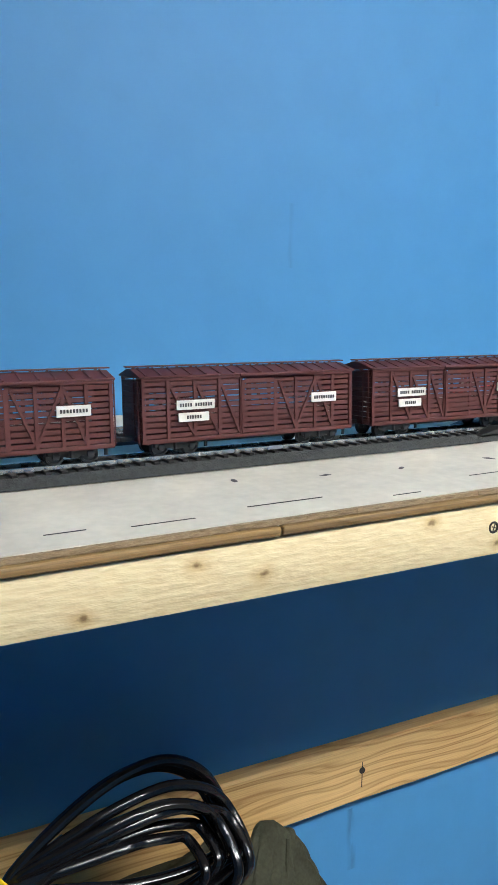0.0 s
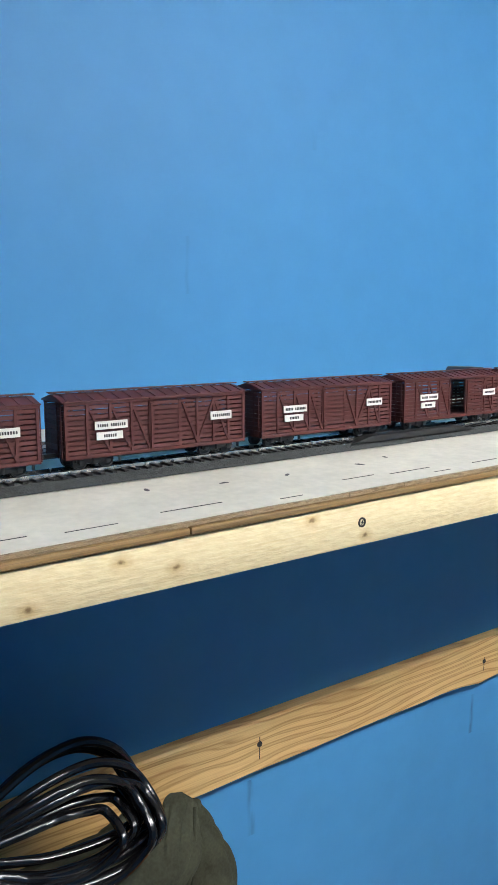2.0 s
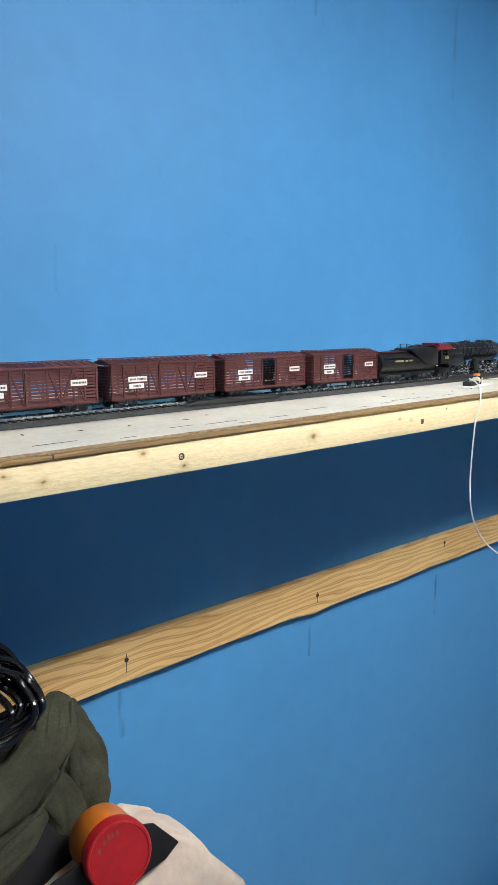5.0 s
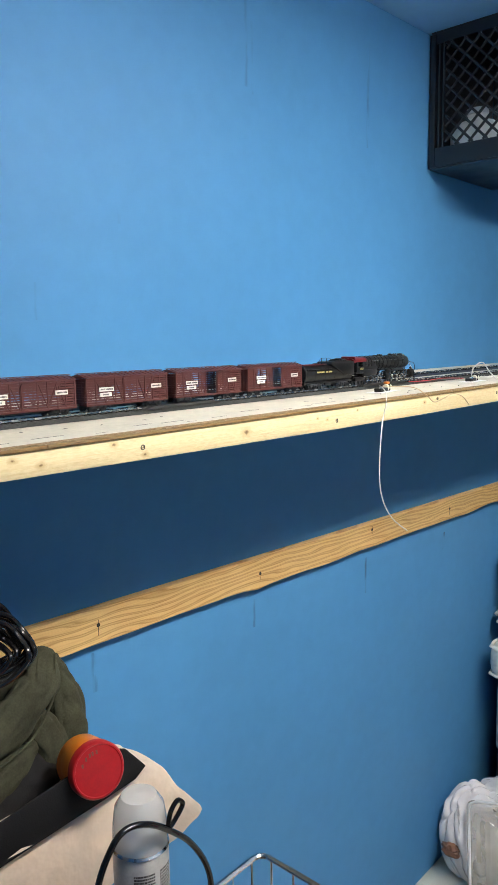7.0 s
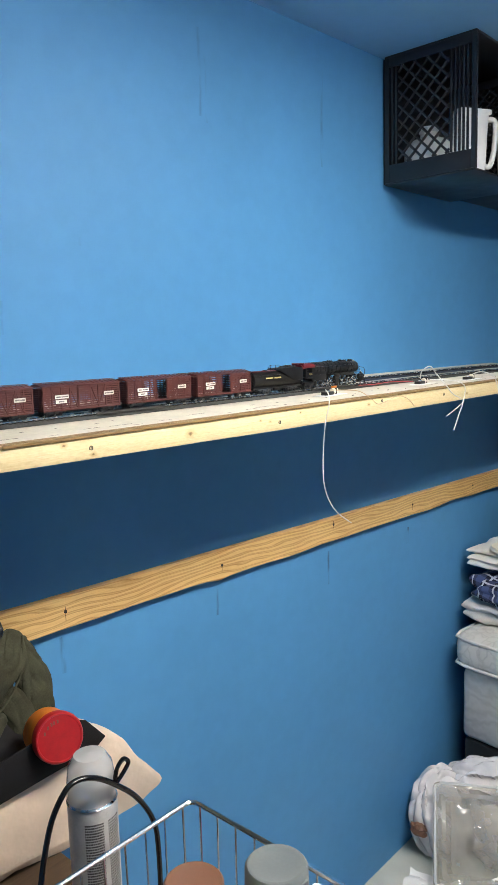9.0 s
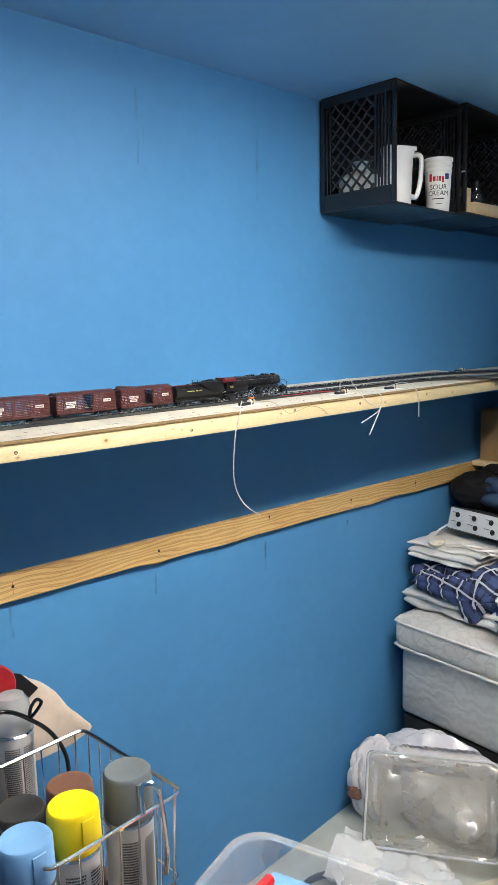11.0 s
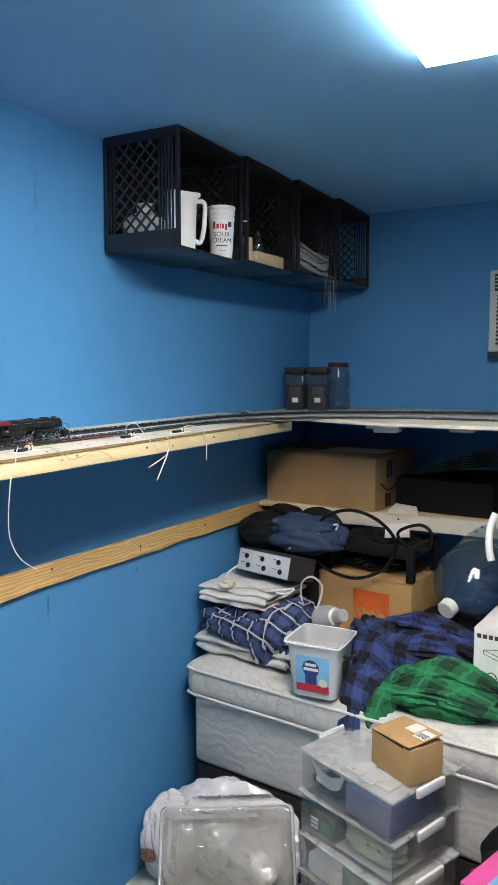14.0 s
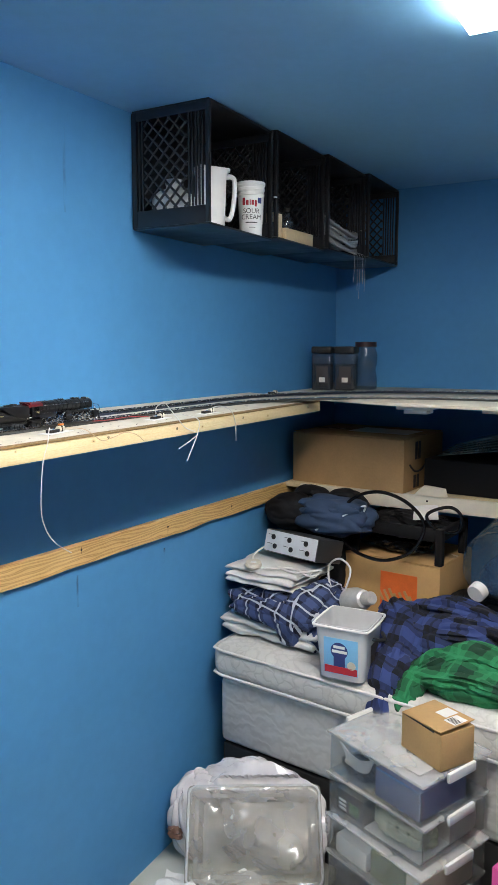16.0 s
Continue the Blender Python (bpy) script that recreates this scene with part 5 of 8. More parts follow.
def make_crate(m, slot=False):
    """A crate on its side, open to the south: 0.37 wide, 0.265 deep, 0.33 high; x = 0, z = 0 at the lower west corner."""
    W, D, H, t = 0.370, 0.266, 0.330, 0.006
    cr = thing("milk_crate", "black plastic milk crate on its side, screwed below the ceiling", "crate", m, "row of milk crates")
    part("back_panel", box(nb(), 0.004, W - 0.004, D - t, D, 0.004, H - 0.004, 0.002), M_CRATE, cr)
    for z in (0.0, H - t):
        part("shelf_panel", box(nb(), 0, W, 0, D - t - 0.001, z, z + t, 0.002), M_CRATE, cr)
    for x in (0.0, W - t):
        bm = nb()
        for y0, y1, z0, z1 in ((0, 0.012, t, H - t), (D - 0.02, D - t - 0.001, t, H - t), (0.0125, D - 0.0205, t, 0.052), (0.0125, D - 0.0205, H - 0.03, H - t)):
            box(bm, x, x + t, y0, y1, z0, z1, 0.001)
        side = part("side_panel", bm, M_CRATE, cr)
        for y in (0.02, 0.031, 0.042, 0.053, 0.064, 0.222, 0.234):
            part("rib", box(nb(), x, x + t, y, y + 0.005, 0.0525, H - 0.0305, 0.001), M_CRATE, side)
        bm = nb()
        y0, y1, z0, z1, p = 0.072, 0.218, 0.053, H - 0.031, 0.0365
        for sgn in (1, -1):
            for k in range(-9, 12):
                a = y0 + p * k
                pts = []
                for zz in (z0, z1):
                    yy = a + sgn * (zz - z0) + (0 if sgn > 0 else 0.12)
                    pts.append([yy, zz])
                (ya, za), (yb, zb) = pts
                if ya == yb:
                    continue
                t0 = max(0.0, min(((y0 - ya) / (yb - ya)), ((y1 - ya) / (yb - ya))))
                t1 = min(1.0, max(((y0 - ya) / (yb - ya)), ((y1 - ya) / (yb - ya))))
                if t1 - t0 < 0.03:
                    continue
                q0 = (x + t / 2, ya + (yb - ya) * t0, za + (zb - za) * t0)
                q1 = (x + t / 2, ya + (yb - ya) * t1, za + (zb - za) * t1)
                rod(bm, q0, q1, 0.0034, 6)
        part("lattice", bm, M_CRATE, side)
    for x in (0.0025, W - 0.0055):
        part("rim_bead", box(nb(), x, x + 0.003, -0.003, -0.0002, 0.004, H - 0.004, 0.001), M_CRATE, cr)
    return cr


CR_Y = 0.377
crates = [make_crate(Matrix.Translation((1.602 + 0.3815 * k, CR_Y - 0.011 * k, 1.929 + 0.008 * k))) for k in range(4)]
for k in range(1, 4):
    tie = tagged(part("cable_tie", tube(nb(), smooth_path([(1.588 + 0.3815 * k, 0.372, 2.06), (1.60 + 0.3815 * k, 0.368, 2.062), (1.618 + 0.3815 * k, 0.371, 2.061)], 4), 0.0025, 6), M_WIREWHT, None), "white cable tie joining two milk crates", "cable tie", "cable ties on the crates")
CRZ = 1.929 + 0.0065
# sour cream tub
tub = thing("sour_cream_tub", "white plastic sour cream tub with red and dark print", "tub", Matrix.Translation((1.893, 0.410, CRZ)) @ Matrix.Scale(1.1, 4))
part("body", lathe(nb(), [(0.030, 0), (0.031, 0.002), (0.0365, 0.105), (0.038, 0.106), (0.038, 0.112), (0.0365, 0.113), (0.0375, 0.119), (0.039, 0.120), (0.039, 0.126), (0.0375, 0.127), (0.0385, 0.133), (0.0405, 0.134), (0.0405, 0.142), (0.036, 0.143), (0.034, 0.06), (0.0002, 0.05)], 36), M_WHITEPL, tub)
TURN_W = Matrix.Rotation(radians(-58), 4, "Z")


def curved_words(text, size, material, parent, r, z, name, squeeze=1.0, slope=0.05):
    """Lettering wrapped round an upright can, facing south-west."""
    ob = words(text, size, material, parent, Matrix.Identity(4), name, 0.0001, squeeze)
    for v in ob.data.vertices:
        a = v.co.x / r
        rr = r + 0.0004 + v.co.z + slope * v.co.y
        v.co = Vector((rr * math.sin(a), -rr * math.cos(a), z + v.co.y))
    ob.matrix_local = TURN_W
    return ob


curved_words("SOUR", 0.0185, M_INK, tub, 0.0345, 0.062, "lettering")
curved_words("CREAM", 0.0185, M_INK, tub, 0.0335, 0.046, "lettering")


def band_patch(parent, r, z0, z1, a0, a1, material, name):
    bm = bmesh.new()
    n = 8
    lo, hi = [], []
    for k in range(n + 1):
        a = a0 + (a1 - a0) * k / n
        lo.append(bm.verts.new((r * math.sin(a), -r * math.cos(a), z0)))
        hi.append(bm.verts.new((r * math.sin(a), -r * math.cos(a), z1)))
    for k in range(n):
        bm.faces.new((lo[k], lo[k + 1], hi[k + 1], hi[k]))
    bmesh.ops.solidify(bm, geom=bm.faces[:], thickness=0.0004)
    ob = part(name, bm, material, parent)
    ob.matrix_local = TURN_W
    return ob


for k, (a0, a1, z0, z1) in enumerate(((-0.72, -0.5, 0.078, 0.098), (-0.42, -0.22, 0.078, 0.091), (-0.14, -0.06, 0.078, 0.092), (0.0, 0.18, 0.078, 0.091), (0.25, 0.42, 0.074, 0.091))):
    band_patch(tub, 0.0367, z0, z1, a0, a1, M_REDINK, "brand_mark")
band_patch(tub, 0.0370, 0.083, 0.098, 0.5, 0.85, M_NAVYINK, "blue_mark")
band_patch(tub, 0.0335, 0.0305, 0.033, -0.5, 0.5, M_INK, "small_print")
band_patch(tub, 0.0328, 0.018, 0.0195, -0.2, 0.35, M_INK, "small_print")
# white pitcher
pit = thing("pitcher", "white plastic pitcher with a loop handle", "pitcher", Matrix.Translation((1.745, 0.462, CRZ)) @ Matrix.Rotation(radians(-30), 4, "Z") @ Matrix.Diagonal((0.82, 0.82, 0.84, 1)))
part("body", lathe(nb(), [(0.045, 0), (0.049, 0.004), (0.057, 0.185), (0.060, 0.192), (0.060, 0.2), (0.054, 0.201), (0.046, 0.02), (0.0002, 0.015)], 32), M_WHITEPL, pit)
part("lid", box(nb(), -0.056, 0.066, -0.03, 0.03, 0.196, 0.214, 0.006), M_WHITEPL, pit)
part("handle", tube(nb(), smooth_path([(0.054, 0, 0.185), (0.085, 0, 0.19), (0.098, 0, 0.17), (0.092, 0, 0.09), (0.076, 0, 0.045), (0.05, 0, 0.05)], 6), 0.009, 8), M_WHITEPL, pit)
for z in (0.13, 0.165):
    part("slot", box(nb(), 0.052, 0.064, -0.028, 0.028, z, z + 0.008, 0.002), M_TIE, pit)
jug2 = thing("white_bottle", "white plastic bottle inside a milk crate", "bottle", Matrix.Translation((1.678, 0.545, CRZ)) @ Matrix.Diagonal((1.5, 1.5, 0.78, 1)))
part("body", lathe(nb(), [(0.04, 0), (0.044, 0.006), (0.044, 0.11), (0.03, 0.135), (0.016, 0.145), (0.016, 0.16), (0.0002, 0.161)], 24), M_WHITEPL, jug2)
part("cap", rod(nb(), (0, 0, 0.1615), (0, 0, 0.178), 0.018, 16), M_GREYPL, jug2)
# wooden blocks, dark bottle and yarn
Z2 = 1.938 + 0.0065
for x, y, sx, sy, h, rz, mt in ((2.03, 0.40, 0.05, 0.03, 0.078, -6, M_TAN), (2.085, 0.43, 0.05, 0.04, 0.065, 10, M_CARD2), (2.19, 0.405, 0.19, 0.045, 0.042, -3, M_TAN)):
    bk = thing("wooden_block", "pale wooden offcut lying in a milk crate", "wood block", Matrix.Translation((x, y, Z2)) @ Matrix.Rotation(radians(rz), 4, "Z"), "offcuts in the crate")
    part("block", box(nb(), -sx / 2, sx / 2, -sy / 2, sy / 2, 0, h, 0.002), mt, bk)
bt = thing("clear_bottle", "small dark clear bottle in a milk crate", "bottle", Matrix.Translation((2.26, 0.47, Z2)))
part("body", lathe(nb(), [(0.022, 0), (0.025, 0.005), (0.025, 0.09), (0.012, 0.105), (0.012, 0.12), (0.0002, 0.121)], 20), M_JAR, bt)
part("cap", rod(nb(), (0, 0, 0.1215), (0, 0, 0.135), 0.013, 14), M_TIE, bt)
yarn = thing("yarn_hank", "grey twisted yarn hank spilling out of a crate", "yarn", Matrix.Translation((2.575, 0.395, 1.947 + 0.0075)))
for k in range(10):
    o = random.uniform(-0.012, 0.012)
    z = 0.010 + 0.0085 * k + random.uniform(-0.003, 0.003)
    sweep = 0.03 * math.sin(k * 1.7)
    pts = [(-0.16 + o, 0.03 + o, z + 0.045 + 0.3 * sweep), (-0.06, -0.015 + o, z + 0.006), (0.05 + sweep, -0.022 + o, max(0.008, z - 0.010)), (0.135 + o, -0.012, max(z + 0.004, 0.008)), (0.15 + o, 0.03, z + 0.022), (0.07, 0.05, z + 0.018), (-0.04, 0.06 + o, z + 0.022)]
    part("strand", tube(nb(), smooth_path(pts, 6, True), 0.0052, 7, True), M_ROPE, yarn)
for k in range(5):
    part("loose_end", tube(nb(), smooth_path([(0.0 + 0.03 * k, -0.025, 0.012), (0.01 + 0.03 * k, -0.052, 0.0), (0.012 + 0.028 * k, -0.056, -0.05), (0.005 + 0.03 * k + 0.012 * (k % 2), -0.054, -0.11 - 0.03 * (k % 3))], 5), 0.0009, 5), M_ROPE, yarn)

# ---- jars on the corner shelf ----


def make_jar(x, y, rz, square, tall, mat, lid_mat, label):
    j = thing("storage_jar", label, "jar", Matrix.Translation((x, y, Z1)) @ Matrix.Rotation(radians(rz), 4, "Z"), "jars in the corner")
    if square:
        part("glass", box(nb(), -0.042, 0.042, -0.042, 0.042, 0, tall - 0.03, 0.008), mat, j)
        part("contents", box(nb(), -0.037, 0.037, -0.037, 0.037, 0.004, tall * 0.6, 0.006), M_TIE, j, "dark contents")
        part("label", box(nb(), -0.0435, -0.0425, -0.03, 0.02, 0.03, tall * 0.55, 0.0002), M_INK, j, "dark printed label")
        part("mark", box(nb(), -0.0442, -0.0437, -0.018, 0.008, 0.035, 0.055, 0.0002), M_SIGN, j)
        part("lid", box(nb(), -0.044, 0.044, -0.044, 0.044, tall - 0.0295, tall, 0.006), lid_mat, j, "dark screw lid")
    else:
        part("glass", lathe(nb(), [(0.046, 0), (0.05, 0.006), (0.05, 0.05), (0.043, 0.085), (0.05, 0.115), (0.05, tall - 0.05), (0.042, tall - 0.03), (0.042, tall - 0.022)], 28), mat, j)
        part("lid", rod(nb(), (0, 0, tall - 0.0215), (0, 0, tall), 0.046, 28), lid_mat, j, "dark round lid")
    return j


make_jar(2.775, 0.545, 8, True, 0.185, M_JAR, M_TIE, "square dark glass jar with a printed label")
make_jar(2.80, 0.452, 8, True, 0.185, M_JAR, M_TIE, "square dark glass jar with a black lid")
make_jar(2.905, 0.405, 0, False, 0.205, M_JARBLUE, plain("wine_lid", (0.035, 0.014, 0.018), 0.4, var=0.2), "blue-tinted waisted glass jar with a dark lid")

# ---- window air conditioner on the east wall ----
M_ENAMEL = plain("off_white_enamel", (0.66, 0.67, 0.63), 0.4, var=0.08, bump=0.03)
ac = thing("air_conditioner", "off-white wall air conditioner with a louvred grille", "air conditioner", Matrix.Translation((WALL_X, -0.20, 1.640)))
part("case", box(nb(), -0.075, -0.001, -0.50, 0.0, 0.02, 0.357, 0.008), M_ENAMEL, ac)
part("bottom_strip", box(nb(), -0.07, -0.001, -0.503, 0.003, -0.005, 0.0195, 0.002), M_DARKMET, ac)
part("top_grille", box(nb(), -0.0775, -0.0755, -0.47, -0.02, 0.27, 0.34, 0.001), M_DARKMET, ac)
# black sheet on the case paints the shade between the louvres
part("louvre_shade", box(nb(), -0.0768, -0.0755, -0.475, -0.03, 0.042, 0.255, 0.0004), M_TIE, ac, "black sheet painted as the shade between louvres")
first = None
for k in range(13):
    m = Matrix.Translation((-0.0795, -0.2525, 0.046 + 0.0165 * k)) @ Matrix.Rotation(radians(25), 4, "Y")
    if first is None:
        first = part("louvre", box(nb(), -0.003, 0.003, -0.2235, 0.2235, -0.0036, 0.0036, 0.0008), M_ENAMEL, ac)
        first.matrix_local = m
    else:
        share(first, m)
first = None
for k in range(4):
    m = Matrix.Translation((-0.0785, -0.245, 0.284 + 0.0145 * k))
    if first is None:
        first = part("vent_slat", box(nb(), -0.001, 0.001, -0.222, 0.222, -0.0026, 0.0026), M_ENAMEL, ac)
        first.matrix_local = m
    else:
        share(first, m)

# ---- things on the lower shelf ----


def carton(name, label, m, sx, sy, h, material, group="", flaps=True):
    """A closed cardboard box with a centre seam, tape and slightly lifted flaps."""
    c = thing(name, label, "box", m, group)
    part("body", box(nb(), -sx / 2, sx / 2, -sy / 2, sy / 2, 0, h, 0.003), material, c)
    if flaps:
        for sgn in (-1, 1):
            f = part("flap", box(nb(), 0.001, sx / 2 - 0.002, -sy / 2 + 0.002, sy / 2 - 0.002, 0, 0.003, 0.001), material, c)
            f.matrix_local = Matrix.Translation((0, 0, h + 0.0006)) @ Matrix.Diagonal((sgn, 1, 1, 1)) @ Matrix.Rotation(radians(-0.6), 4, "Y")
        part("tape", box(nb(), -0.024, 0.024, -sy / 2 - 0.0006, sy / 2 + 0.0006, h + 0.0042, h + 0.0048, 0.0001), M_TAPE, c, "shiny packing tape")
    return c


c = carton("shipping_carton", "brown shipping carton with dark printed curve and tape", Matrix.Translation((2.765, 0.335, 1.0405)) @ Matrix.Rotation(radians(-7), 4, "Z"), 0.38, 0.50, 0.205, M_CARD)
part("printed_curve", tube(nb(), smooth_path([(-0.14, -0.2515, 0.105), (-0.09, -0.2515, 0.075), (-0.03, -0.2515, 0.075), (0.03, -0.2515, 0.105)], 5), 0.004, 6), M_INK, c, "dark printed curve")
for x, z0, z1 in ((-0.09, 0.12, 0.19), (-0.06, 0.12, 0.19), (-0.1, 0.01, 0.06), (-0.07, 0.01, 0.06)):
    part("printed_block", box(nb(), x, x + 0.02, -0.2522, -0.2505, z0, z1), M_INK, c)
part("label_sheet", box(nb(), -0.06, 0.1, -0.2, 0.06, 0.2102, 0.2112), M_PAPER, c, "crumpled pale label on top")
bin2 = thing("black_bin", "black fabric bin holding folded green-grey plastic sheets", "bin", Matrix.Translation((2.80, -0.145, 1.0405)) @ Matrix.Rotation(radians(-5), 4, "Z"))
part("body", box(nb(), -0.18, 0.18, -0.19, 0.19, 0, 0.13, 0.008), M_BLKFAB, bin2)
for k in range(6):
    sh = part("plastic_sheet", box(nb(), -0.15, 0.14, -0.2 + 0.01 * k, 0.17 - 0.012 * k, 0, 0.004, 0.0015), M_GREENGL, bin2, "folded greenish plastic sheet")
    sh.matrix_local = Matrix.Translation((-0.02 + 0.004 * k, -0.02, 0.165 + 0.009 * k)) @ Matrix.Rotation(radians(-9 - 1.2 * k), 4, "X") @ Matrix.Rotation(radians(3 * (k % 2) - 2), 4, "Z")

# ---- the bed ----
BED = Matrix.Translation((1.93, 0.595, 0)) @ Matrix.Rotation(radians(-6.1), 4, "Z")
bed = thing("bed", "unmade twin bed, worn white mattress and box spring", "bed", BED)
mt = nb()
box(mt, 0, 0.98, -1.92, 0, 0.452, BED_Z, 0.045, seg=5)
for v in mt.verts:
    if v.co.z > 0.5:
        v.co.z += 0.008 * noise.noise(v.co * 3)
matt = part("mattress", mt, M_TICK, bed, "white quilted mattress with piping")
for z in (0.468, 0.556):
    part("piping", tube(nb(), [Vector(p) for p in ((0.012, -1.9, z), (0.001, -1.87, z), (0.0, -0.05, z), (0.012, -0.012, z), (0.05, -0.001, z), (0.9, -0.001, z))], 0.005, 7), M_TOWEL, matt)
part("box_spring", box(nb(), 0.03, 0.97, -1.9, -0.02, 0.205, 0.446, 0.022, seg=3), M_BOXSP, bed, "grey-white wavy quilted box spring")
part("base", box(nb(), 0.035, 0.95, -1.88, -0.03, FLOOR_Z, 0.2, 0.006), M_TIE, bed, "black bed base")


UP = (0, 0, 1)


def on_bed(x, y, z=BED_Z + 0.004, rz=0):
    return Matrix.Translation((x, y, z)) @ Matrix.Rotation(radians(rz), 4, "Z")


def folded(name, label, cat, m, sx, sy, layers, t, material, seed, group="", mess=1.0):
    """A stack of folds: slabs with bulging round edges and uneven sag."""
    c = thing(name, label, cat, m, group)
    for k in range(layers):
        bm = nb()
        w = 1 - 0.05 * random.random()
        b = bmesh.new()
        bmesh.ops.create_cube(b, size=1)
        bmesh.ops.subdivide_edges(b, edges=b.edges[:], cuts=15, use_grid_fill=True)
        for v in b.verts:
            x, y, z = v.co * 2
            r = (abs(x) ** 6 + abs(y) ** 6) ** (1 / 6)
            bulge = 1 - 0.20 * z * z
            p = Vector((x * sx / 2 * w * bulge, y * sy / 2 * w * bulge, (z / 2 + 0.5) * t * (1 - 0.25 * max(0, r - 0.7))))
            q = p * 13 + Vector((seed * 7, k * 5, 0))
            p += Vector((noise.noise(q), noise.noise(q + Vector((9, 0, 0))), 0)) * 0.015 * mess
            p.z += 0.010 * mess * noise.noise(p * 9 + Vector((seed, k * 3.1, 0))) * (0.3 + 0.7 * (z > 0))
            p.z += 0.003 * mess * (min(1.0, 3.0 * abs(noise.noise(p * 17 + Vector((k, seed * 2.0, 0))))) ** 0.6 - 0.7)
            v.co = p
        part("fold", merge(bm, b), material, c).matrix_local = Matrix.Translation((random.uniform(-0.008, 0.008), random.uniform(-0.008, 0.008), k * t * 0.76))
    return c


folded("folded_sheet", "folded cream bed sheet on the mattress", "sheet", on_bed(2.165, 0.405, rz=-6), 0.32, 0.40, 2, 0.044, M_TOWEL, 1, "folded linen stack", 1.6)
ps = folded("plaid_shirt", "crumpled navy and white plaid flannel on a folded sheet", "shirt", on_bed(2.16, 0.395, BED_Z + 0.07, -9), 0.29, 0.36, 2, 0.056, M_PLAIDNAVY, 2, "folded linen stack", 2.2)
part("sleeve", roll(nb(), [(0.02, -0.16, 0.125), (-0.06, -0.15, 0.115), (-0.12, -0.12, 0.085), (-0.145, -0.10, 0.03), (-0.15, -0.10, -0.03)], [0.04, 0.05, 0.055, 0.05, 0.035], 8, 0.6, 0.34, up=(-0.7, 0, 0.7)), M_PLAIDNAVY, ps)
part("sleeve", roll(nb(), [(-0.13, -0.19, 0.06), (-0.145, -0.10, 0.045), (-0.15, 0.0, 0.05), (-0.145, 0.12, 0.045)], [0.03, 0.042, 0.042, 0.03], 9, 0.7, 0.34, up=(-1, 0, 0.4)), M_PLAIDNAVY, ps)
part("tail", roll(nb(), [(0.05, -0.20, 0.09), (-0.05, -0.205, 0.06), (-0.10, -0.19, 0.0), (-0.11, -0.18, -0.05)], [0.035, 0.045, 0.045, 0.03], 10, 0.6, 0.34, up=(-0.4, -0.7, 0.3)), M_PLAIDNAVY, ps)
folded("folded_towel", "folded white towels on the plaid flannel", "towel", on_bed(2.175, 0.45, BED_Z + 0.183, -6), 0.27, 0.29, 3, 0.027, M_TOWEL, 3, "folded linen stack", 1.3)
box_z = BED_Z + 0.252
pw = thing("power_conditioner", "grey metal outlet box with six round sockets", "outlet box", on_bed(2.215, 0.385, box_z + 0.012, -14) @ Matrix.Rotation(radians(14), 4, "Y"))
part("case", box(nb(), -0.07, 0.08, -0.125, 0.115, 0, 0.082, 0.004), M_DARKMET, pw)
part("face_plate", box(nb(), -0.0745, -0.0705, -0.123, 0.113, 0.003, 0.079, 0.002), M_GREYPL, pw, "pale grey face plate")
for k in range(6):
    y, z = 0.065 - 0.075 * (k % 3), 0.058 - 0.032 * (k // 3) - 0.002
    part("socket", lathe(nb(), [(0.0095, 0), (0.0095, 0.002), (0.006, 0.0022), (0.0055, 0.001), (0.0002, 0.001)], 14, Matrix.Translation((-0.0746, y - 0.012 * (k // 3) + 0.01, z)) @ Matrix.Rotation(radians(-90), 4, "Y")), M_TIE, pw, "black round socket")
    part("print_line", box(nb(), -0.0752, -0.0746, y + 0.012, y + 0.035, z + 0.006, z + 0.008), M_DARKMET, pw)
cord = tagged(part("extension_lead", tube(nb(), smooth_path([(2.20, 0.50, box_z + 0.05), (2.13, 0.53, box_z + 0.02), (2.09, 0.49, box_z - 0.01), (2.06, 0.42, box_z + 0.004), (2.08, 0.34, box_z + 0.01), (2.07, 0.28, box_z - 0.005), (2.10, 0.25, box_z + 0.012), (2.05, 0.33, box_z + 0.006), (2.07, 0.4, box_z + 0.012)], 6), 0.0035, 7), M_WIREWHT, None), "white power cord looped on folded towels", "cord")
mouse = thing("white_adapter", "flat white oval plug adapter on the towels", "adapter", on_bed(2.075, 0.50, box_z - 0.004, 30))
part("body", lathe(nb(), [(0.026, 0), (0.03, 0.006), (0.026, 0.016), (0.012, 0.019), (0.0002, 0.02)], 24, Matrix.Diagonal((1.6, 1, 1, 1))), M_CREAM, mouse)
part("button", lathe(nb(), [(0.011, 0), (0.010, 0.003), (0.0002, 0.004)], 16, Matrix.Translation((-0.012, 0, 0.018))), M_WHITEPL, mouse)

# tub with a blue label at the front edge of the mattress
tb = thing("square_tub", "hazy white square tub with a blue and red label, empty", "tub", on_bed(1.935, 0.080, BED_Z + 0.003, 2) @ Matrix.Scale(1.14, 4))


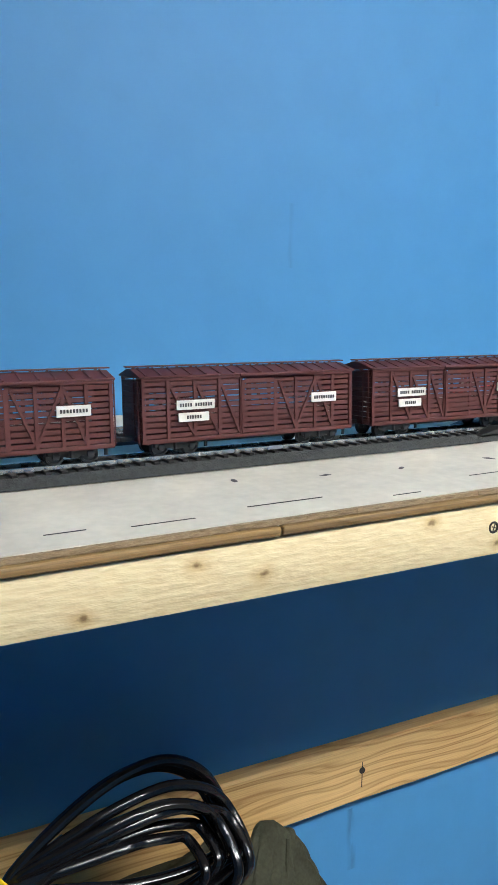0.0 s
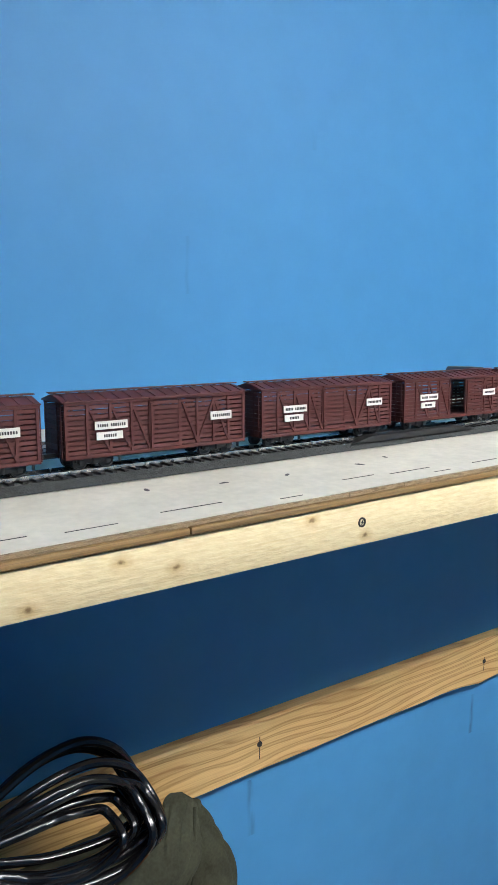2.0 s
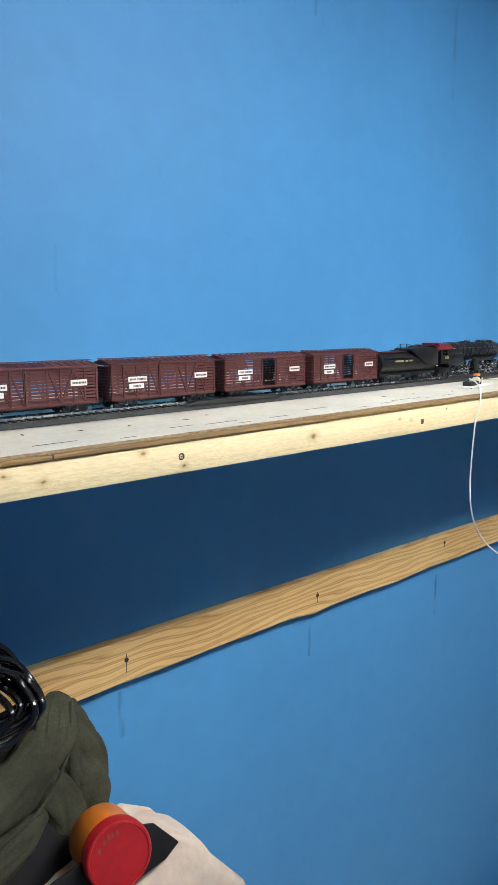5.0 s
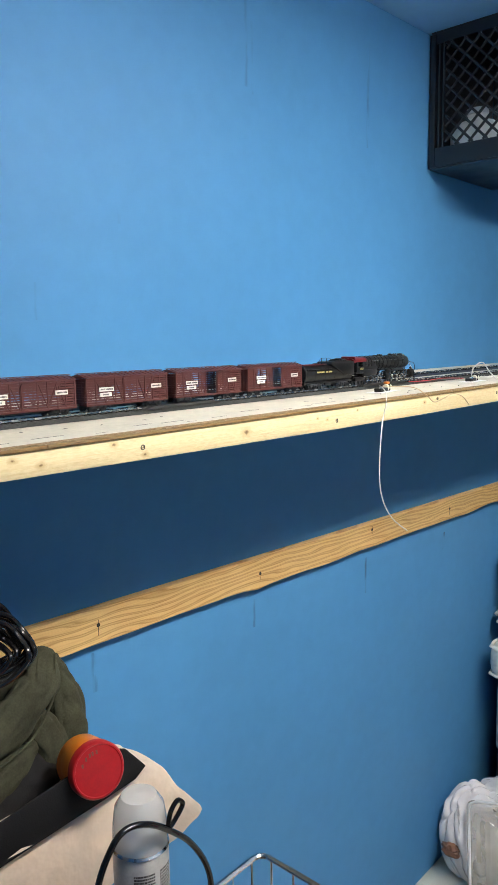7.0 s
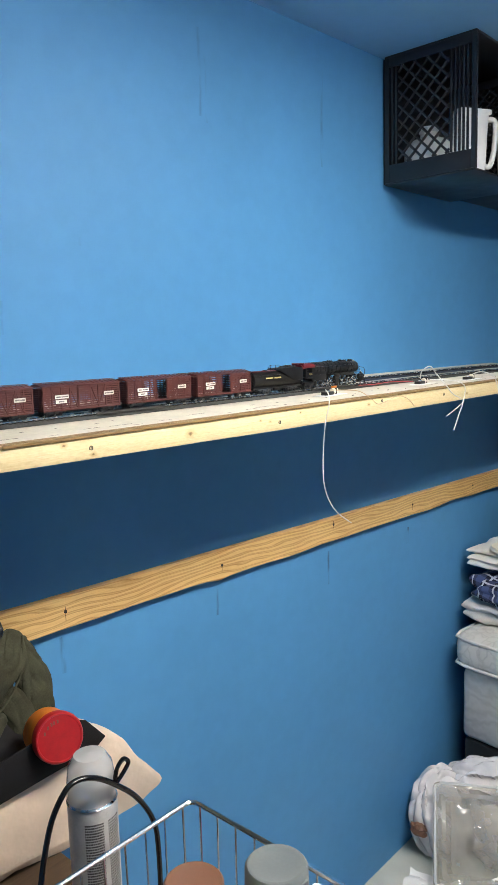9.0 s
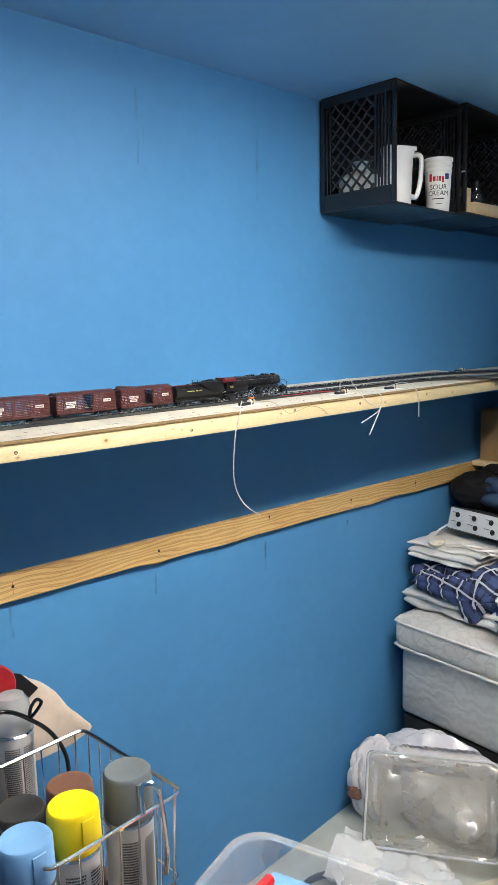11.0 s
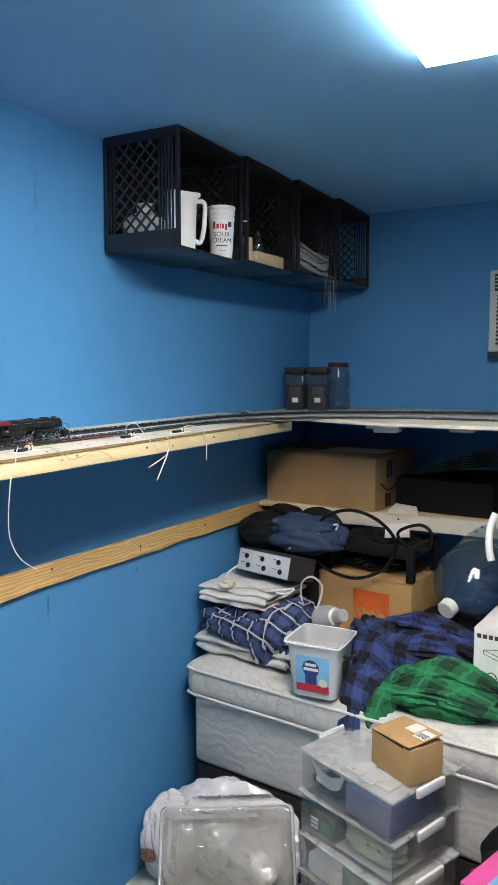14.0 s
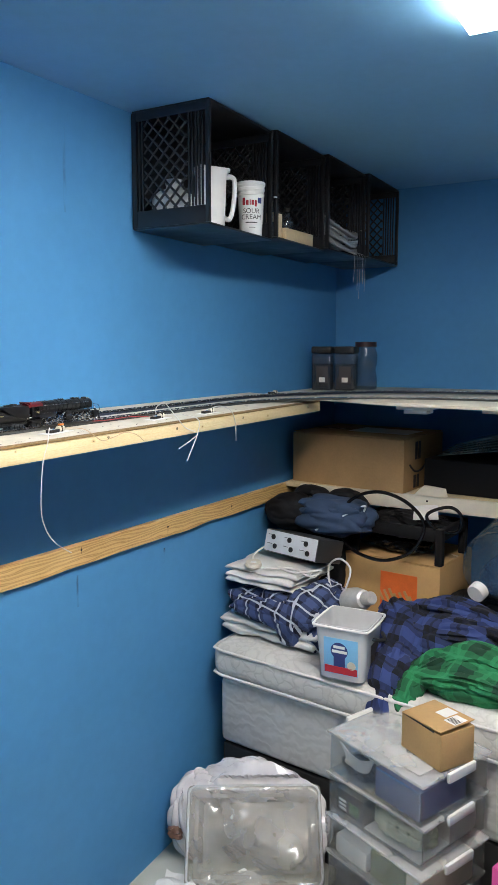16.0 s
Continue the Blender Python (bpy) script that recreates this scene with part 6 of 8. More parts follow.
def tapered(bm, w0, w1, h, t, r=0.02):
    """An open square tub with rounded corners and thin walls."""
    b = bmesh.new()
    rings = []
    for z, w, rr in ((0.0, w0 - 0.01, r), (0.004, w0, r), (h, w1, r), (h + 0.001, w1 - t, r), (0.008, w0 - t, r), (0.008, 0.004, 0.001)):
        ring = []
        for q in range(4):
            for k in range(5):
                a = math.pi / 2 * (q + k / 4)
                cx, cy = (w / 2 - rr) * (1 if q in (0, 3) else -1), (w / 2 - rr) * (1 if q in (0, 1) else -1)
                ring.append(b.verts.new((cx + rr * math.cos(a), cy + rr * math.sin(a), z)))
        rings.append(ring)
    n = 20
    for lo, hi in zip(rings, rings[1:]):
        for k in range(n):
            b.faces.new((lo[k], lo[(k + 1) % n], hi[(k + 1) % n], hi[k]))
    b.faces.new(rings[0][::-1])
    b.faces.new(rings[-1])
    return merge(bm, b)


M_TUBPL = milky("hazy_white_tub", (0.74, 0.75, 0.76), 0.75, 0.3)
part("body", tapered(nb(), 0.125, 0.150, 0.155, 0.004), M_TUBPL, tb)
part("rim", tube(nb(), smooth_path([(sx * 0.079, sy * 0.079 * e, 0.152) for sx, sy, e in ((1, -1, .75), (1, 1, .75))] + [(0.059, 0.079, 0.152), (-0.059, 0.079, 0.152), (-0.079, 0.059, 0.152), (-0.079, -0.059, 0.152), (-0.059, -0.079, 0.152), (0.059, -0.079, 0.152)], 4, True), 0.0032, 7, True), M_WHITEPL, tb)
lab = part("label", box(nb(), -0.0005, 0.0005, -0.048, 0.048, -0.052, 0.05, 0.0003), M_BLUELBL, tb, "blue and red printed label")
lab.matrix_local = Matrix.Translation((-0.0705, -0.002, 0.072)) @ Matrix.Rotation(radians(-4.6), 4, "Y")
part("rosette", lathe(nb(), [(0.024, 0), (0.024, 0.0006)], 22, Matrix.Translation((-0.0006, 0.004, 0.015)) @ Matrix.Rotation(radians(-90), 4, "Y")), M_NAVYINK, lab)
part("ribbon_tail", box(nb(), -0.0014, -0.0006, -0.012, 0.02, -0.03, 0.002), M_NAVYINK, lab)
part("red_band", box(nb(), -0.0018, -0.0006, -0.046, 0.046, -0.050, -0.030), M_REDINK, lab)
part("cup_picture", lathe(nb(), [(0.012, 0), (0.012, 0.0008)], 16, Matrix.Translation((-0.001, -0.03, -0.022)) @ Matrix.Rotation(radians(-90), 4, "Y")), M_CREAM, lab)
for y0, y1, z in ((-0.012, 0.02, 0.022), (-0.018, 0.024, 0.009)):
    part("white_print", box(nb(), -0.0018, -0.0013, y0, y1, z, z + 0.008), M_PAPER, lab)
part("handle", tube(nb(), smooth_path([(-0.03, -0.078, 0.118), (-0.01, -0.092, 0.112), (0.02, -0.094, 0.108), (0.045, -0.08, 0.112)], 6), 0.005, 8), M_TIE, tb, "black wire handle")
part("side_print", box(nb(), -0.03, 0.03, -0.0735, -0.0725, 0.05, 0.1), M_INK, tb)
hd = thing("white_bulb", "white bulb-shaped plastic funnel with a loop of white cord", "funnel", on_bed(2.10, 0.135, BED_Z + 0.155, -35))
part("cone", lathe(nb(), [(0.045, -0.01), (0.043, 0.03), (0.03, 0.075), (0.022, 0.08), (0.022, 0.115), (0.018, 0.12), (0.0002, 0.121)], 24, Matrix.Translation((0, 0, 0.02)) @ Matrix.Rotation(radians(68), 4, Vector((1, 0.0, 0)))), M_CANBODY, hd, "ribbed grey-white cone")
part("cord", tube(nb(), smooth_path([(0.0, 0.05, 0.0), (-0.03, 0.09, 0.05), (-0.03, 0.10, 0.12), (-0.02, 0.05, 0.155), (-0.01, 0.0, 0.13), (-0.03, 0.0, 0.06)], 6), 0.0035, 7), M_WIREWHT, hd)
ch = folded("white_rag", "crumpled white rag beside the tub", "rag", on_bed(2.16, 0.235, rz=15), 0.1, 0.12, 3, 0.045, M_TOWEL, 6)

# backpack on the pile
bp = thing("backpack", "black and navy backpack lying behind the linen", "backpack", on_bed(2.50, 0.375, BED_Z, -6))
part("body", crumple(nb(), (0.02, 0.06, 0.19), (0.13, 0.15, 0.20), 21, 0.10, 1.4, 0.02, 5, 0.0, 0.8, folds=0.06, way=(0.3, 1, 0.4), count=6), M_BLKFAB, bp)
part("front_pocket", crumple(nb(), (-0.085, -0.045, 0.385), (0.115, 0.165, 0.072), 22, 0.16, 1.3, 0.03, 5, folds=0.14, way=(0.9, 0.5, 0.3), count=5, power=0.85), M_NAVYFAB, bp, "navy front pocket")
part("side_flap", crumple(nb(), (-0.11, 0.12, 0.385), (0.09, 0.115, 0.075), 23, 0.10, 1.4, 0.02, 5), M_BLKFAB, bp)
for y in (0.10, -0.05):
    part("strap_roll", roll(nb(), [(-0.02, y + 0.08, 0.42), (-0.005, y + 0.03, 0.448), (0.005, y - 0.03, 0.448), (0.0, y - 0.08, 0.42)], [0.03, 0.045, 0.045, 0.03], 24 + y, 0.5, 0.2, up=UP), M_BLKFAB, bp)
part("piping", tube(nb(), smooth_path([(-0.19, -0.03, 0.345), (-0.18, -0.09, 0.385), (-0.15, -0.15, 0.42), (-0.10, -0.185, 0.44), (-0.10, -0.17, 0.40), (-0.14, -0.15, 0.365)], 6), 0.004, 7), M_GREYPL, bp)

# home box with an orange print, black stand and cables on it
hb = carton("moving_box", "open brown cardboard box with an orange printed square", on_bed(2.60, 0.115, BED_Z, -6), 0.34, 0.42, 0.235, M_CARD2)
part("orange_print", box(nb(), -0.1715, -0.1703, -0.125, 0.02, 0.05, 0.19), M_ORANGE, hb, "faded orange printed square")
for k in range(7):
    y = 0.01 - 0.02 * k
    pr = part("print_stroke", box(nb(), -0.0006, 0.0006, -0.005, 0.005, -0.03, 0.03), M_CARD2, hb)
    pr.matrix_local = Matrix.Translation((-0.1722, y, 0.085 + 0.008 * (k % 3))) @ Matrix.Rotation(radians(-28), 4, "X")
stand_z = BED_Z + 0.235 + 0.006
st = thing("black_stand", "black plastic stand lying on a cardboard box", "stand", on_bed(2.555, 0.085, stand_z, -8))
for x in (-0.11, 0.11):
    for y in (-0.17, 0.17):
        part("leg", box(nb(), x - 0.014, x + 0.014, y - 0.014, y + 0.014, 0, 0.135, 0.004), M_BLKFAB, st)
    part("rail", box(nb(), x - 0.012, x + 0.012, -0.155, 0.155, 0.085, 0.132, 0.004), M_BLKFAB, st)
for y in (-0.17, 0.17):
    part("rail", box(nb(), -0.095, 0.095, y - 0.012, y + 0.012, 0.09, 0.132, 0.004), M_BLKFAB, st)
part("cloth_roll", crumple(nb(), (0, 0, 0.112), (0.11, 0.165, 0.05), 31, 0.3, 2.4, 0.12, 5), M_BLKFAB, st, "rolled black cloth on the stand")
part("cable_wad", crumple(nb(), (0, 0.03, 0.048), (0.085, 0.125, 0.047), 32, 0.3, 2.4, 0.12, 4), M_CABLE, st)
sheet = tagged(part("paper_sheet", prism(nb(), [(-0.05, -0.04), (0.05, -0.055), (0.06, 0.03), (-0.03, 0.05)], "z", 0, 0.0008), M_PAPER, None), "white sheet of paper on the black stand", "paper")
sheet.matrix_world = Matrix.Translation((2.50, 0.01, stand_z + 0.168)) @ Matrix.Rotation(radians(-22), 4, "Y") @ Matrix.Rotation(radians(25), 4, "Z")
hose = tagged(part("cable_loop", tube(nb(), smooth_path([(2.37, 0.295, 0.94), (2.36, 0.25, 1.035), (2.37, 0.15, 1.075), (2.40, 0.05, 1.04), (2.42, -0.01, 0.96), (2.39, 0.02, 0.87), (2.37, 0.11, 0.825), (2.36, 0.20, 0.835), (2.36, 0.27, 0.875)], 8, True), 0.0065, 9, True), M_CABLE, None), "large loop of thick black cable over the stand", "cable")
hose2 = tagged(part("cable_loop", tube(nb(), smooth_path([(2.42, -0.02, 1.0), (2.44, -0.09, 1.03), (2.46, -0.13, 1.0), (2.45, -0.12, 0.94), (2.42, -0.05, 0.95)], 7, True), 0.006, 8, True), M_CABLE, None), "small loop of black cable over the stand", "cable")

# water jug, cooler, white carton
jg = thing("water_jug", "blue-tinted clear five-gallon water jug lying with a white cap", "water jug", Matrix.Translation((2.30, -0.240, 0.795)) @ Matrix.Rotation(radians(-20), 4, "Z") @ Matrix.Rotation(radians(70), 4, "Y"))
prof = [(0.026, -0.025), (0.028, 0.0), (0.05, 0.012), (0.105, 0.06), (0.128, 0.10), (0.134, 0.12), (0.134, 0.15), (0.128, 0.158), (0.134, 0.166), (0.134, 0.22), (0.128, 0.228), (0.134, 0.236), (0.134, 0.29), (0.128, 0.298), (0.134, 0.306), (0.134, 0.36), (0.12, 0.382), (0.06, 0.372), (0.0002, 0.37)]
part("bottle", lathe(nb(), prof, 40, caps=False), M_JUG, jg)
part("cap", lathe(nb(), [(0.028, -0.034), (0.031, -0.03), (0.031, -0.002), (0.029, 0.0)], 26), M_WHITEPL, jg, "white snap cap")
part("water", crumple(nb(), (0.055, 0.0, 0.19), (0.055, 0.10, 0.13), 46, 0.1, 1.5, 0.02, 4), M_JUGWATER, jg, "water left in the jug")
bl2 = thing("dark_blanket", "dark grey blanket bunched under the water jug", "blanket", on_bed(2.52, -0.23, BED_Z - 0.01))
part("cloth", crumple(nb(), (0, 0, 0.08), (0.18, 0.15, 0.085), 45, 0.14, 2.0, 0.04, 5, 0.0), M_BLKFAB, bl2)
wc = carton("white_carton", "white printed carton standing on the mattress", Matrix.Translation((2.20, -0.585, BED_Z + 0.003)) @ Matrix.Rotation(radians(-6), 4, "Z"), 0.36, 0.40, 0.245, M_PAPER, "", False)
words("TWIN", 0.034, M_INK, wc, Matrix.Translation((-0.1804, 0.102, 0.048)) @ Matrix.Rotation(radians(-90), 4, "Z") @ FACE_SOUTH, "lettering")
for y0, y1, z0, z1 in ((0.19, 0.03, 0.215, 0.228), (0.19, -0.19, 0.022, 0.030), (0.17, -0.19, 0.011, 0.019)):
    n = int((y0 - y1) / 0.017)
    bm = nb()
    for k in range(n):
        if k % 6 == 5:
            continue
        box(bm, -0.1812, -0.1804, y0 - 0.017 * k - 0.012, y0 - 0.017 * k, z0, z1)
    tagged(part("print_bars", bm, M_INK, wc, "dark printed line", smooth=False), kind="stuff")
part("panel", box(nb(), -0.1811, -0.1804, -0.19, 0.19, 0.002, 0.0085), M_NAVYINK, wc)
bm = nb()
for a, b_ in (((0.17, 0.18), (0.07, 0.198)), ((0.07, 0.198), (-0.03, 0.178)), ((0.17, 0.18), (0.09, 0.155)), ((0.09, 0.155), (-0.03, 0.178)), ((0.17, 0.168), (0.09, 0.143)), ((0.09, 0.143), (-0.03, 0.166)), ((0.17, 0.18), (0.17, 0.168))):
    rod(bm, (-0.1806, a[0], a[1]), (-0.1806, b_[0], b_[1]), 0.0009, 5)
part("drawing", bm, M_DARKMET, wc, "line drawing of a mattress")
part("symbol", lathe(nb(), [(0.013, 0), (0.016, 0), (0.016, 0.0008), (0.013, 0.0008)], 20, Matrix.Translation((-0.1805, 0.145, 0.100)) @ Matrix.Rotation(radians(-90), 4, "Y"), caps=False), M_INK, wc)
part("symbol_box", box(nb(), -0.181, -0.1804, 0.04, 0.12, 0.086, 0.115), M_GREYPL, wc)
cz = BED_Z + 0.2495
co = thing("drink_cooler", "red drink cooler jug with a white lid and handle", "cooler", Matrix.Translation((2.185, -0.545, cz)))
part("body", lathe(nb(), [(0.122, 0), (0.128, 0.004), (0.138, 0.272), (0.140, 0.277), (0.130, 0.28)], 48), M_RED, co, "glossy red body")
part("lid", lathe(nb(), [(0.135, 0.2805), (0.147, 0.284), (0.147, 0.315), (0.135, 0.326), (0.118, 0.332), (0.112, 0.355), (0.1, 0.365), (0.0002, 0.369)], 48), M_WHITEPL, co, "white screw lid")
part("handle", tube(nb(), smooth_path([(-0.06, 0.14, 0.33), (-0.075, 0.152, 0.29), (-0.095, 0.15, 0.23), (-0.105, 0.14, 0.195)], 5), 0.011, 10), M_WHITEPL, co, "white swing handle")
pt = thing("blue_lid_pitcher", "clear pitcher with a bright blue lid on the cooler", "pitcher", Matrix.Translation((2.16, -0.515, cz + 0.371)))
part("body", lathe(nb(), [(0.045, 0), (0.05, 0.004), (0.068, 0.105), (0.07, 0.108)], 30, caps=False), M_HAZY, pt)
part("lid", lathe(nb(), [(0.075, 0.106), (0.082, 0.112), (0.08, 0.13), (0.066, 0.16), (0.03, 0.172), (0.0002, 0.174)], 30), M_BLUEPL, pt, "bright blue lid")
part("spout", lathe(nb(), [(0.02, 0), (0.018, 0.02), (0.0002, 0.024)], 14, Matrix.Translation((-0.06, 0.06, 0.115))), M_BLUEPL, pt)

# jackets
jk = thing("blue_jacket", "blue and black checked flannel jacket heaped on the bed", "jacket", on_bed(2.12, -0.105, BED_Z - 0.02, 0))
part("body", crumple(nb(), (0.05, -0.06, 0.09), (0.16, 0.22, 0.115), 41, 0.10, 1.3, 0.02, 6, 0.0, folds=0.12, way=(0.3, 1, 0.3), count=9), M_PLAIDBLUE, jk)
part("front", roll(nb(), [(0.10, 0.13, 0.13), (0.02, 0.09, 0.165), (-0.05, 0.05, 0.14), (-0.12, 0.035, 0.085)], [0.05, 0.075, 0.075, 0.06], 11, 0.7, 0.34, up=UP), M_PLAIDBLUE, jk)
part("collar", roll(nb(), [(0.06, 0.04, 0.19), (0.05, -0.06, 0.205), (0.06, -0.17, 0.19), (0.08, -0.27, 0.14)], [0.03, 0.05, 0.055, 0.04], 12, 0.6, 0.34, up=UP), M_PLAIDBLUE, jk)
part("sleeve", roll(nb(), [(-0.08, 0.05, 0.10), (-0.16, 0.05, 0.075), (-0.215, 0.05, 0.02), (-0.228, 0.052, -0.06), (-0.222, 0.045, -0.125)], [0.06, 0.065, 0.055, 0.052, 0.04], 13, 0.7, 0.34, up=(-1, 0, 0.8)), M_PLAIDBLUE, jk)
part("sleeve", roll(nb(), [(-0.02, -0.02, 0.14), (-0.03, -0.12, 0.165), (0.0, -0.22, 0.15), (0.03, -0.31, 0.10)], [0.04, 0.06, 0.06, 0.04], 14, 0.7, 0.34, up=UP), M_PLAIDBLUE, jk)
gj = thing("green_shirt", "green and black checked flannel shirt heaped on the bed", "shirt", on_bed(1.985, -0.255, BED_Z - 0.006, 0))
part("body", crumple(nb(), (0.02, -0.035, 0.045), (0.12, 0.165, 0.075), 51, 0.10, 1.2, 0.02, 6, 0.0, folds=0.12, way=(0.9, 0.5, 0.3), count=8), M_PLAIDGRN, gj)
part("front", roll(nb(), [(0.08, -0.19, 0.06), (0.03, -0.12, 0.10), (0.02, -0.03, 0.115), (0.0, 0.06, 0.09), (-0.03, 0.13, 0.05)], [0.04, 0.055, 0.06, 0.055, 0.035], 15, 0.6, 0.34, up=UP), M_PLAIDGRN, gj)
part("hem", roll(nb(), [(-0.02, -0.20, 0.035), (-0.055, -0.12, 0.055), (-0.06, -0.02, 0.065), (-0.055, 0.08, 0.05), (-0.07, 0.16, 0.02)], [0.03, 0.042, 0.048, 0.046, 0.03], 16, 0.65, 0.34, up=UP), M_PLAIDGRN, gj)
part("sleeve", roll(nb(), [(-0.03, 0.10, 0.06), (-0.075, 0.12, 0.035), (-0.105, 0.135, -0.01), (-0.115, 0.14, -0.05)], [0.035, 0.04, 0.036, 0.028], 17, 0.6, 0.34, up=(-1, 0, 0.8)), M_PLAIDGRN, gj)

# ---- stacked clear storage boxes in front of the bed ----


def storage_box(m, contents):
    c = thing("storage_box", "clear plastic latch box with a white lid, part full", "storage box", m, "stacked clear storage boxes")
    for k, (x0, x1, y0, y1, z0, z1) in enumerate(((-0.135, -0.132, -0.165, 0.165, 0.0, 0.108), (0.132, 0.135, -0.165, 0.165, 0.0, 0.108), (-0.1319, 0.1319, -0.165, -0.162, 0.0, 0.108), (-0.1319, 0.1319, 0.162, 0.165, 0.0, 0.108), (-0.1319, 0.1319, -0.1619, 0.1619, 0.0, 0.003))):
        part("bottom" if k == 4 else "side_wall", box(nb(), x0, x1, y0, y1, z0, z1), M_CLEAR, c, smooth=False)
    part("lid", box(nb(), -0.142, 0.142, -0.175, 0.175, 0.1085, 0.1185, 0.004), M_HAZY, c, "hazy white lid")
    part("lid_panel", box(nb(), -0.115, 0.115, -0.14, 0.14, 0.119, 0.1218, 0.0012), M_HAZY, c)
    for y in (-0.182, 0.182):
        part("latch", box(nb(), -0.055, 0.055, y - 0.0055, y + 0.0055, 0.098, 0.1245, 0.004), M_WHITEPL, c, "white latch handle")
    part("papers", box(nb(), -0.10, 0.12, -0.10, 0.14, 0.099, 0.107, 0.002), M_PAPER, c, "white papers under the lid")
    for k, (x0, x1, y0, y1, z1, mtl) in enumerate(contents):
        part("contents", box(nb(), x0, x1, y0, y1, 0.004, z1, 0.006), mtl, c)
    return c


def fill_with_cables(c):
    """Layered pale cable, a dark tangle and a small white cap beside the folder."""
    for j in range(6):
        z = 0.092 - 0.006 * j
        part("ribbon_cable", tube(nb(), smooth_path([(-0.124, 0.135 - 0.006 * j, z), (-0.126, 0.10, z - 0.014), (-0.127, 0.06, z - 0.020), (-0.126, 0.03, z - 0.010), (-0.124, 0.008 + 0.003 * j, z)], 6), 0.0028, 7), M_GREYPL, c, "pale layered cable" if j == 0 else "")
    part("tangle", crumple(nb(), (-0.09, 0.085, 0.026), (0.034, 0.062, 0.022), 131, 0.45, 3.0, 0.25, 4, 0.004), M_DARKMET, c, "dark tangle of small parts")
    part("white_cap", lathe(nb(), [(0.010, 0), (0.011, 0.002), (0.011, 0.008), (0.009, 0.010)], 18, Matrix.Translation((-0.127, 0.105, 0.045)) @ Matrix.Rotation(radians(60), 4, "Y")), M_WHITEPL, c)
    part("folder_edge", box(nb(), -0.1295, -0.1283, -0.15, -0.006, 0.083, 0.0865), M_BLUEPL, c)


def fill_with_radio(c):
    """A dark radio with a green screen and a pale printed packet."""
    radio = part("radio", box(nb(), -0.124, -0.06, 0.045, 0.15, 0.005, 0.076, 0.008), M_DARKMET, c, "dark radio")
    part("screen", box(nb(), -0.1262, -0.1243, 0.06, 0.095, 0.018, 0.05, 0.0006), M_BOARD, radio, "green screen")
    for j in range(3):
        part("key", box(nb(), -0.1260, -0.1243, 0.108, 0.135, 0.018 + 0.012 * j, 0.025 + 0.012 * j, 0.0005), M_GREYPL, radio)
    part("packet", crumple(nb(), (-0.075, -0.06, 0.052), (0.05, 0.095, 0.046), 132, 0.15, 1.6, 0.03, 5, 0.004, 0.85, folds=0.08, way=(0.2, 1, 0.5), count=5), M_PACKET, c, "pale green printed packet")
    for j in range(4):
        part("print", crumple(nb(), (-0.117 + 0.004 * abs(j - 1), -0.105 + 0.03 * j, 0.058 + 0.006 * (j % 2)), (0.008, 0.009, 0.013), 140 + j, 0.4, 2, 0.2, 3), M_CONTENT2, c)
    part("base_plate", box(nb(), -0.125, 0.1, -0.15, 0.04, 0.0035, 0.008, 0.001), M_GREYPL, c)


SBZ = FLOOR_Z + 0.0005
stack_top = 0.0
CONT = (((-0.12, 0.1, -0.15, 0.15, 0.09, M_CONTENT2),), ((-0.12, 0.12, -0.15, 0.0, 0.08, M_PAPER), (-0.12, 0.12, 0.01, 0.15, 0.09, M_DARKMET)), ((-0.12, 0.12, -0.1, 0.02, 0.085, M_CONTENT2), (-0.125, 0.1, 0.03, 0.15, 0.06, M_PAPER), (-0.125, 0.1, -0.155, -0.11, 0.09, M_CREAM)), ((0.0, 0.12, -0.15, 0.15, 0.085, M_PAPER),), ((-0.128, 0.06, -0.155, 0.0, 0.085, M_CONTENT), (-0.03, 0.12, 0.02, 0.15, 0.095, M_PAPER)))
for k in range(5):
    off = (0.0, 0.012, -0.008, 0.006, 0.0)[k]
    bx = storage_box(Matrix.Translation((1.735 + off, -0.175 + off * 0.5, SBZ + k * 0.1222)) @ Matrix.Rotation(radians(-24 + 2 * (k % 2)), 4, "Z"), CONT[k])
    if k == 4:
        fill_with_cables(bx)
    elif k == 3:
        fill_with_radio(bx)
top_z = SBZ + 5 * 0.1222
sp = thing("small_parcel", "small brown cardboard parcel with a loose flap and white labels", "box", Matrix.Translation((1.70, -0.265, top_z)) @ Matrix.Rotation(radians(-32), 4, "Z"))
part("body", box(nb(), -0.058, 0.058, -0.075, 0.075, 0, 0.098, 0.002), M_CARD2, sp)
fl = part("flap", box(nb(), -0.0, 0.118, -0.075, 0.075, 0, 0.0025, 0.0008), M_CARD2, sp)
fl.matrix_local = Matrix.Translation((-0.06, 0.0, 0.1005)) @ Matrix.Rotation(radians(-4), 4, "X") @ Matrix.Rotation(radians(-3), 4, "Y")
# solid black strip painted as the shade below the loose flap
part("gap", box(nb(), -0.0585, -0.0575, -0.05, 0.072, 0.094, 0.0985), M_TIE, sp)
lb = part("label", box(nb(), 0.052, 0.098, -0.070, -0.030, 0.0028, 0.0034), M_PAPER, fl, "white shipping label")
part("label", box(nb(), 0.066, 0.110, -0.024, 0.016, 0.0028, 0.0034), M_PAPER, fl, "white shipping label")
bm = nb()
for k in range(7):
    box(bm, 0.058, 0.080, -0.067 + 0.005 * k, -0.0645 + 0.005 * k, 0.0034, 0.0038)
part("barcode", bm, M_INK, lb, smooth=False)

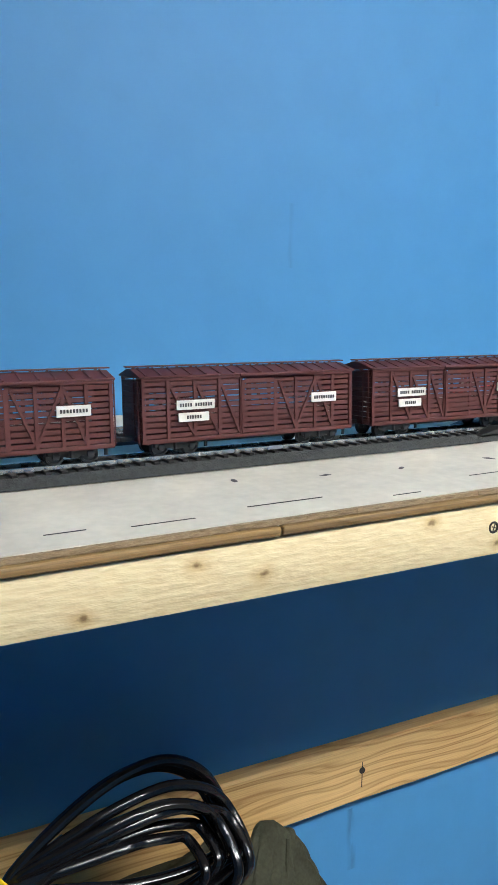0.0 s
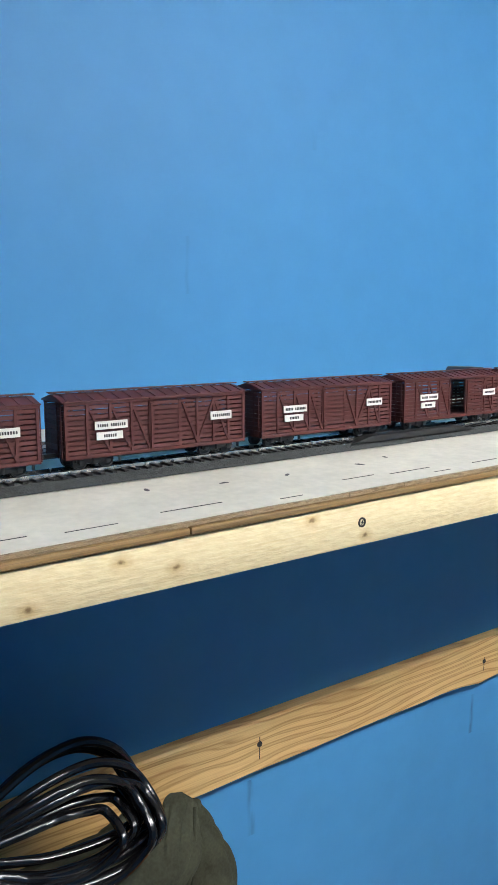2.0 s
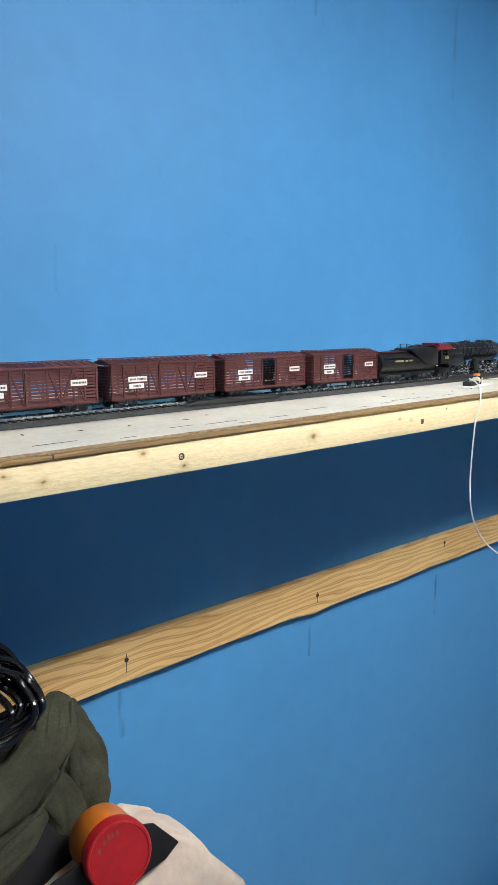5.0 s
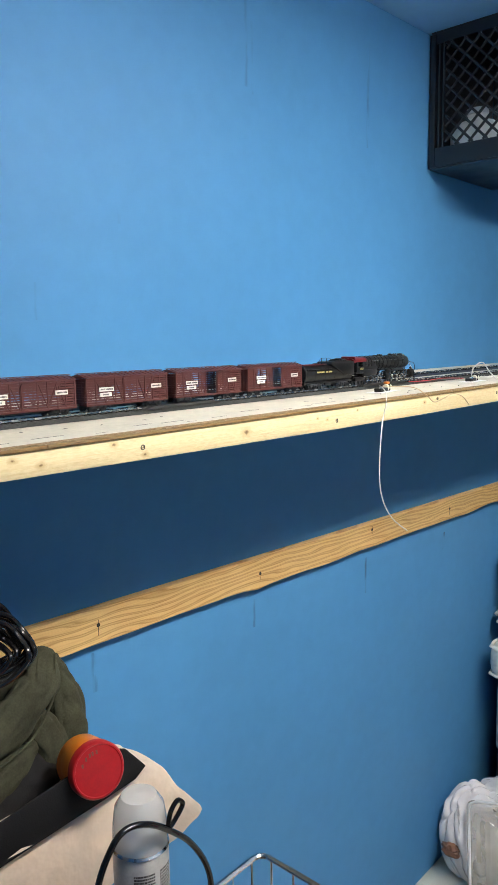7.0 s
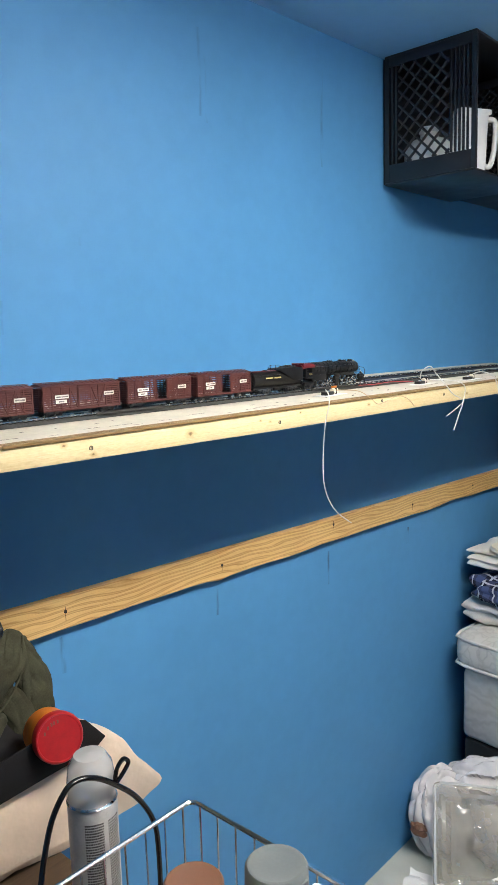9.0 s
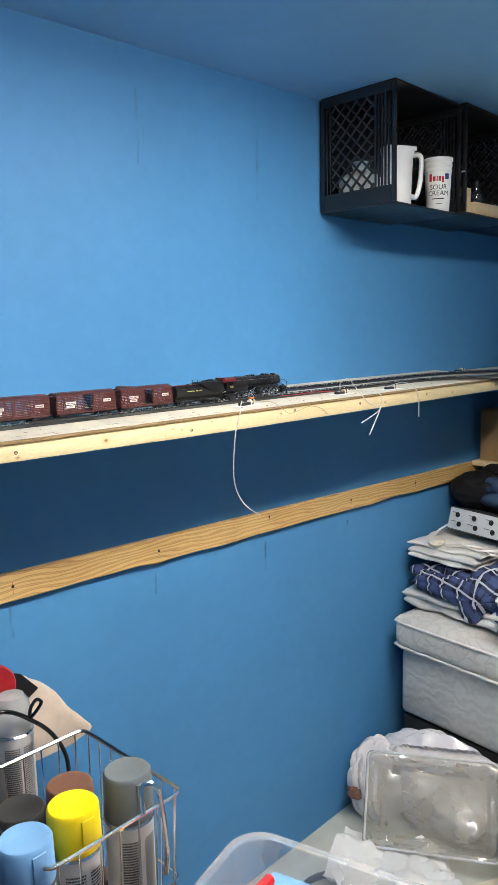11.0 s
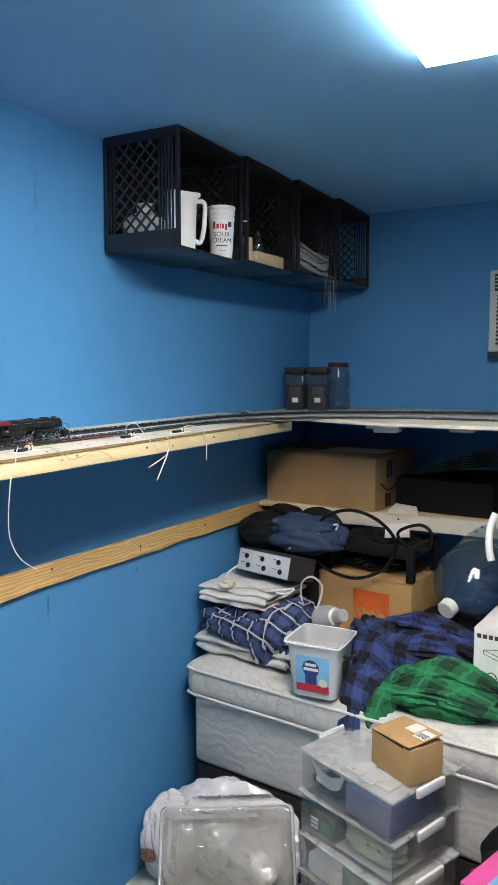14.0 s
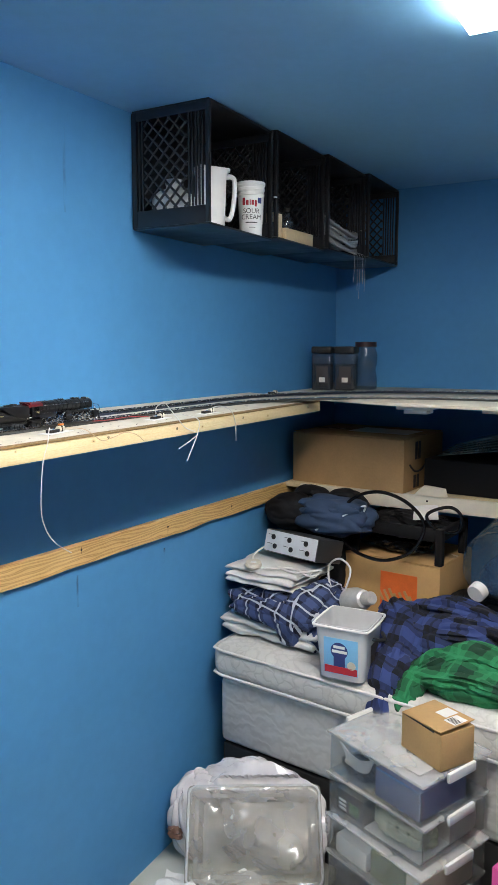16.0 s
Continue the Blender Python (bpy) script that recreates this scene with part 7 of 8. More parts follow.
# dark heap and pink box beside the stack
dh = thing("dark_bag", "black cloth bag with red trim beside the bed", "bag", Matrix.Translation((1.74, -0.60, FLOOR_Z)))
part("cloth", crumple(nb(), (0, 0, 0.27), (0.13, 0.16, 0.27), 61, 0.14, 2.0, 0.06, 5, 0.0, 0.85), M_BLKFAB, dh)
part("trim", crumple(nb(), (-0.11, 0.105, 0.40), (0.03, 0.045, 0.05), 62, 0.25, 2.0, 0.1, 4), M_RED, dh, "red cloth trim")
pk = thing("pink_box", "pink box with a pale blue lid picture", "box", Matrix.Translation((1.52, -0.60, FLOOR_Z)) @ Matrix.Rotation(radians(-20), 4, "Z"))
part("body", box(nb(), -0.09, 0.09, -0.12, 0.12, 0, 0.50, 0.004), M_PINK, pk)
part("picture", box(nb(), -0.065, 0.07, -0.1, 0.07, 0.5005, 0.502), M_BLUELBL, pk)

# ---- bag, tray and papers on the floor ----
TL, TR, BL = Vector((1.695, 0.527, 0.182)), Vector((1.869, 0.149, 0.208)), Vector((1.57, 0.456, -0.007))
ux, uy = (TR - TL).normalized(), (BL - TL)
uy = (uy - ux * uy.dot(ux)).normalized()
uz = ux.cross(uy)
tm = Matrix((ux, uy, uz)).transposed().to_4x4()
tm.translation = TL
ty = thing("clear_tray", "clear plastic lid tray leaning on the bag, catching the light", "tray", tm)
LW, LH, LD = (TR - TL).length, 0.275, 0.05
M_TRAY = milky("glossy_clear_tray", (0.66, 0.64, 0.58), 0.34, 0.03, (7, 1.0, 0.09))

bg = thing("plastic_bag", "crumpled white plastic shopping bag, stuffed", "bag", None)
press = uz * (1 if uz.dot(Vector((0.17, 0.78, -1.3))) > 0 else -1)


def behind_tray(bm, gap):
    """Presses a lump flat where the tray leans on it."""
    for v in bm.verts:
        q = v.co - TL
        a, b_, d = q.dot(ux), q.dot(uy), q.dot(press)
        if -0.03 < a < LW + 0.02 and b_ > -0.035 and d < LD + gap:
            v.co += press * (LD + gap - d)
        elif b_ <= -0.035 and d < 0.03:
            v.co += press * (0.03 - d)
        v.co.z = max(v.co.z, FLOOR_Z + 0.001)
        v.co.y = min(v.co.y, 0.64)
    return bm


bm = nb()
crumple(bm, (1.845, 0.34, FLOOR_Z + 0.155), (0.10, 0.25, 0.185), 71, 0.10, 1.2, 0.03, 6, None, folds=0.075, way=(0.3, 1, 0.4), count=10)
part("film", behind_tray(bm, 0.004), M_BAG, bg)
part("gathered_end", behind_tray(crumple(nb(), (1.785, 0.545, FLOOR_Z + 0.12), (0.11, 0.10, 0.15), 74, 0.10, 1.1, 0.01, 6, None, folds=0.15, way=(0.6, 1, -0.5), count=8), 0.004), M_BAG, bg)
part("contents", behind_tray(crumple(nb(), (1.86, 0.35, FLOOR_Z + 0.13), (0.06, 0.19, 0.12), 72, 0.2, 3, 0.1, 4), 0.03), M_PAPER, bg)
part("dark_fold", crumple(nb(), (1.665, 0.565, FLOOR_Z + 0.12), (0.02, 0.03, 0.02), 73, 0.4, 2, 0.1, 3), M_CAPBRN, bg)


def ring_loft(bm, levels, n=6):
    """Rounded rectangles (x0, x1, y0, y1, r, z) joined in order."""
    b = bmesh.new()
    rings = []
    for x0, x1, y0, y1, r, z in levels:
        ring = []
        for cx, cy, a0 in ((x1 - r, y1 - r, 0), (x0 + r, y1 - r, 90), (x0 + r, y0 + r, 180), (x1 - r, y0 + r, 270)):
            for k in range(n):
                a = radians(a0 + 90 * k / (n - 1))
                ring.append(b.verts.new((cx + r * math.cos(a), cy + r * math.sin(a), z)))
        rings.append(ring)
    m = 4 * n
    for lo, hi in zip(rings, rings[1:]):
        for k in range(m):
            b.faces.new((lo[k], lo[(k + 1) % m], hi[(k + 1) % m], hi[k]))
    b.faces.new(rings[-1])
    return merge(bm, b)


sgn = 1 if uz.dot(Vector((0.17, 0.78, -1.3))) > 0 else -1
bm = ring_loft(nb(), [(-0.006, LW + 0.006, -0.006, LH + 0.006, 0.02, 0.006 * sgn), (-0.006, LW + 0.006, -0.006, LH + 0.006, 0.02, 0.0), (0.008, LW - 0.008, 0.008, LH - 0.008, 0.02, 0.0), (0.018, LW - 0.018, 0.018, LH - 0.018, 0.018, 0.02 * sgn), (0.03, LW - 0.03, 0.03, LH - 0.03, 0.018, 0.022 * sgn), (0.042, LW - 0.042, 0.042, LH - 0.042, 0.012, LD * sgn), (0.05, LW - 0.05, 0.05, LH - 0.05, 0.01, LD * sgn), (0.055, LW - 0.055, 0.055, LH - 0.055, 0.01, (LD - 0.004) * sgn)])
tray_part = part("tray", bm, M_TRAY, ty)
part("rim", tube(nb(), [Vector((x, y, 0.002 * sgn)) for x, y in ((0.0, 0.018), (0.006, 0.004), (0.02, -0.003), (LW - 0.02, -0.003), (LW - 0.006, 0.004), (LW, 0.018), (LW, LH - 0.018), (LW - 0.006, LH - 0.004), (LW - 0.02, LH + 0.003), (0.02, LH + 0.003), (0.006, LH - 0.004), (0.0, LH - 0.018))], 0.0045, 7, True), M_TUBPL, ty)
for k, (x, y, rz, sx, sy, lb) in enumerate(((1.52, 0.42, 20, 0.13, 0.10, "crumpled white paper scrap on the floor"), (1.47, 0.28, -25, 0.16, 0.11, "crumpled white paper scrap on the floor"), (1.58, 0.25, 40, 0.12, 0.09, "folded white paper scrap standing up"))):
    pp = thing("paper_scrap", lb, "paper", Matrix.Translation((x, y, FLOOR_Z + 0.002)) @ Matrix.Rotation(radians(rz), 4, "Z"), "paper scraps on the floor")
    b = bmesh.new()
    bmesh.ops.create_grid(b, x_segments=14, y_segments=12, size=1)
    for v in b.verts:
        x_, y_ = v.co.x, v.co.y
        v.co = Vector((x_ * sx, y_ * sy, 0.035 + 0.05 * noise.noise(Vector((x_ * 1.6 + k * 5, y_ * 1.4, k))) + 0.02 * abs(noise.noise(Vector((x_ * 4, y_ * 4, k + 3.3))))))
    bmesh.ops.solidify(b, geom=b.faces[:], thickness=0.001)
    part("sheet", b, M_PAPER, pp)
kraft = thing("kraft_sheet", "flat tan cardboard sheet on the floor", "cardboard", Matrix.Translation((1.62, -0.02, FLOOR_Z + 0.001)) @ Matrix.Rotation(radians(-30), 4, "Z"))
part("sheet", box(nb(), -0.22, 0.22, -0.16, 0.16, 0, 0.006, 0.001), M_CREAM, kraft)
cc = tagged(part("floor_cable", tube(nb(), smooth_path([(1.25, 0.42, FLOOR_Z + 0.012), (1.32, 0.5, FLOOR_Z + 0.014), (1.42, 0.47, FLOOR_Z + 0.012), (1.46, 0.36, FLOOR_Z + 0.012), (1.36, 0.33, FLOOR_Z + 0.012)], 6), 0.01, 8), M_CABLE, None), "dark cable lying on the floor", "cable")

# ---- near work tables with the basket, bin and heap ----
TABLE_Z = 0.74
# unseen tables, coloured dark so little light bounces up under the shelf
for x0, x1, y0, y1 in ((-0.75, 0.375, -0.12, 0.62), (-0.75, 0.53, -0.62, -0.125)):
    tbl = thing("work_table", "dark wooden work table, unseen under the clutter", "table", None, "work tables")
    part("top", box(nb(), x0, x1, y0, y1, TABLE_Z - 0.02, TABLE_Z, 0.003), M_DARKWOOD, tbl)
    for x in (x0 + 0.04, x1 - 0.04):
        for y in (y0 + 0.04, y1 - 0.04):
            part("leg", box(nb(), x - 0.018, x + 0.018, y - 0.018, y + 0.018, FLOOR_Z, TABLE_Z - 0.0205, 0.003), M_DARKWOOD, tbl)

# wire basket
bk = thing("wire_basket", "chrome wire basket full of spray paint cans", "basket", Matrix.Translation((0.258, 0.024, TABLE_Z)) @ Matrix.Rotation(radians(0), 4, "Z"))
BW, BD, BH = 0.205, 0.235, 0.232


def rect_loop(w, d, z, r=0.012):
    out = []
    for cx, cy, a0 in ((w / 2 - r, d / 2 - r, 0), (-w / 2 + r, d / 2 - r, 90), (-w / 2 + r, -d / 2 + r, 180), (w / 2 - r, -d / 2 + r, 270)):
        for k in range(4):
            a = radians(a0 + 30 * k)
            out.append(Vector((cx + r * math.cos(a), cy + r * math.sin(a), z)))
    return out


for z, r in ((BH, 0.003), (0.003, 0.002), (BH * 0.45, 0.0014)):
    k = 0.94 + 0.06 * z / BH
    part("hoop", tube(nb(), rect_loop(BW * k, BD * k, z), r, 7, True), M_CHROME, bk)
for k in range(7):
    x = -BW / 2 + BW * (k + 0.5) / 7
    for y in (-1, 1):
        part("wire", rod(nb(), (x, y * BD / 2, BH), (x * 0.95, y * BD / 2 * 0.94, 0.003), 0.0012, 6), M_CHROME, bk)
for k in range(8):
    y = -BD / 2 + BD * (k + 0.5) / 8
    for x in (-1, 1):
        part("wire", rod(nb(), (x * BW / 2, y, BH), (x * BW / 2 * 0.94, y * 0.95, 0.003), 0.0012, 6), M_CHROME, bk)
for k in range(5):
    part("floor_wire", rod(nb(), (-BW * 0.46, -0.08 + 0.04 * k, 0.003), (BW * 0.46, -0.08 + 0.04 * k, 0.003), 0.0012, 6), M_CHROME, bk)
part("handle", tube(nb(), smooth_path([(0.035, -BD / 2 - 0.002, BH + 0.002), (0.045, -BD / 2 + 0.01, BH + 0.03), (0.062, -BD / 2 + 0.0, BH + 0.02), (0.068, -BD / 2 - 0.006, BH - 0.06), (0.066, -BD / 2 - 0.004, BH - 0.1)], 6), 0.0035, 8), M_CHROME, bk, "white-tipped wire handle")


def spray_can(x, y, h, cap_material, cap_h, label, clear=False, lean=0.0, r=0.033):
    c = thing("spray_can", label, "spray can", Matrix.Translation((x, y, TABLE_Z + 0.0045)) @ Matrix.Rotation(radians(lean), 4, "Y"), "spray cans")
    part("can", lathe(nb(), [(r - 0.003, 0), (r, 0.002), (r, h - cap_h - 0.012), (r - 0.001, h - cap_h - 0.008), (r - 0.006, h - cap_h)], 30), M_CANBODY, c, "printed metal can")
    part("rim", lathe(nb(), [(r - 0.002, h - cap_h - 0.01), (r + 0.0008, h - cap_h - 0.008), (r - 0.002, h - cap_h - 0.005)], 30, caps=False), M_CHROME, c)
    for a0, w, rows, z0 in ((-0.95, 0.75, 36, 0.03), (0.0, 0.62, 30, 0.05)):
        bm = nb()
        zt = h - cap_h - 0.025
        dz = (zt - z0) / rows
        for q in range(rows):
            a = a0
            while a < a0 + w:
                step = random.uniform(0.03, 0.10)
                e = min(a + step, a0 + w)
                for (u0, u1) in ((a, (a + e) / 2), ((a + e) / 2, e)):
                    vs = [bm.verts.new(((r + 0.0003) * math.sin(u), -(r + 0.0003) * math.cos(u), zz)) for u, zz in ((u0, z0 + q * dz), (u1, z0 + q * dz), (u1, z0 + (q + 0.6) * dz), (u0, z0 + (q + 0.6) * dz))]
                    bm.faces.new(vs)
                a = e + 0.018
        tagged(part("print_block", bm, M_INK, c, "small dark print", smooth=False), kind="stuff")
    if clear:
        part("nozzle", rod(nb(), (0, 0, h - cap_h + 0.001), (0, 0, h - cap_h + 0.03), 0.006, 12), M_WHITEPL, c)
        part("cap", lathe(nb(), [(r, h - cap_h - 0.004), (r - 0.001, h - 0.035), (r - 0.004, h - 0.015), (r - 0.012, h - 0.002), (0.0002, h)], 30, caps=False), M_CLEARCAP, c, "clear domed cap")
    else:
        cap = part("cap", lathe(nb(), [(r + 0.0005, h - cap_h - 0.003), (r + 0.001, h - cap_h), (r - 0.0005, h - 0.003), (r - 0.003, h), (r - 0.006, h + 0.0002), (r - 0.008, h - 0.0012), (0.0002, h - 0.0015)], 36), cap_material, c, "plastic cap")
        part("cap_notch", box(nb(), -0.009, 0.009, -r - 0.0014, -r + 0.004, h - cap_h + 0.012, h - 0.006, 0.001), cap_material, cap)
    return c


spray_can(0.222, -0.046, 0.257, M_CAPYEL, 0.05, "spray can with a bright yellow cap in the basket")
spray_can(0.153, -0.050, 0.250, M_CAPBLUE, 0.05, "spray can with a sky blue cap in the basket")
spray_can(0.318, -0.030, 0.252, M_CAPGRY, 0.06, "spray can with a dusty grey cap in the basket")
spray_can(0.278, 0.052, 0.215, M_CAPBRN, 0.05, "spray can with a brown cap in the basket")
spray_can(0.186, 0.022, 0.238, M_CAPBLK, 0.05, "spray can with a charcoal cap in the basket")
spray_can(0.108, 0.008, 0.258, M_CAPBLK, 0.055, "spray can with a black cap beside the basket")
spray_can(0.326, 0.300, 0.246, None, 0.056, "spray can with a clear domed cap on the table", True)
bb = thing("blue_holder", "small blue plastic holder on the table", "holder", Matrix.Translation((0.19, 0.20, TABLE_Z)))
part("body", box(nb(), -0.035, 0.035, -0.025, 0.025, 0, 0.16, 0.004), M_BLUEPL, bb)

# bin with red pliers
M_BINPL = milky("clear_bin_plastic", (0.82, 0.84, 0.85), 0.26, 0.15)
bn = thing("open_bin", "hazy clear plastic bin holding tools and papers", "bin", Matrix.Translation((0.380, -0.330, TABLE_Z)) @ Matrix.Rotation(radians(105), 4, "Z"))
bm = ring_loft(nb(), [(-0.2, 0.2, -0.15, 0.15, 0.05, 0.118), (-0.2, 0.2, -0.15, 0.15, 0.05, 0.125), (-0.187, 0.187, -0.137, 0.137, 0.045, 0.125), (-0.185, 0.185, -0.135, 0.135, 0.045, 0.115), (-0.17, 0.17, -0.12, 0.12, 0.04, 0.002)])
part("body", bm, M_BINPL, bn)
part("papers", crumple(nb(), (0.04, 0.02, 0.06), (0.12, 0.10, 0.05), 81, 0.25, 2.5, 0.1, 4, 0.004), M_BEIGE, bn, "crumpled tan paper scraps")
part("blue_pack", box(nb(), 0.04, 0.13, -0.105, -0.08, 0.005, 0.108, 0.004), M_CAPBLUE, bn, "light blue packet")
for sx in (-1, 1):
    part("plier_handle", tube(nb(), smooth_path([(0.09, 0.03, 0.125), (0.10 + 0.02 * sx, -0.02, 0.122), (0.09 + 0.03 * sx, -0.075, 0.118)], 5), 0.008, 8), M_RED, bn, "red plier handle")
part("plier_jaw", rod(nb(), (0.09, 0.03, 0.125), (0.08, 0.075, 0.135), 0.009, 10, 0.005), M_TIE, bn)

# heap: beige bag, black bag, canister, hooded sweater, coiled cable
BACK = Matrix.Translation((-0.176, -0.38, 1.517)) @ Matrix.Scale(1.1, 4) @ Matrix.Translation((0.176, 0.38, -1.517))
be = thing("beige_bag", "crumpled beige paper bag on the table", "paper bag", BACK @ Matrix.Translation((0.39, 0.425, TABLE_Z)))
bm = nb()
bm = prism(bm, [(-0.28, 0.073), (0.08, 0.073), (0.125, 0.075), (0.14, 0.082), (0.09, 0.14), (0.055, 0.19), (0.02, 0.215), (-0.01, 0.212), (-0.10, 0.205), (-0.28, 0.20)], "y", -0.04, 0.03, 0.008)
bmesh.ops.subdivide_edges(bm, edges=bm.edges[:], cuts=4, use_grid_fill=True)
for v in bm.verts:
    q = v.co * 14
    v.co += Vector((noise.noise(q), 1.5 * noise.noise(q + Vector((5, 5, 5))), noise.noise(q + Vector((0, 9, 0))))) * 0.006
    v.co.y += 0.016 * (min(1.0, 3 * abs(noise.noise(Vector((v.co.x * 5 + v.co.z * 9, v.co.z * 4, 2.2))))) ** 0.6 - 0.7)
part("paper", bm, M_BEIGE, be, "crumpled front panel")
part("gusset", prism(nb(), [(-0.28, 0.08), (0.07, 0.08), (0.10, 0.12), (0.04, 0.20), (0.0, 0.225), (-0.05, 0.215), (-0.28, 0.21)], "y", 0.034, 0.044, 0.003), M_BEIGE, be, "back panel of the bag")
bl = thing("black_pouch", "black nylon pouch against the paper bag", "pouch", BACK @ Matrix.Translation((0.30, 0.47, TABLE_Z)))
part("cloth", crumple(nb(), (-0.055, 0.01, 0.15), (0.125, 0.05, 0.11), 91, 0.10, 1.4, 0.02, 5, 0.073, folds=0.08, way=(0.3, 0.2, 1), count=6), M_BLKFAB, bl)
part("flap", prism(nb(), [(-0.15, 0.235), (-0.05, 0.25), (0.05, 0.262), (0.074, 0.252), (0.106, 0.214), (0.088, 0.203), (0.04, 0.199), (-0.012, 0.196), (-0.15, 0.186)], "y", -0.0905, -0.0870, 0.0012), M_BLKFAB, bl)
cn = thing("canister", "orange canister with a dusty red lid, tipped on its side", "canister", Matrix.Translation((0.367, 0.438, 0.944)) @ look((0, 0, 0), (0.22, 0.95, -0.25)) @ Matrix.Scale(0.83, 4))
part("body", lathe(nb(), [(0.040, -0.075), (0.0435, -0.07), (0.0435, -0.016), (0.041, -0.0145)], 36), M_ORPL, cn, "orange body")
part("lid", lathe(nb(), [(0.043, -0.014), (0.0455, -0.012), (0.0455, 0.002), (0.043, 0.006), (0.0405, 0.0065), (0.0395, 0.005), (0.0002, 0.0048)], 40), M_LIDRED, cn, "dusty red lid")
for k, a in enumerate((88, 102, 112, 128, 150)):
    part("lid_mark", box(nb(), 0.029 * math.cos(radians(a)) - 0.0016, 0.029 * math.cos(radians(a)) + 0.0016, 0.029 * math.sin(radians(a)) - 0.003, 0.029 * math.sin(radians(a)) + 0.003, 0.005, 0.0054), M_CAPBRN, cn)
HEAP = Matrix.Translation((-0.02, -0.125, 1.50)) @ Matrix.Scale(1.17, 4) @ Matrix.Translation((0.02, 0.125, -1.50))
hs = thing("hooded_sweater", "olive fleece sweater draped in a heap", "sweater", HEAP)
part("body", crumple(nb(), (0.225, 0.500, 0.955), (0.110, 0.030, 0.125), 101, 0.10, 1.0, 0.0, 5, 0.853, folds=0.08, way=(1, 0.2, -0.7), count=6), M_OLIVE, hs)
part("back", roll(nb(), [(0.315, 0.498, 1.085), (0.28, 0.497, 1.080), (0.22, 0.497, 1.070), (0.13, 0.497, 1.06)], [0.020, 0.032, 0.038, 0.040], 2, 0.6, 0.16, 48), M_OLIVE, hs)
part("shoulder", roll(nb(), [(0.300, 0.488, 1.118), (0.268, 0.484, 1.102), (0.235, 0.480, 1.080), (0.200, 0.480, 1.062), (0.13, 0.485, 1.05)], [0.014, 0.024, 0.030, 0.030, 0.030], 12, 0.6, 0.20, 52), M_OLIVE, hs)
part("hood", roll(nb(), [(0.320, 0.470, 1.126), (0.304, 0.455, 1.104), (0.276, 0.446, 1.087), (0.243, 0.443, 1.069), (0.199, 0.445, 1.056), (0.13, 0.45, 1.045)], [0.018, 0.026, 0.0285, 0.029, 0.029, 0.028], 3, 0.55, 0.16, 60), M_OLIVE, hs, "folded olive hood")
part("sleeve", roll(nb(), [(0.334, 0.482, 1.110), (0.345, 0.478, 1.070), (0.350, 0.474, 1.030), (0.345, 0.470, 0.994), (0.332, 0.466, 0.962), (0.322, 0.462, 0.94)], [0.014, 0.024, 0.029, 0.027, 0.020, 0.012], 4, 0.55, 0.18, 60), M_OLIVE, hs)
part("cuff", roll(nb(), [(0.286, 0.462, 1.072), (0.306, 0.456, 1.035), (0.318, 0.452, 0.998), (0.327, 0.450, 0.965)], [0.014, 0.021, 0.020, 0.012], 5, 0.45, 0.22, 48), M_OLIVE, hs)
part("hem", roll(nb(), [(0.286, 0.450, 1.026), (0.255, 0.440, 1.020), (0.222, 0.437, 1.010), (0.187, 0.436, 1.003), (0.11, 0.44, 0.995)], [0.010, 0.021, 0.024, 0.025, 0.025], 6, 0.5, 0.20, 52), M_OLIVE, hs)
part("hood_seam", tube(nb(), smooth_path([(0.330, 0.462, 1.128), (0.316, 0.444, 1.092), (0.292, 0.434, 1.064), (0.262, 0.428, 1.046), (0.215, 0.428, 1.032)], 7), 0.0016, 7), M_OLIVE, hs)
cl = thing("coiled_cable", "coil of thick black extension cable on the sweater", "cable", Matrix.Translation((0.158, 0.530, 1.130)) @ Matrix.Scale(1.06, 4))
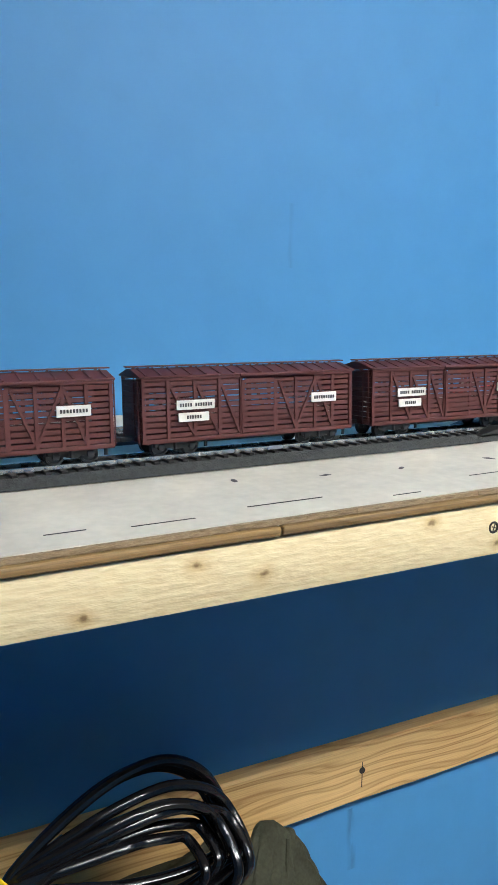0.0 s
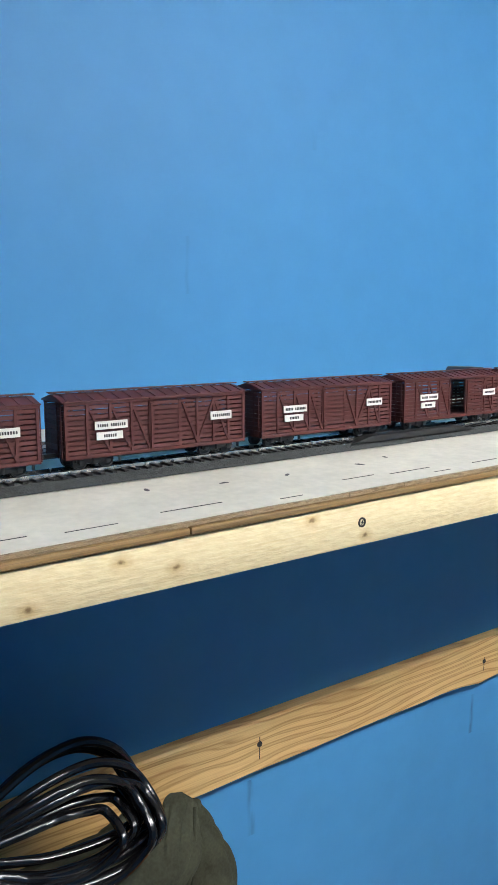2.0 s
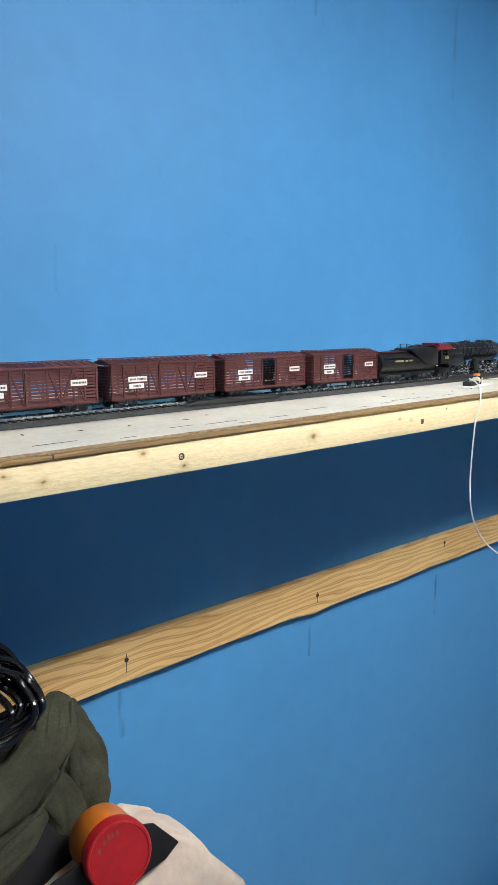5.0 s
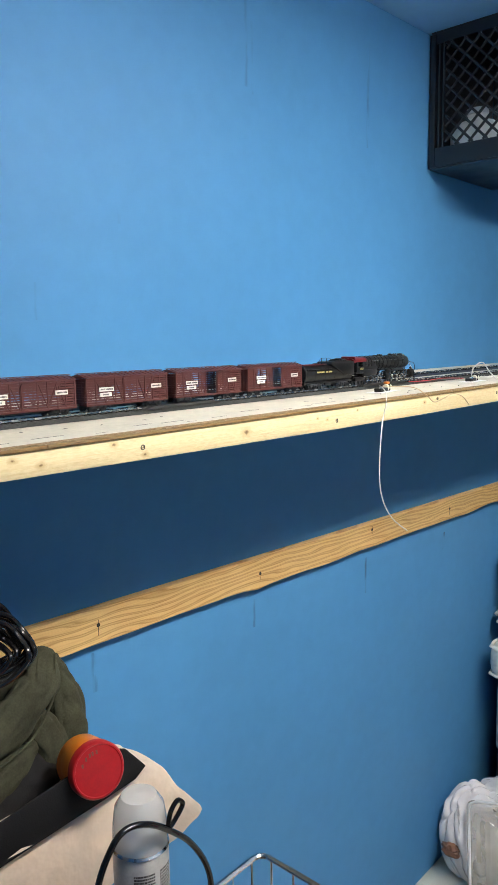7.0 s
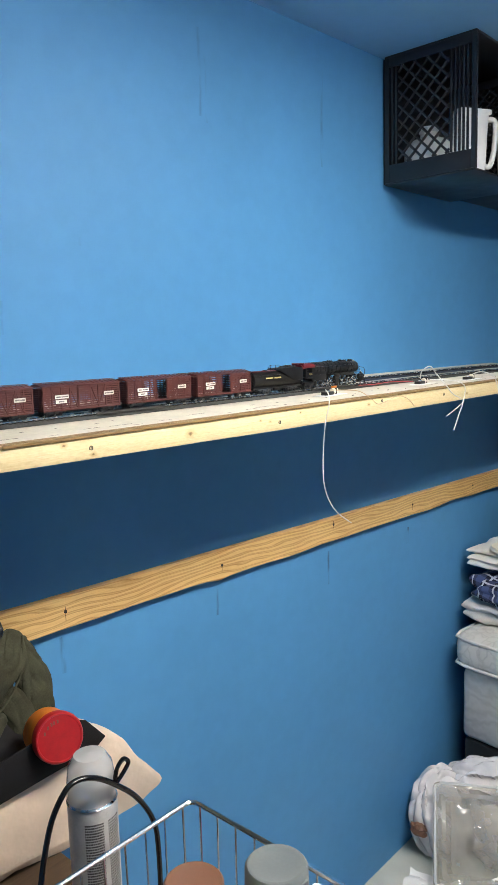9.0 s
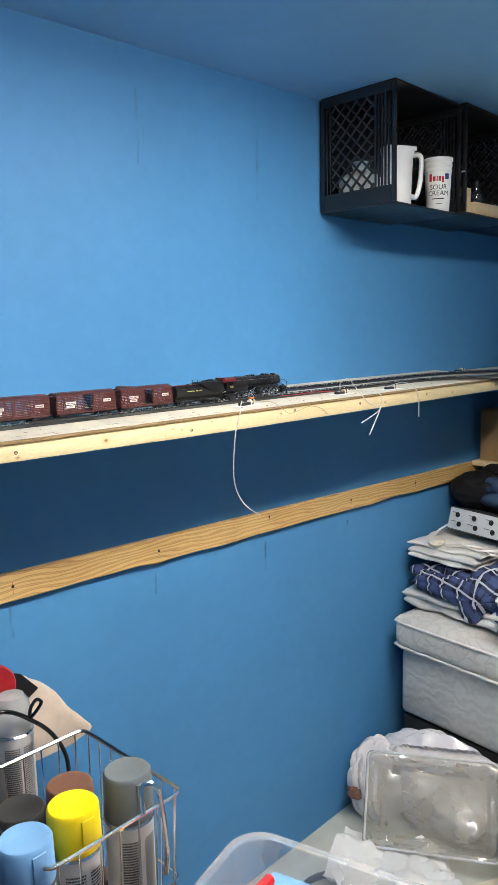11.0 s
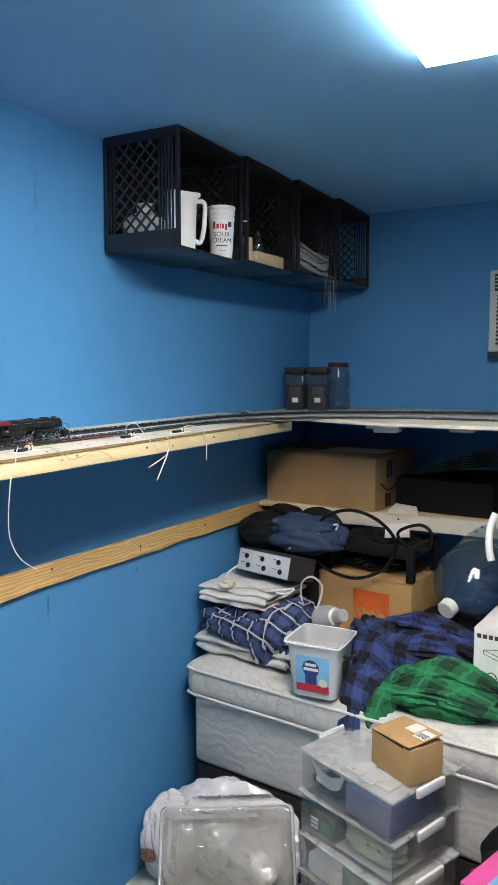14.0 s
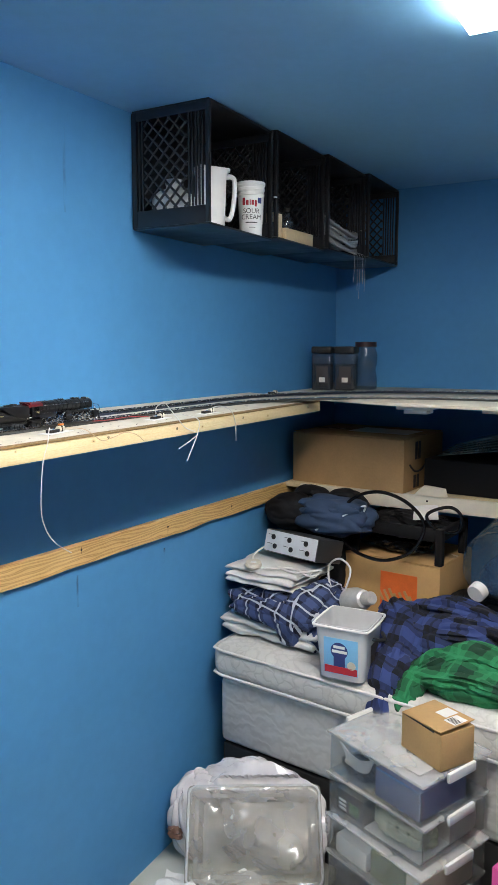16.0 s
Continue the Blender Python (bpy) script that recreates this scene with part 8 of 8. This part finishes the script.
# every turn leaves the tie, runs out along one side, bends round and comes back: length, rise, sag, depth
for length, rise, sag, dy in ((0.155, 0.058, 0.034, 0.004), (0.158, 0.044, 0.030, -0.006), (0.148, 0.050, 0.038, 0.012), (0.156, 0.030, 0.036, -0.012), (0.150, 0.054, 0.022, 0.009), (0.142, 0.024, 0.033, 0.002), (0.136, 0.016, 0.026, -0.004), (0.146, 0.038, 0.040, -0.015), (0.124, 0.012, 0.030, -0.010)):
    pts = []
    for f, g in ((0.0, 0.1), (0.2, 0.52), (0.45, 0.88), (0.68, 1.0), (0.86, 0.78), (0.97, 0.35)):
        pts.append((length * f, dy * min(1, 3 * f) + 0.010 * f, rise * g - 0.012 * f))
    for f, g in ((1.0, -0.2), (0.93, -0.65), (0.76, -0.98), (0.5, -1.0), (0.25, -0.62), (0.06, -0.22)):
        pts.append((length * f, dy * min(1, 3 * f) - 0.012 * f, sag * g - 0.012 * f))
    part("turn", tube(nb(), smooth_path(pts, 5, True), 0.0038, 9, True), M_CABLE, cl)
part("strands", tube(nb(), smooth_path([(0.04, 0.004, 0.012), (0.0, 0.0, -0.004), (-0.03, 0.0, -0.018), (-0.07, 0.0, -0.03)], 5), 0.010, 10), M_CABLE, cl)
tg = thing("cable_tag", "white printed tag on a yellow tie", "tag", Matrix.Translation((0.142, 0.526, 1.128)) @ Matrix.Rotation(radians(-14), 4, "Y"))
part("tag", box(nb(), -0.035, 0.006, -0.001, 0.0, -0.03, 0.03, 0.0004), M_PAPER, tg)
for z in (-0.012, -0.004, 0.004):
    part("print_bar", box(nb(), -0.012, 0.003, -0.0016, -0.0011, z, z + 0.003), M_INK, tg)
part("tie", tube(nb(), smooth_path([(0.008, -0.003, 0.032), (0.014, -0.004, 0.01), (0.022, -0.004, -0.008), (0.026, -0.003, -0.035)], 5), 0.0028, 7), M_CAPYEL, tg, "yellow plastic tie")
lace = tagged(part("drawstring", tube(nb(), smooth_path([(0.19, 0.235, TABLE_Z + 0.004), (0.205, 0.245, 0.86), (0.232, 0.258, 0.940), (0.255, 0.26, 0.978), (0.275, 0.258, 0.991), (0.304, 0.256, 0.982), (0.339, 0.26, 0.953), (0.372, 0.262, 0.918), (0.397, 0.262, 0.872), (0.404, 0.262, 0.820), (0.402, 0.26, TABLE_Z - 0.05)], 6), 0.0037, 9), M_CABLE, None), "black drawstring cord looped round a can", "cord")
bow = tagged(part("cord_bow", tube(nb(), smooth_path([(0.338, 0.262, 0.957), (0.352, 0.262, 0.966), (0.360, 0.262, 0.976), (0.352, 0.263, 0.983), (0.341, 0.263, 0.973)], 6, True), 0.003, 7, True), M_CABLE, None), "small black bow in the cord", "cord")
clip = thing("black_clip", "black plastic clip beside the basket", "clip", Matrix.Translation((0.235, 0.195, TABLE_Z)))
part("body", crumple(nb(), (0, 0, 0.06), (0.022, 0.018, 0.062), 111, 0.2, 2, 0.05, 4, 0.0), M_TIE, clip)
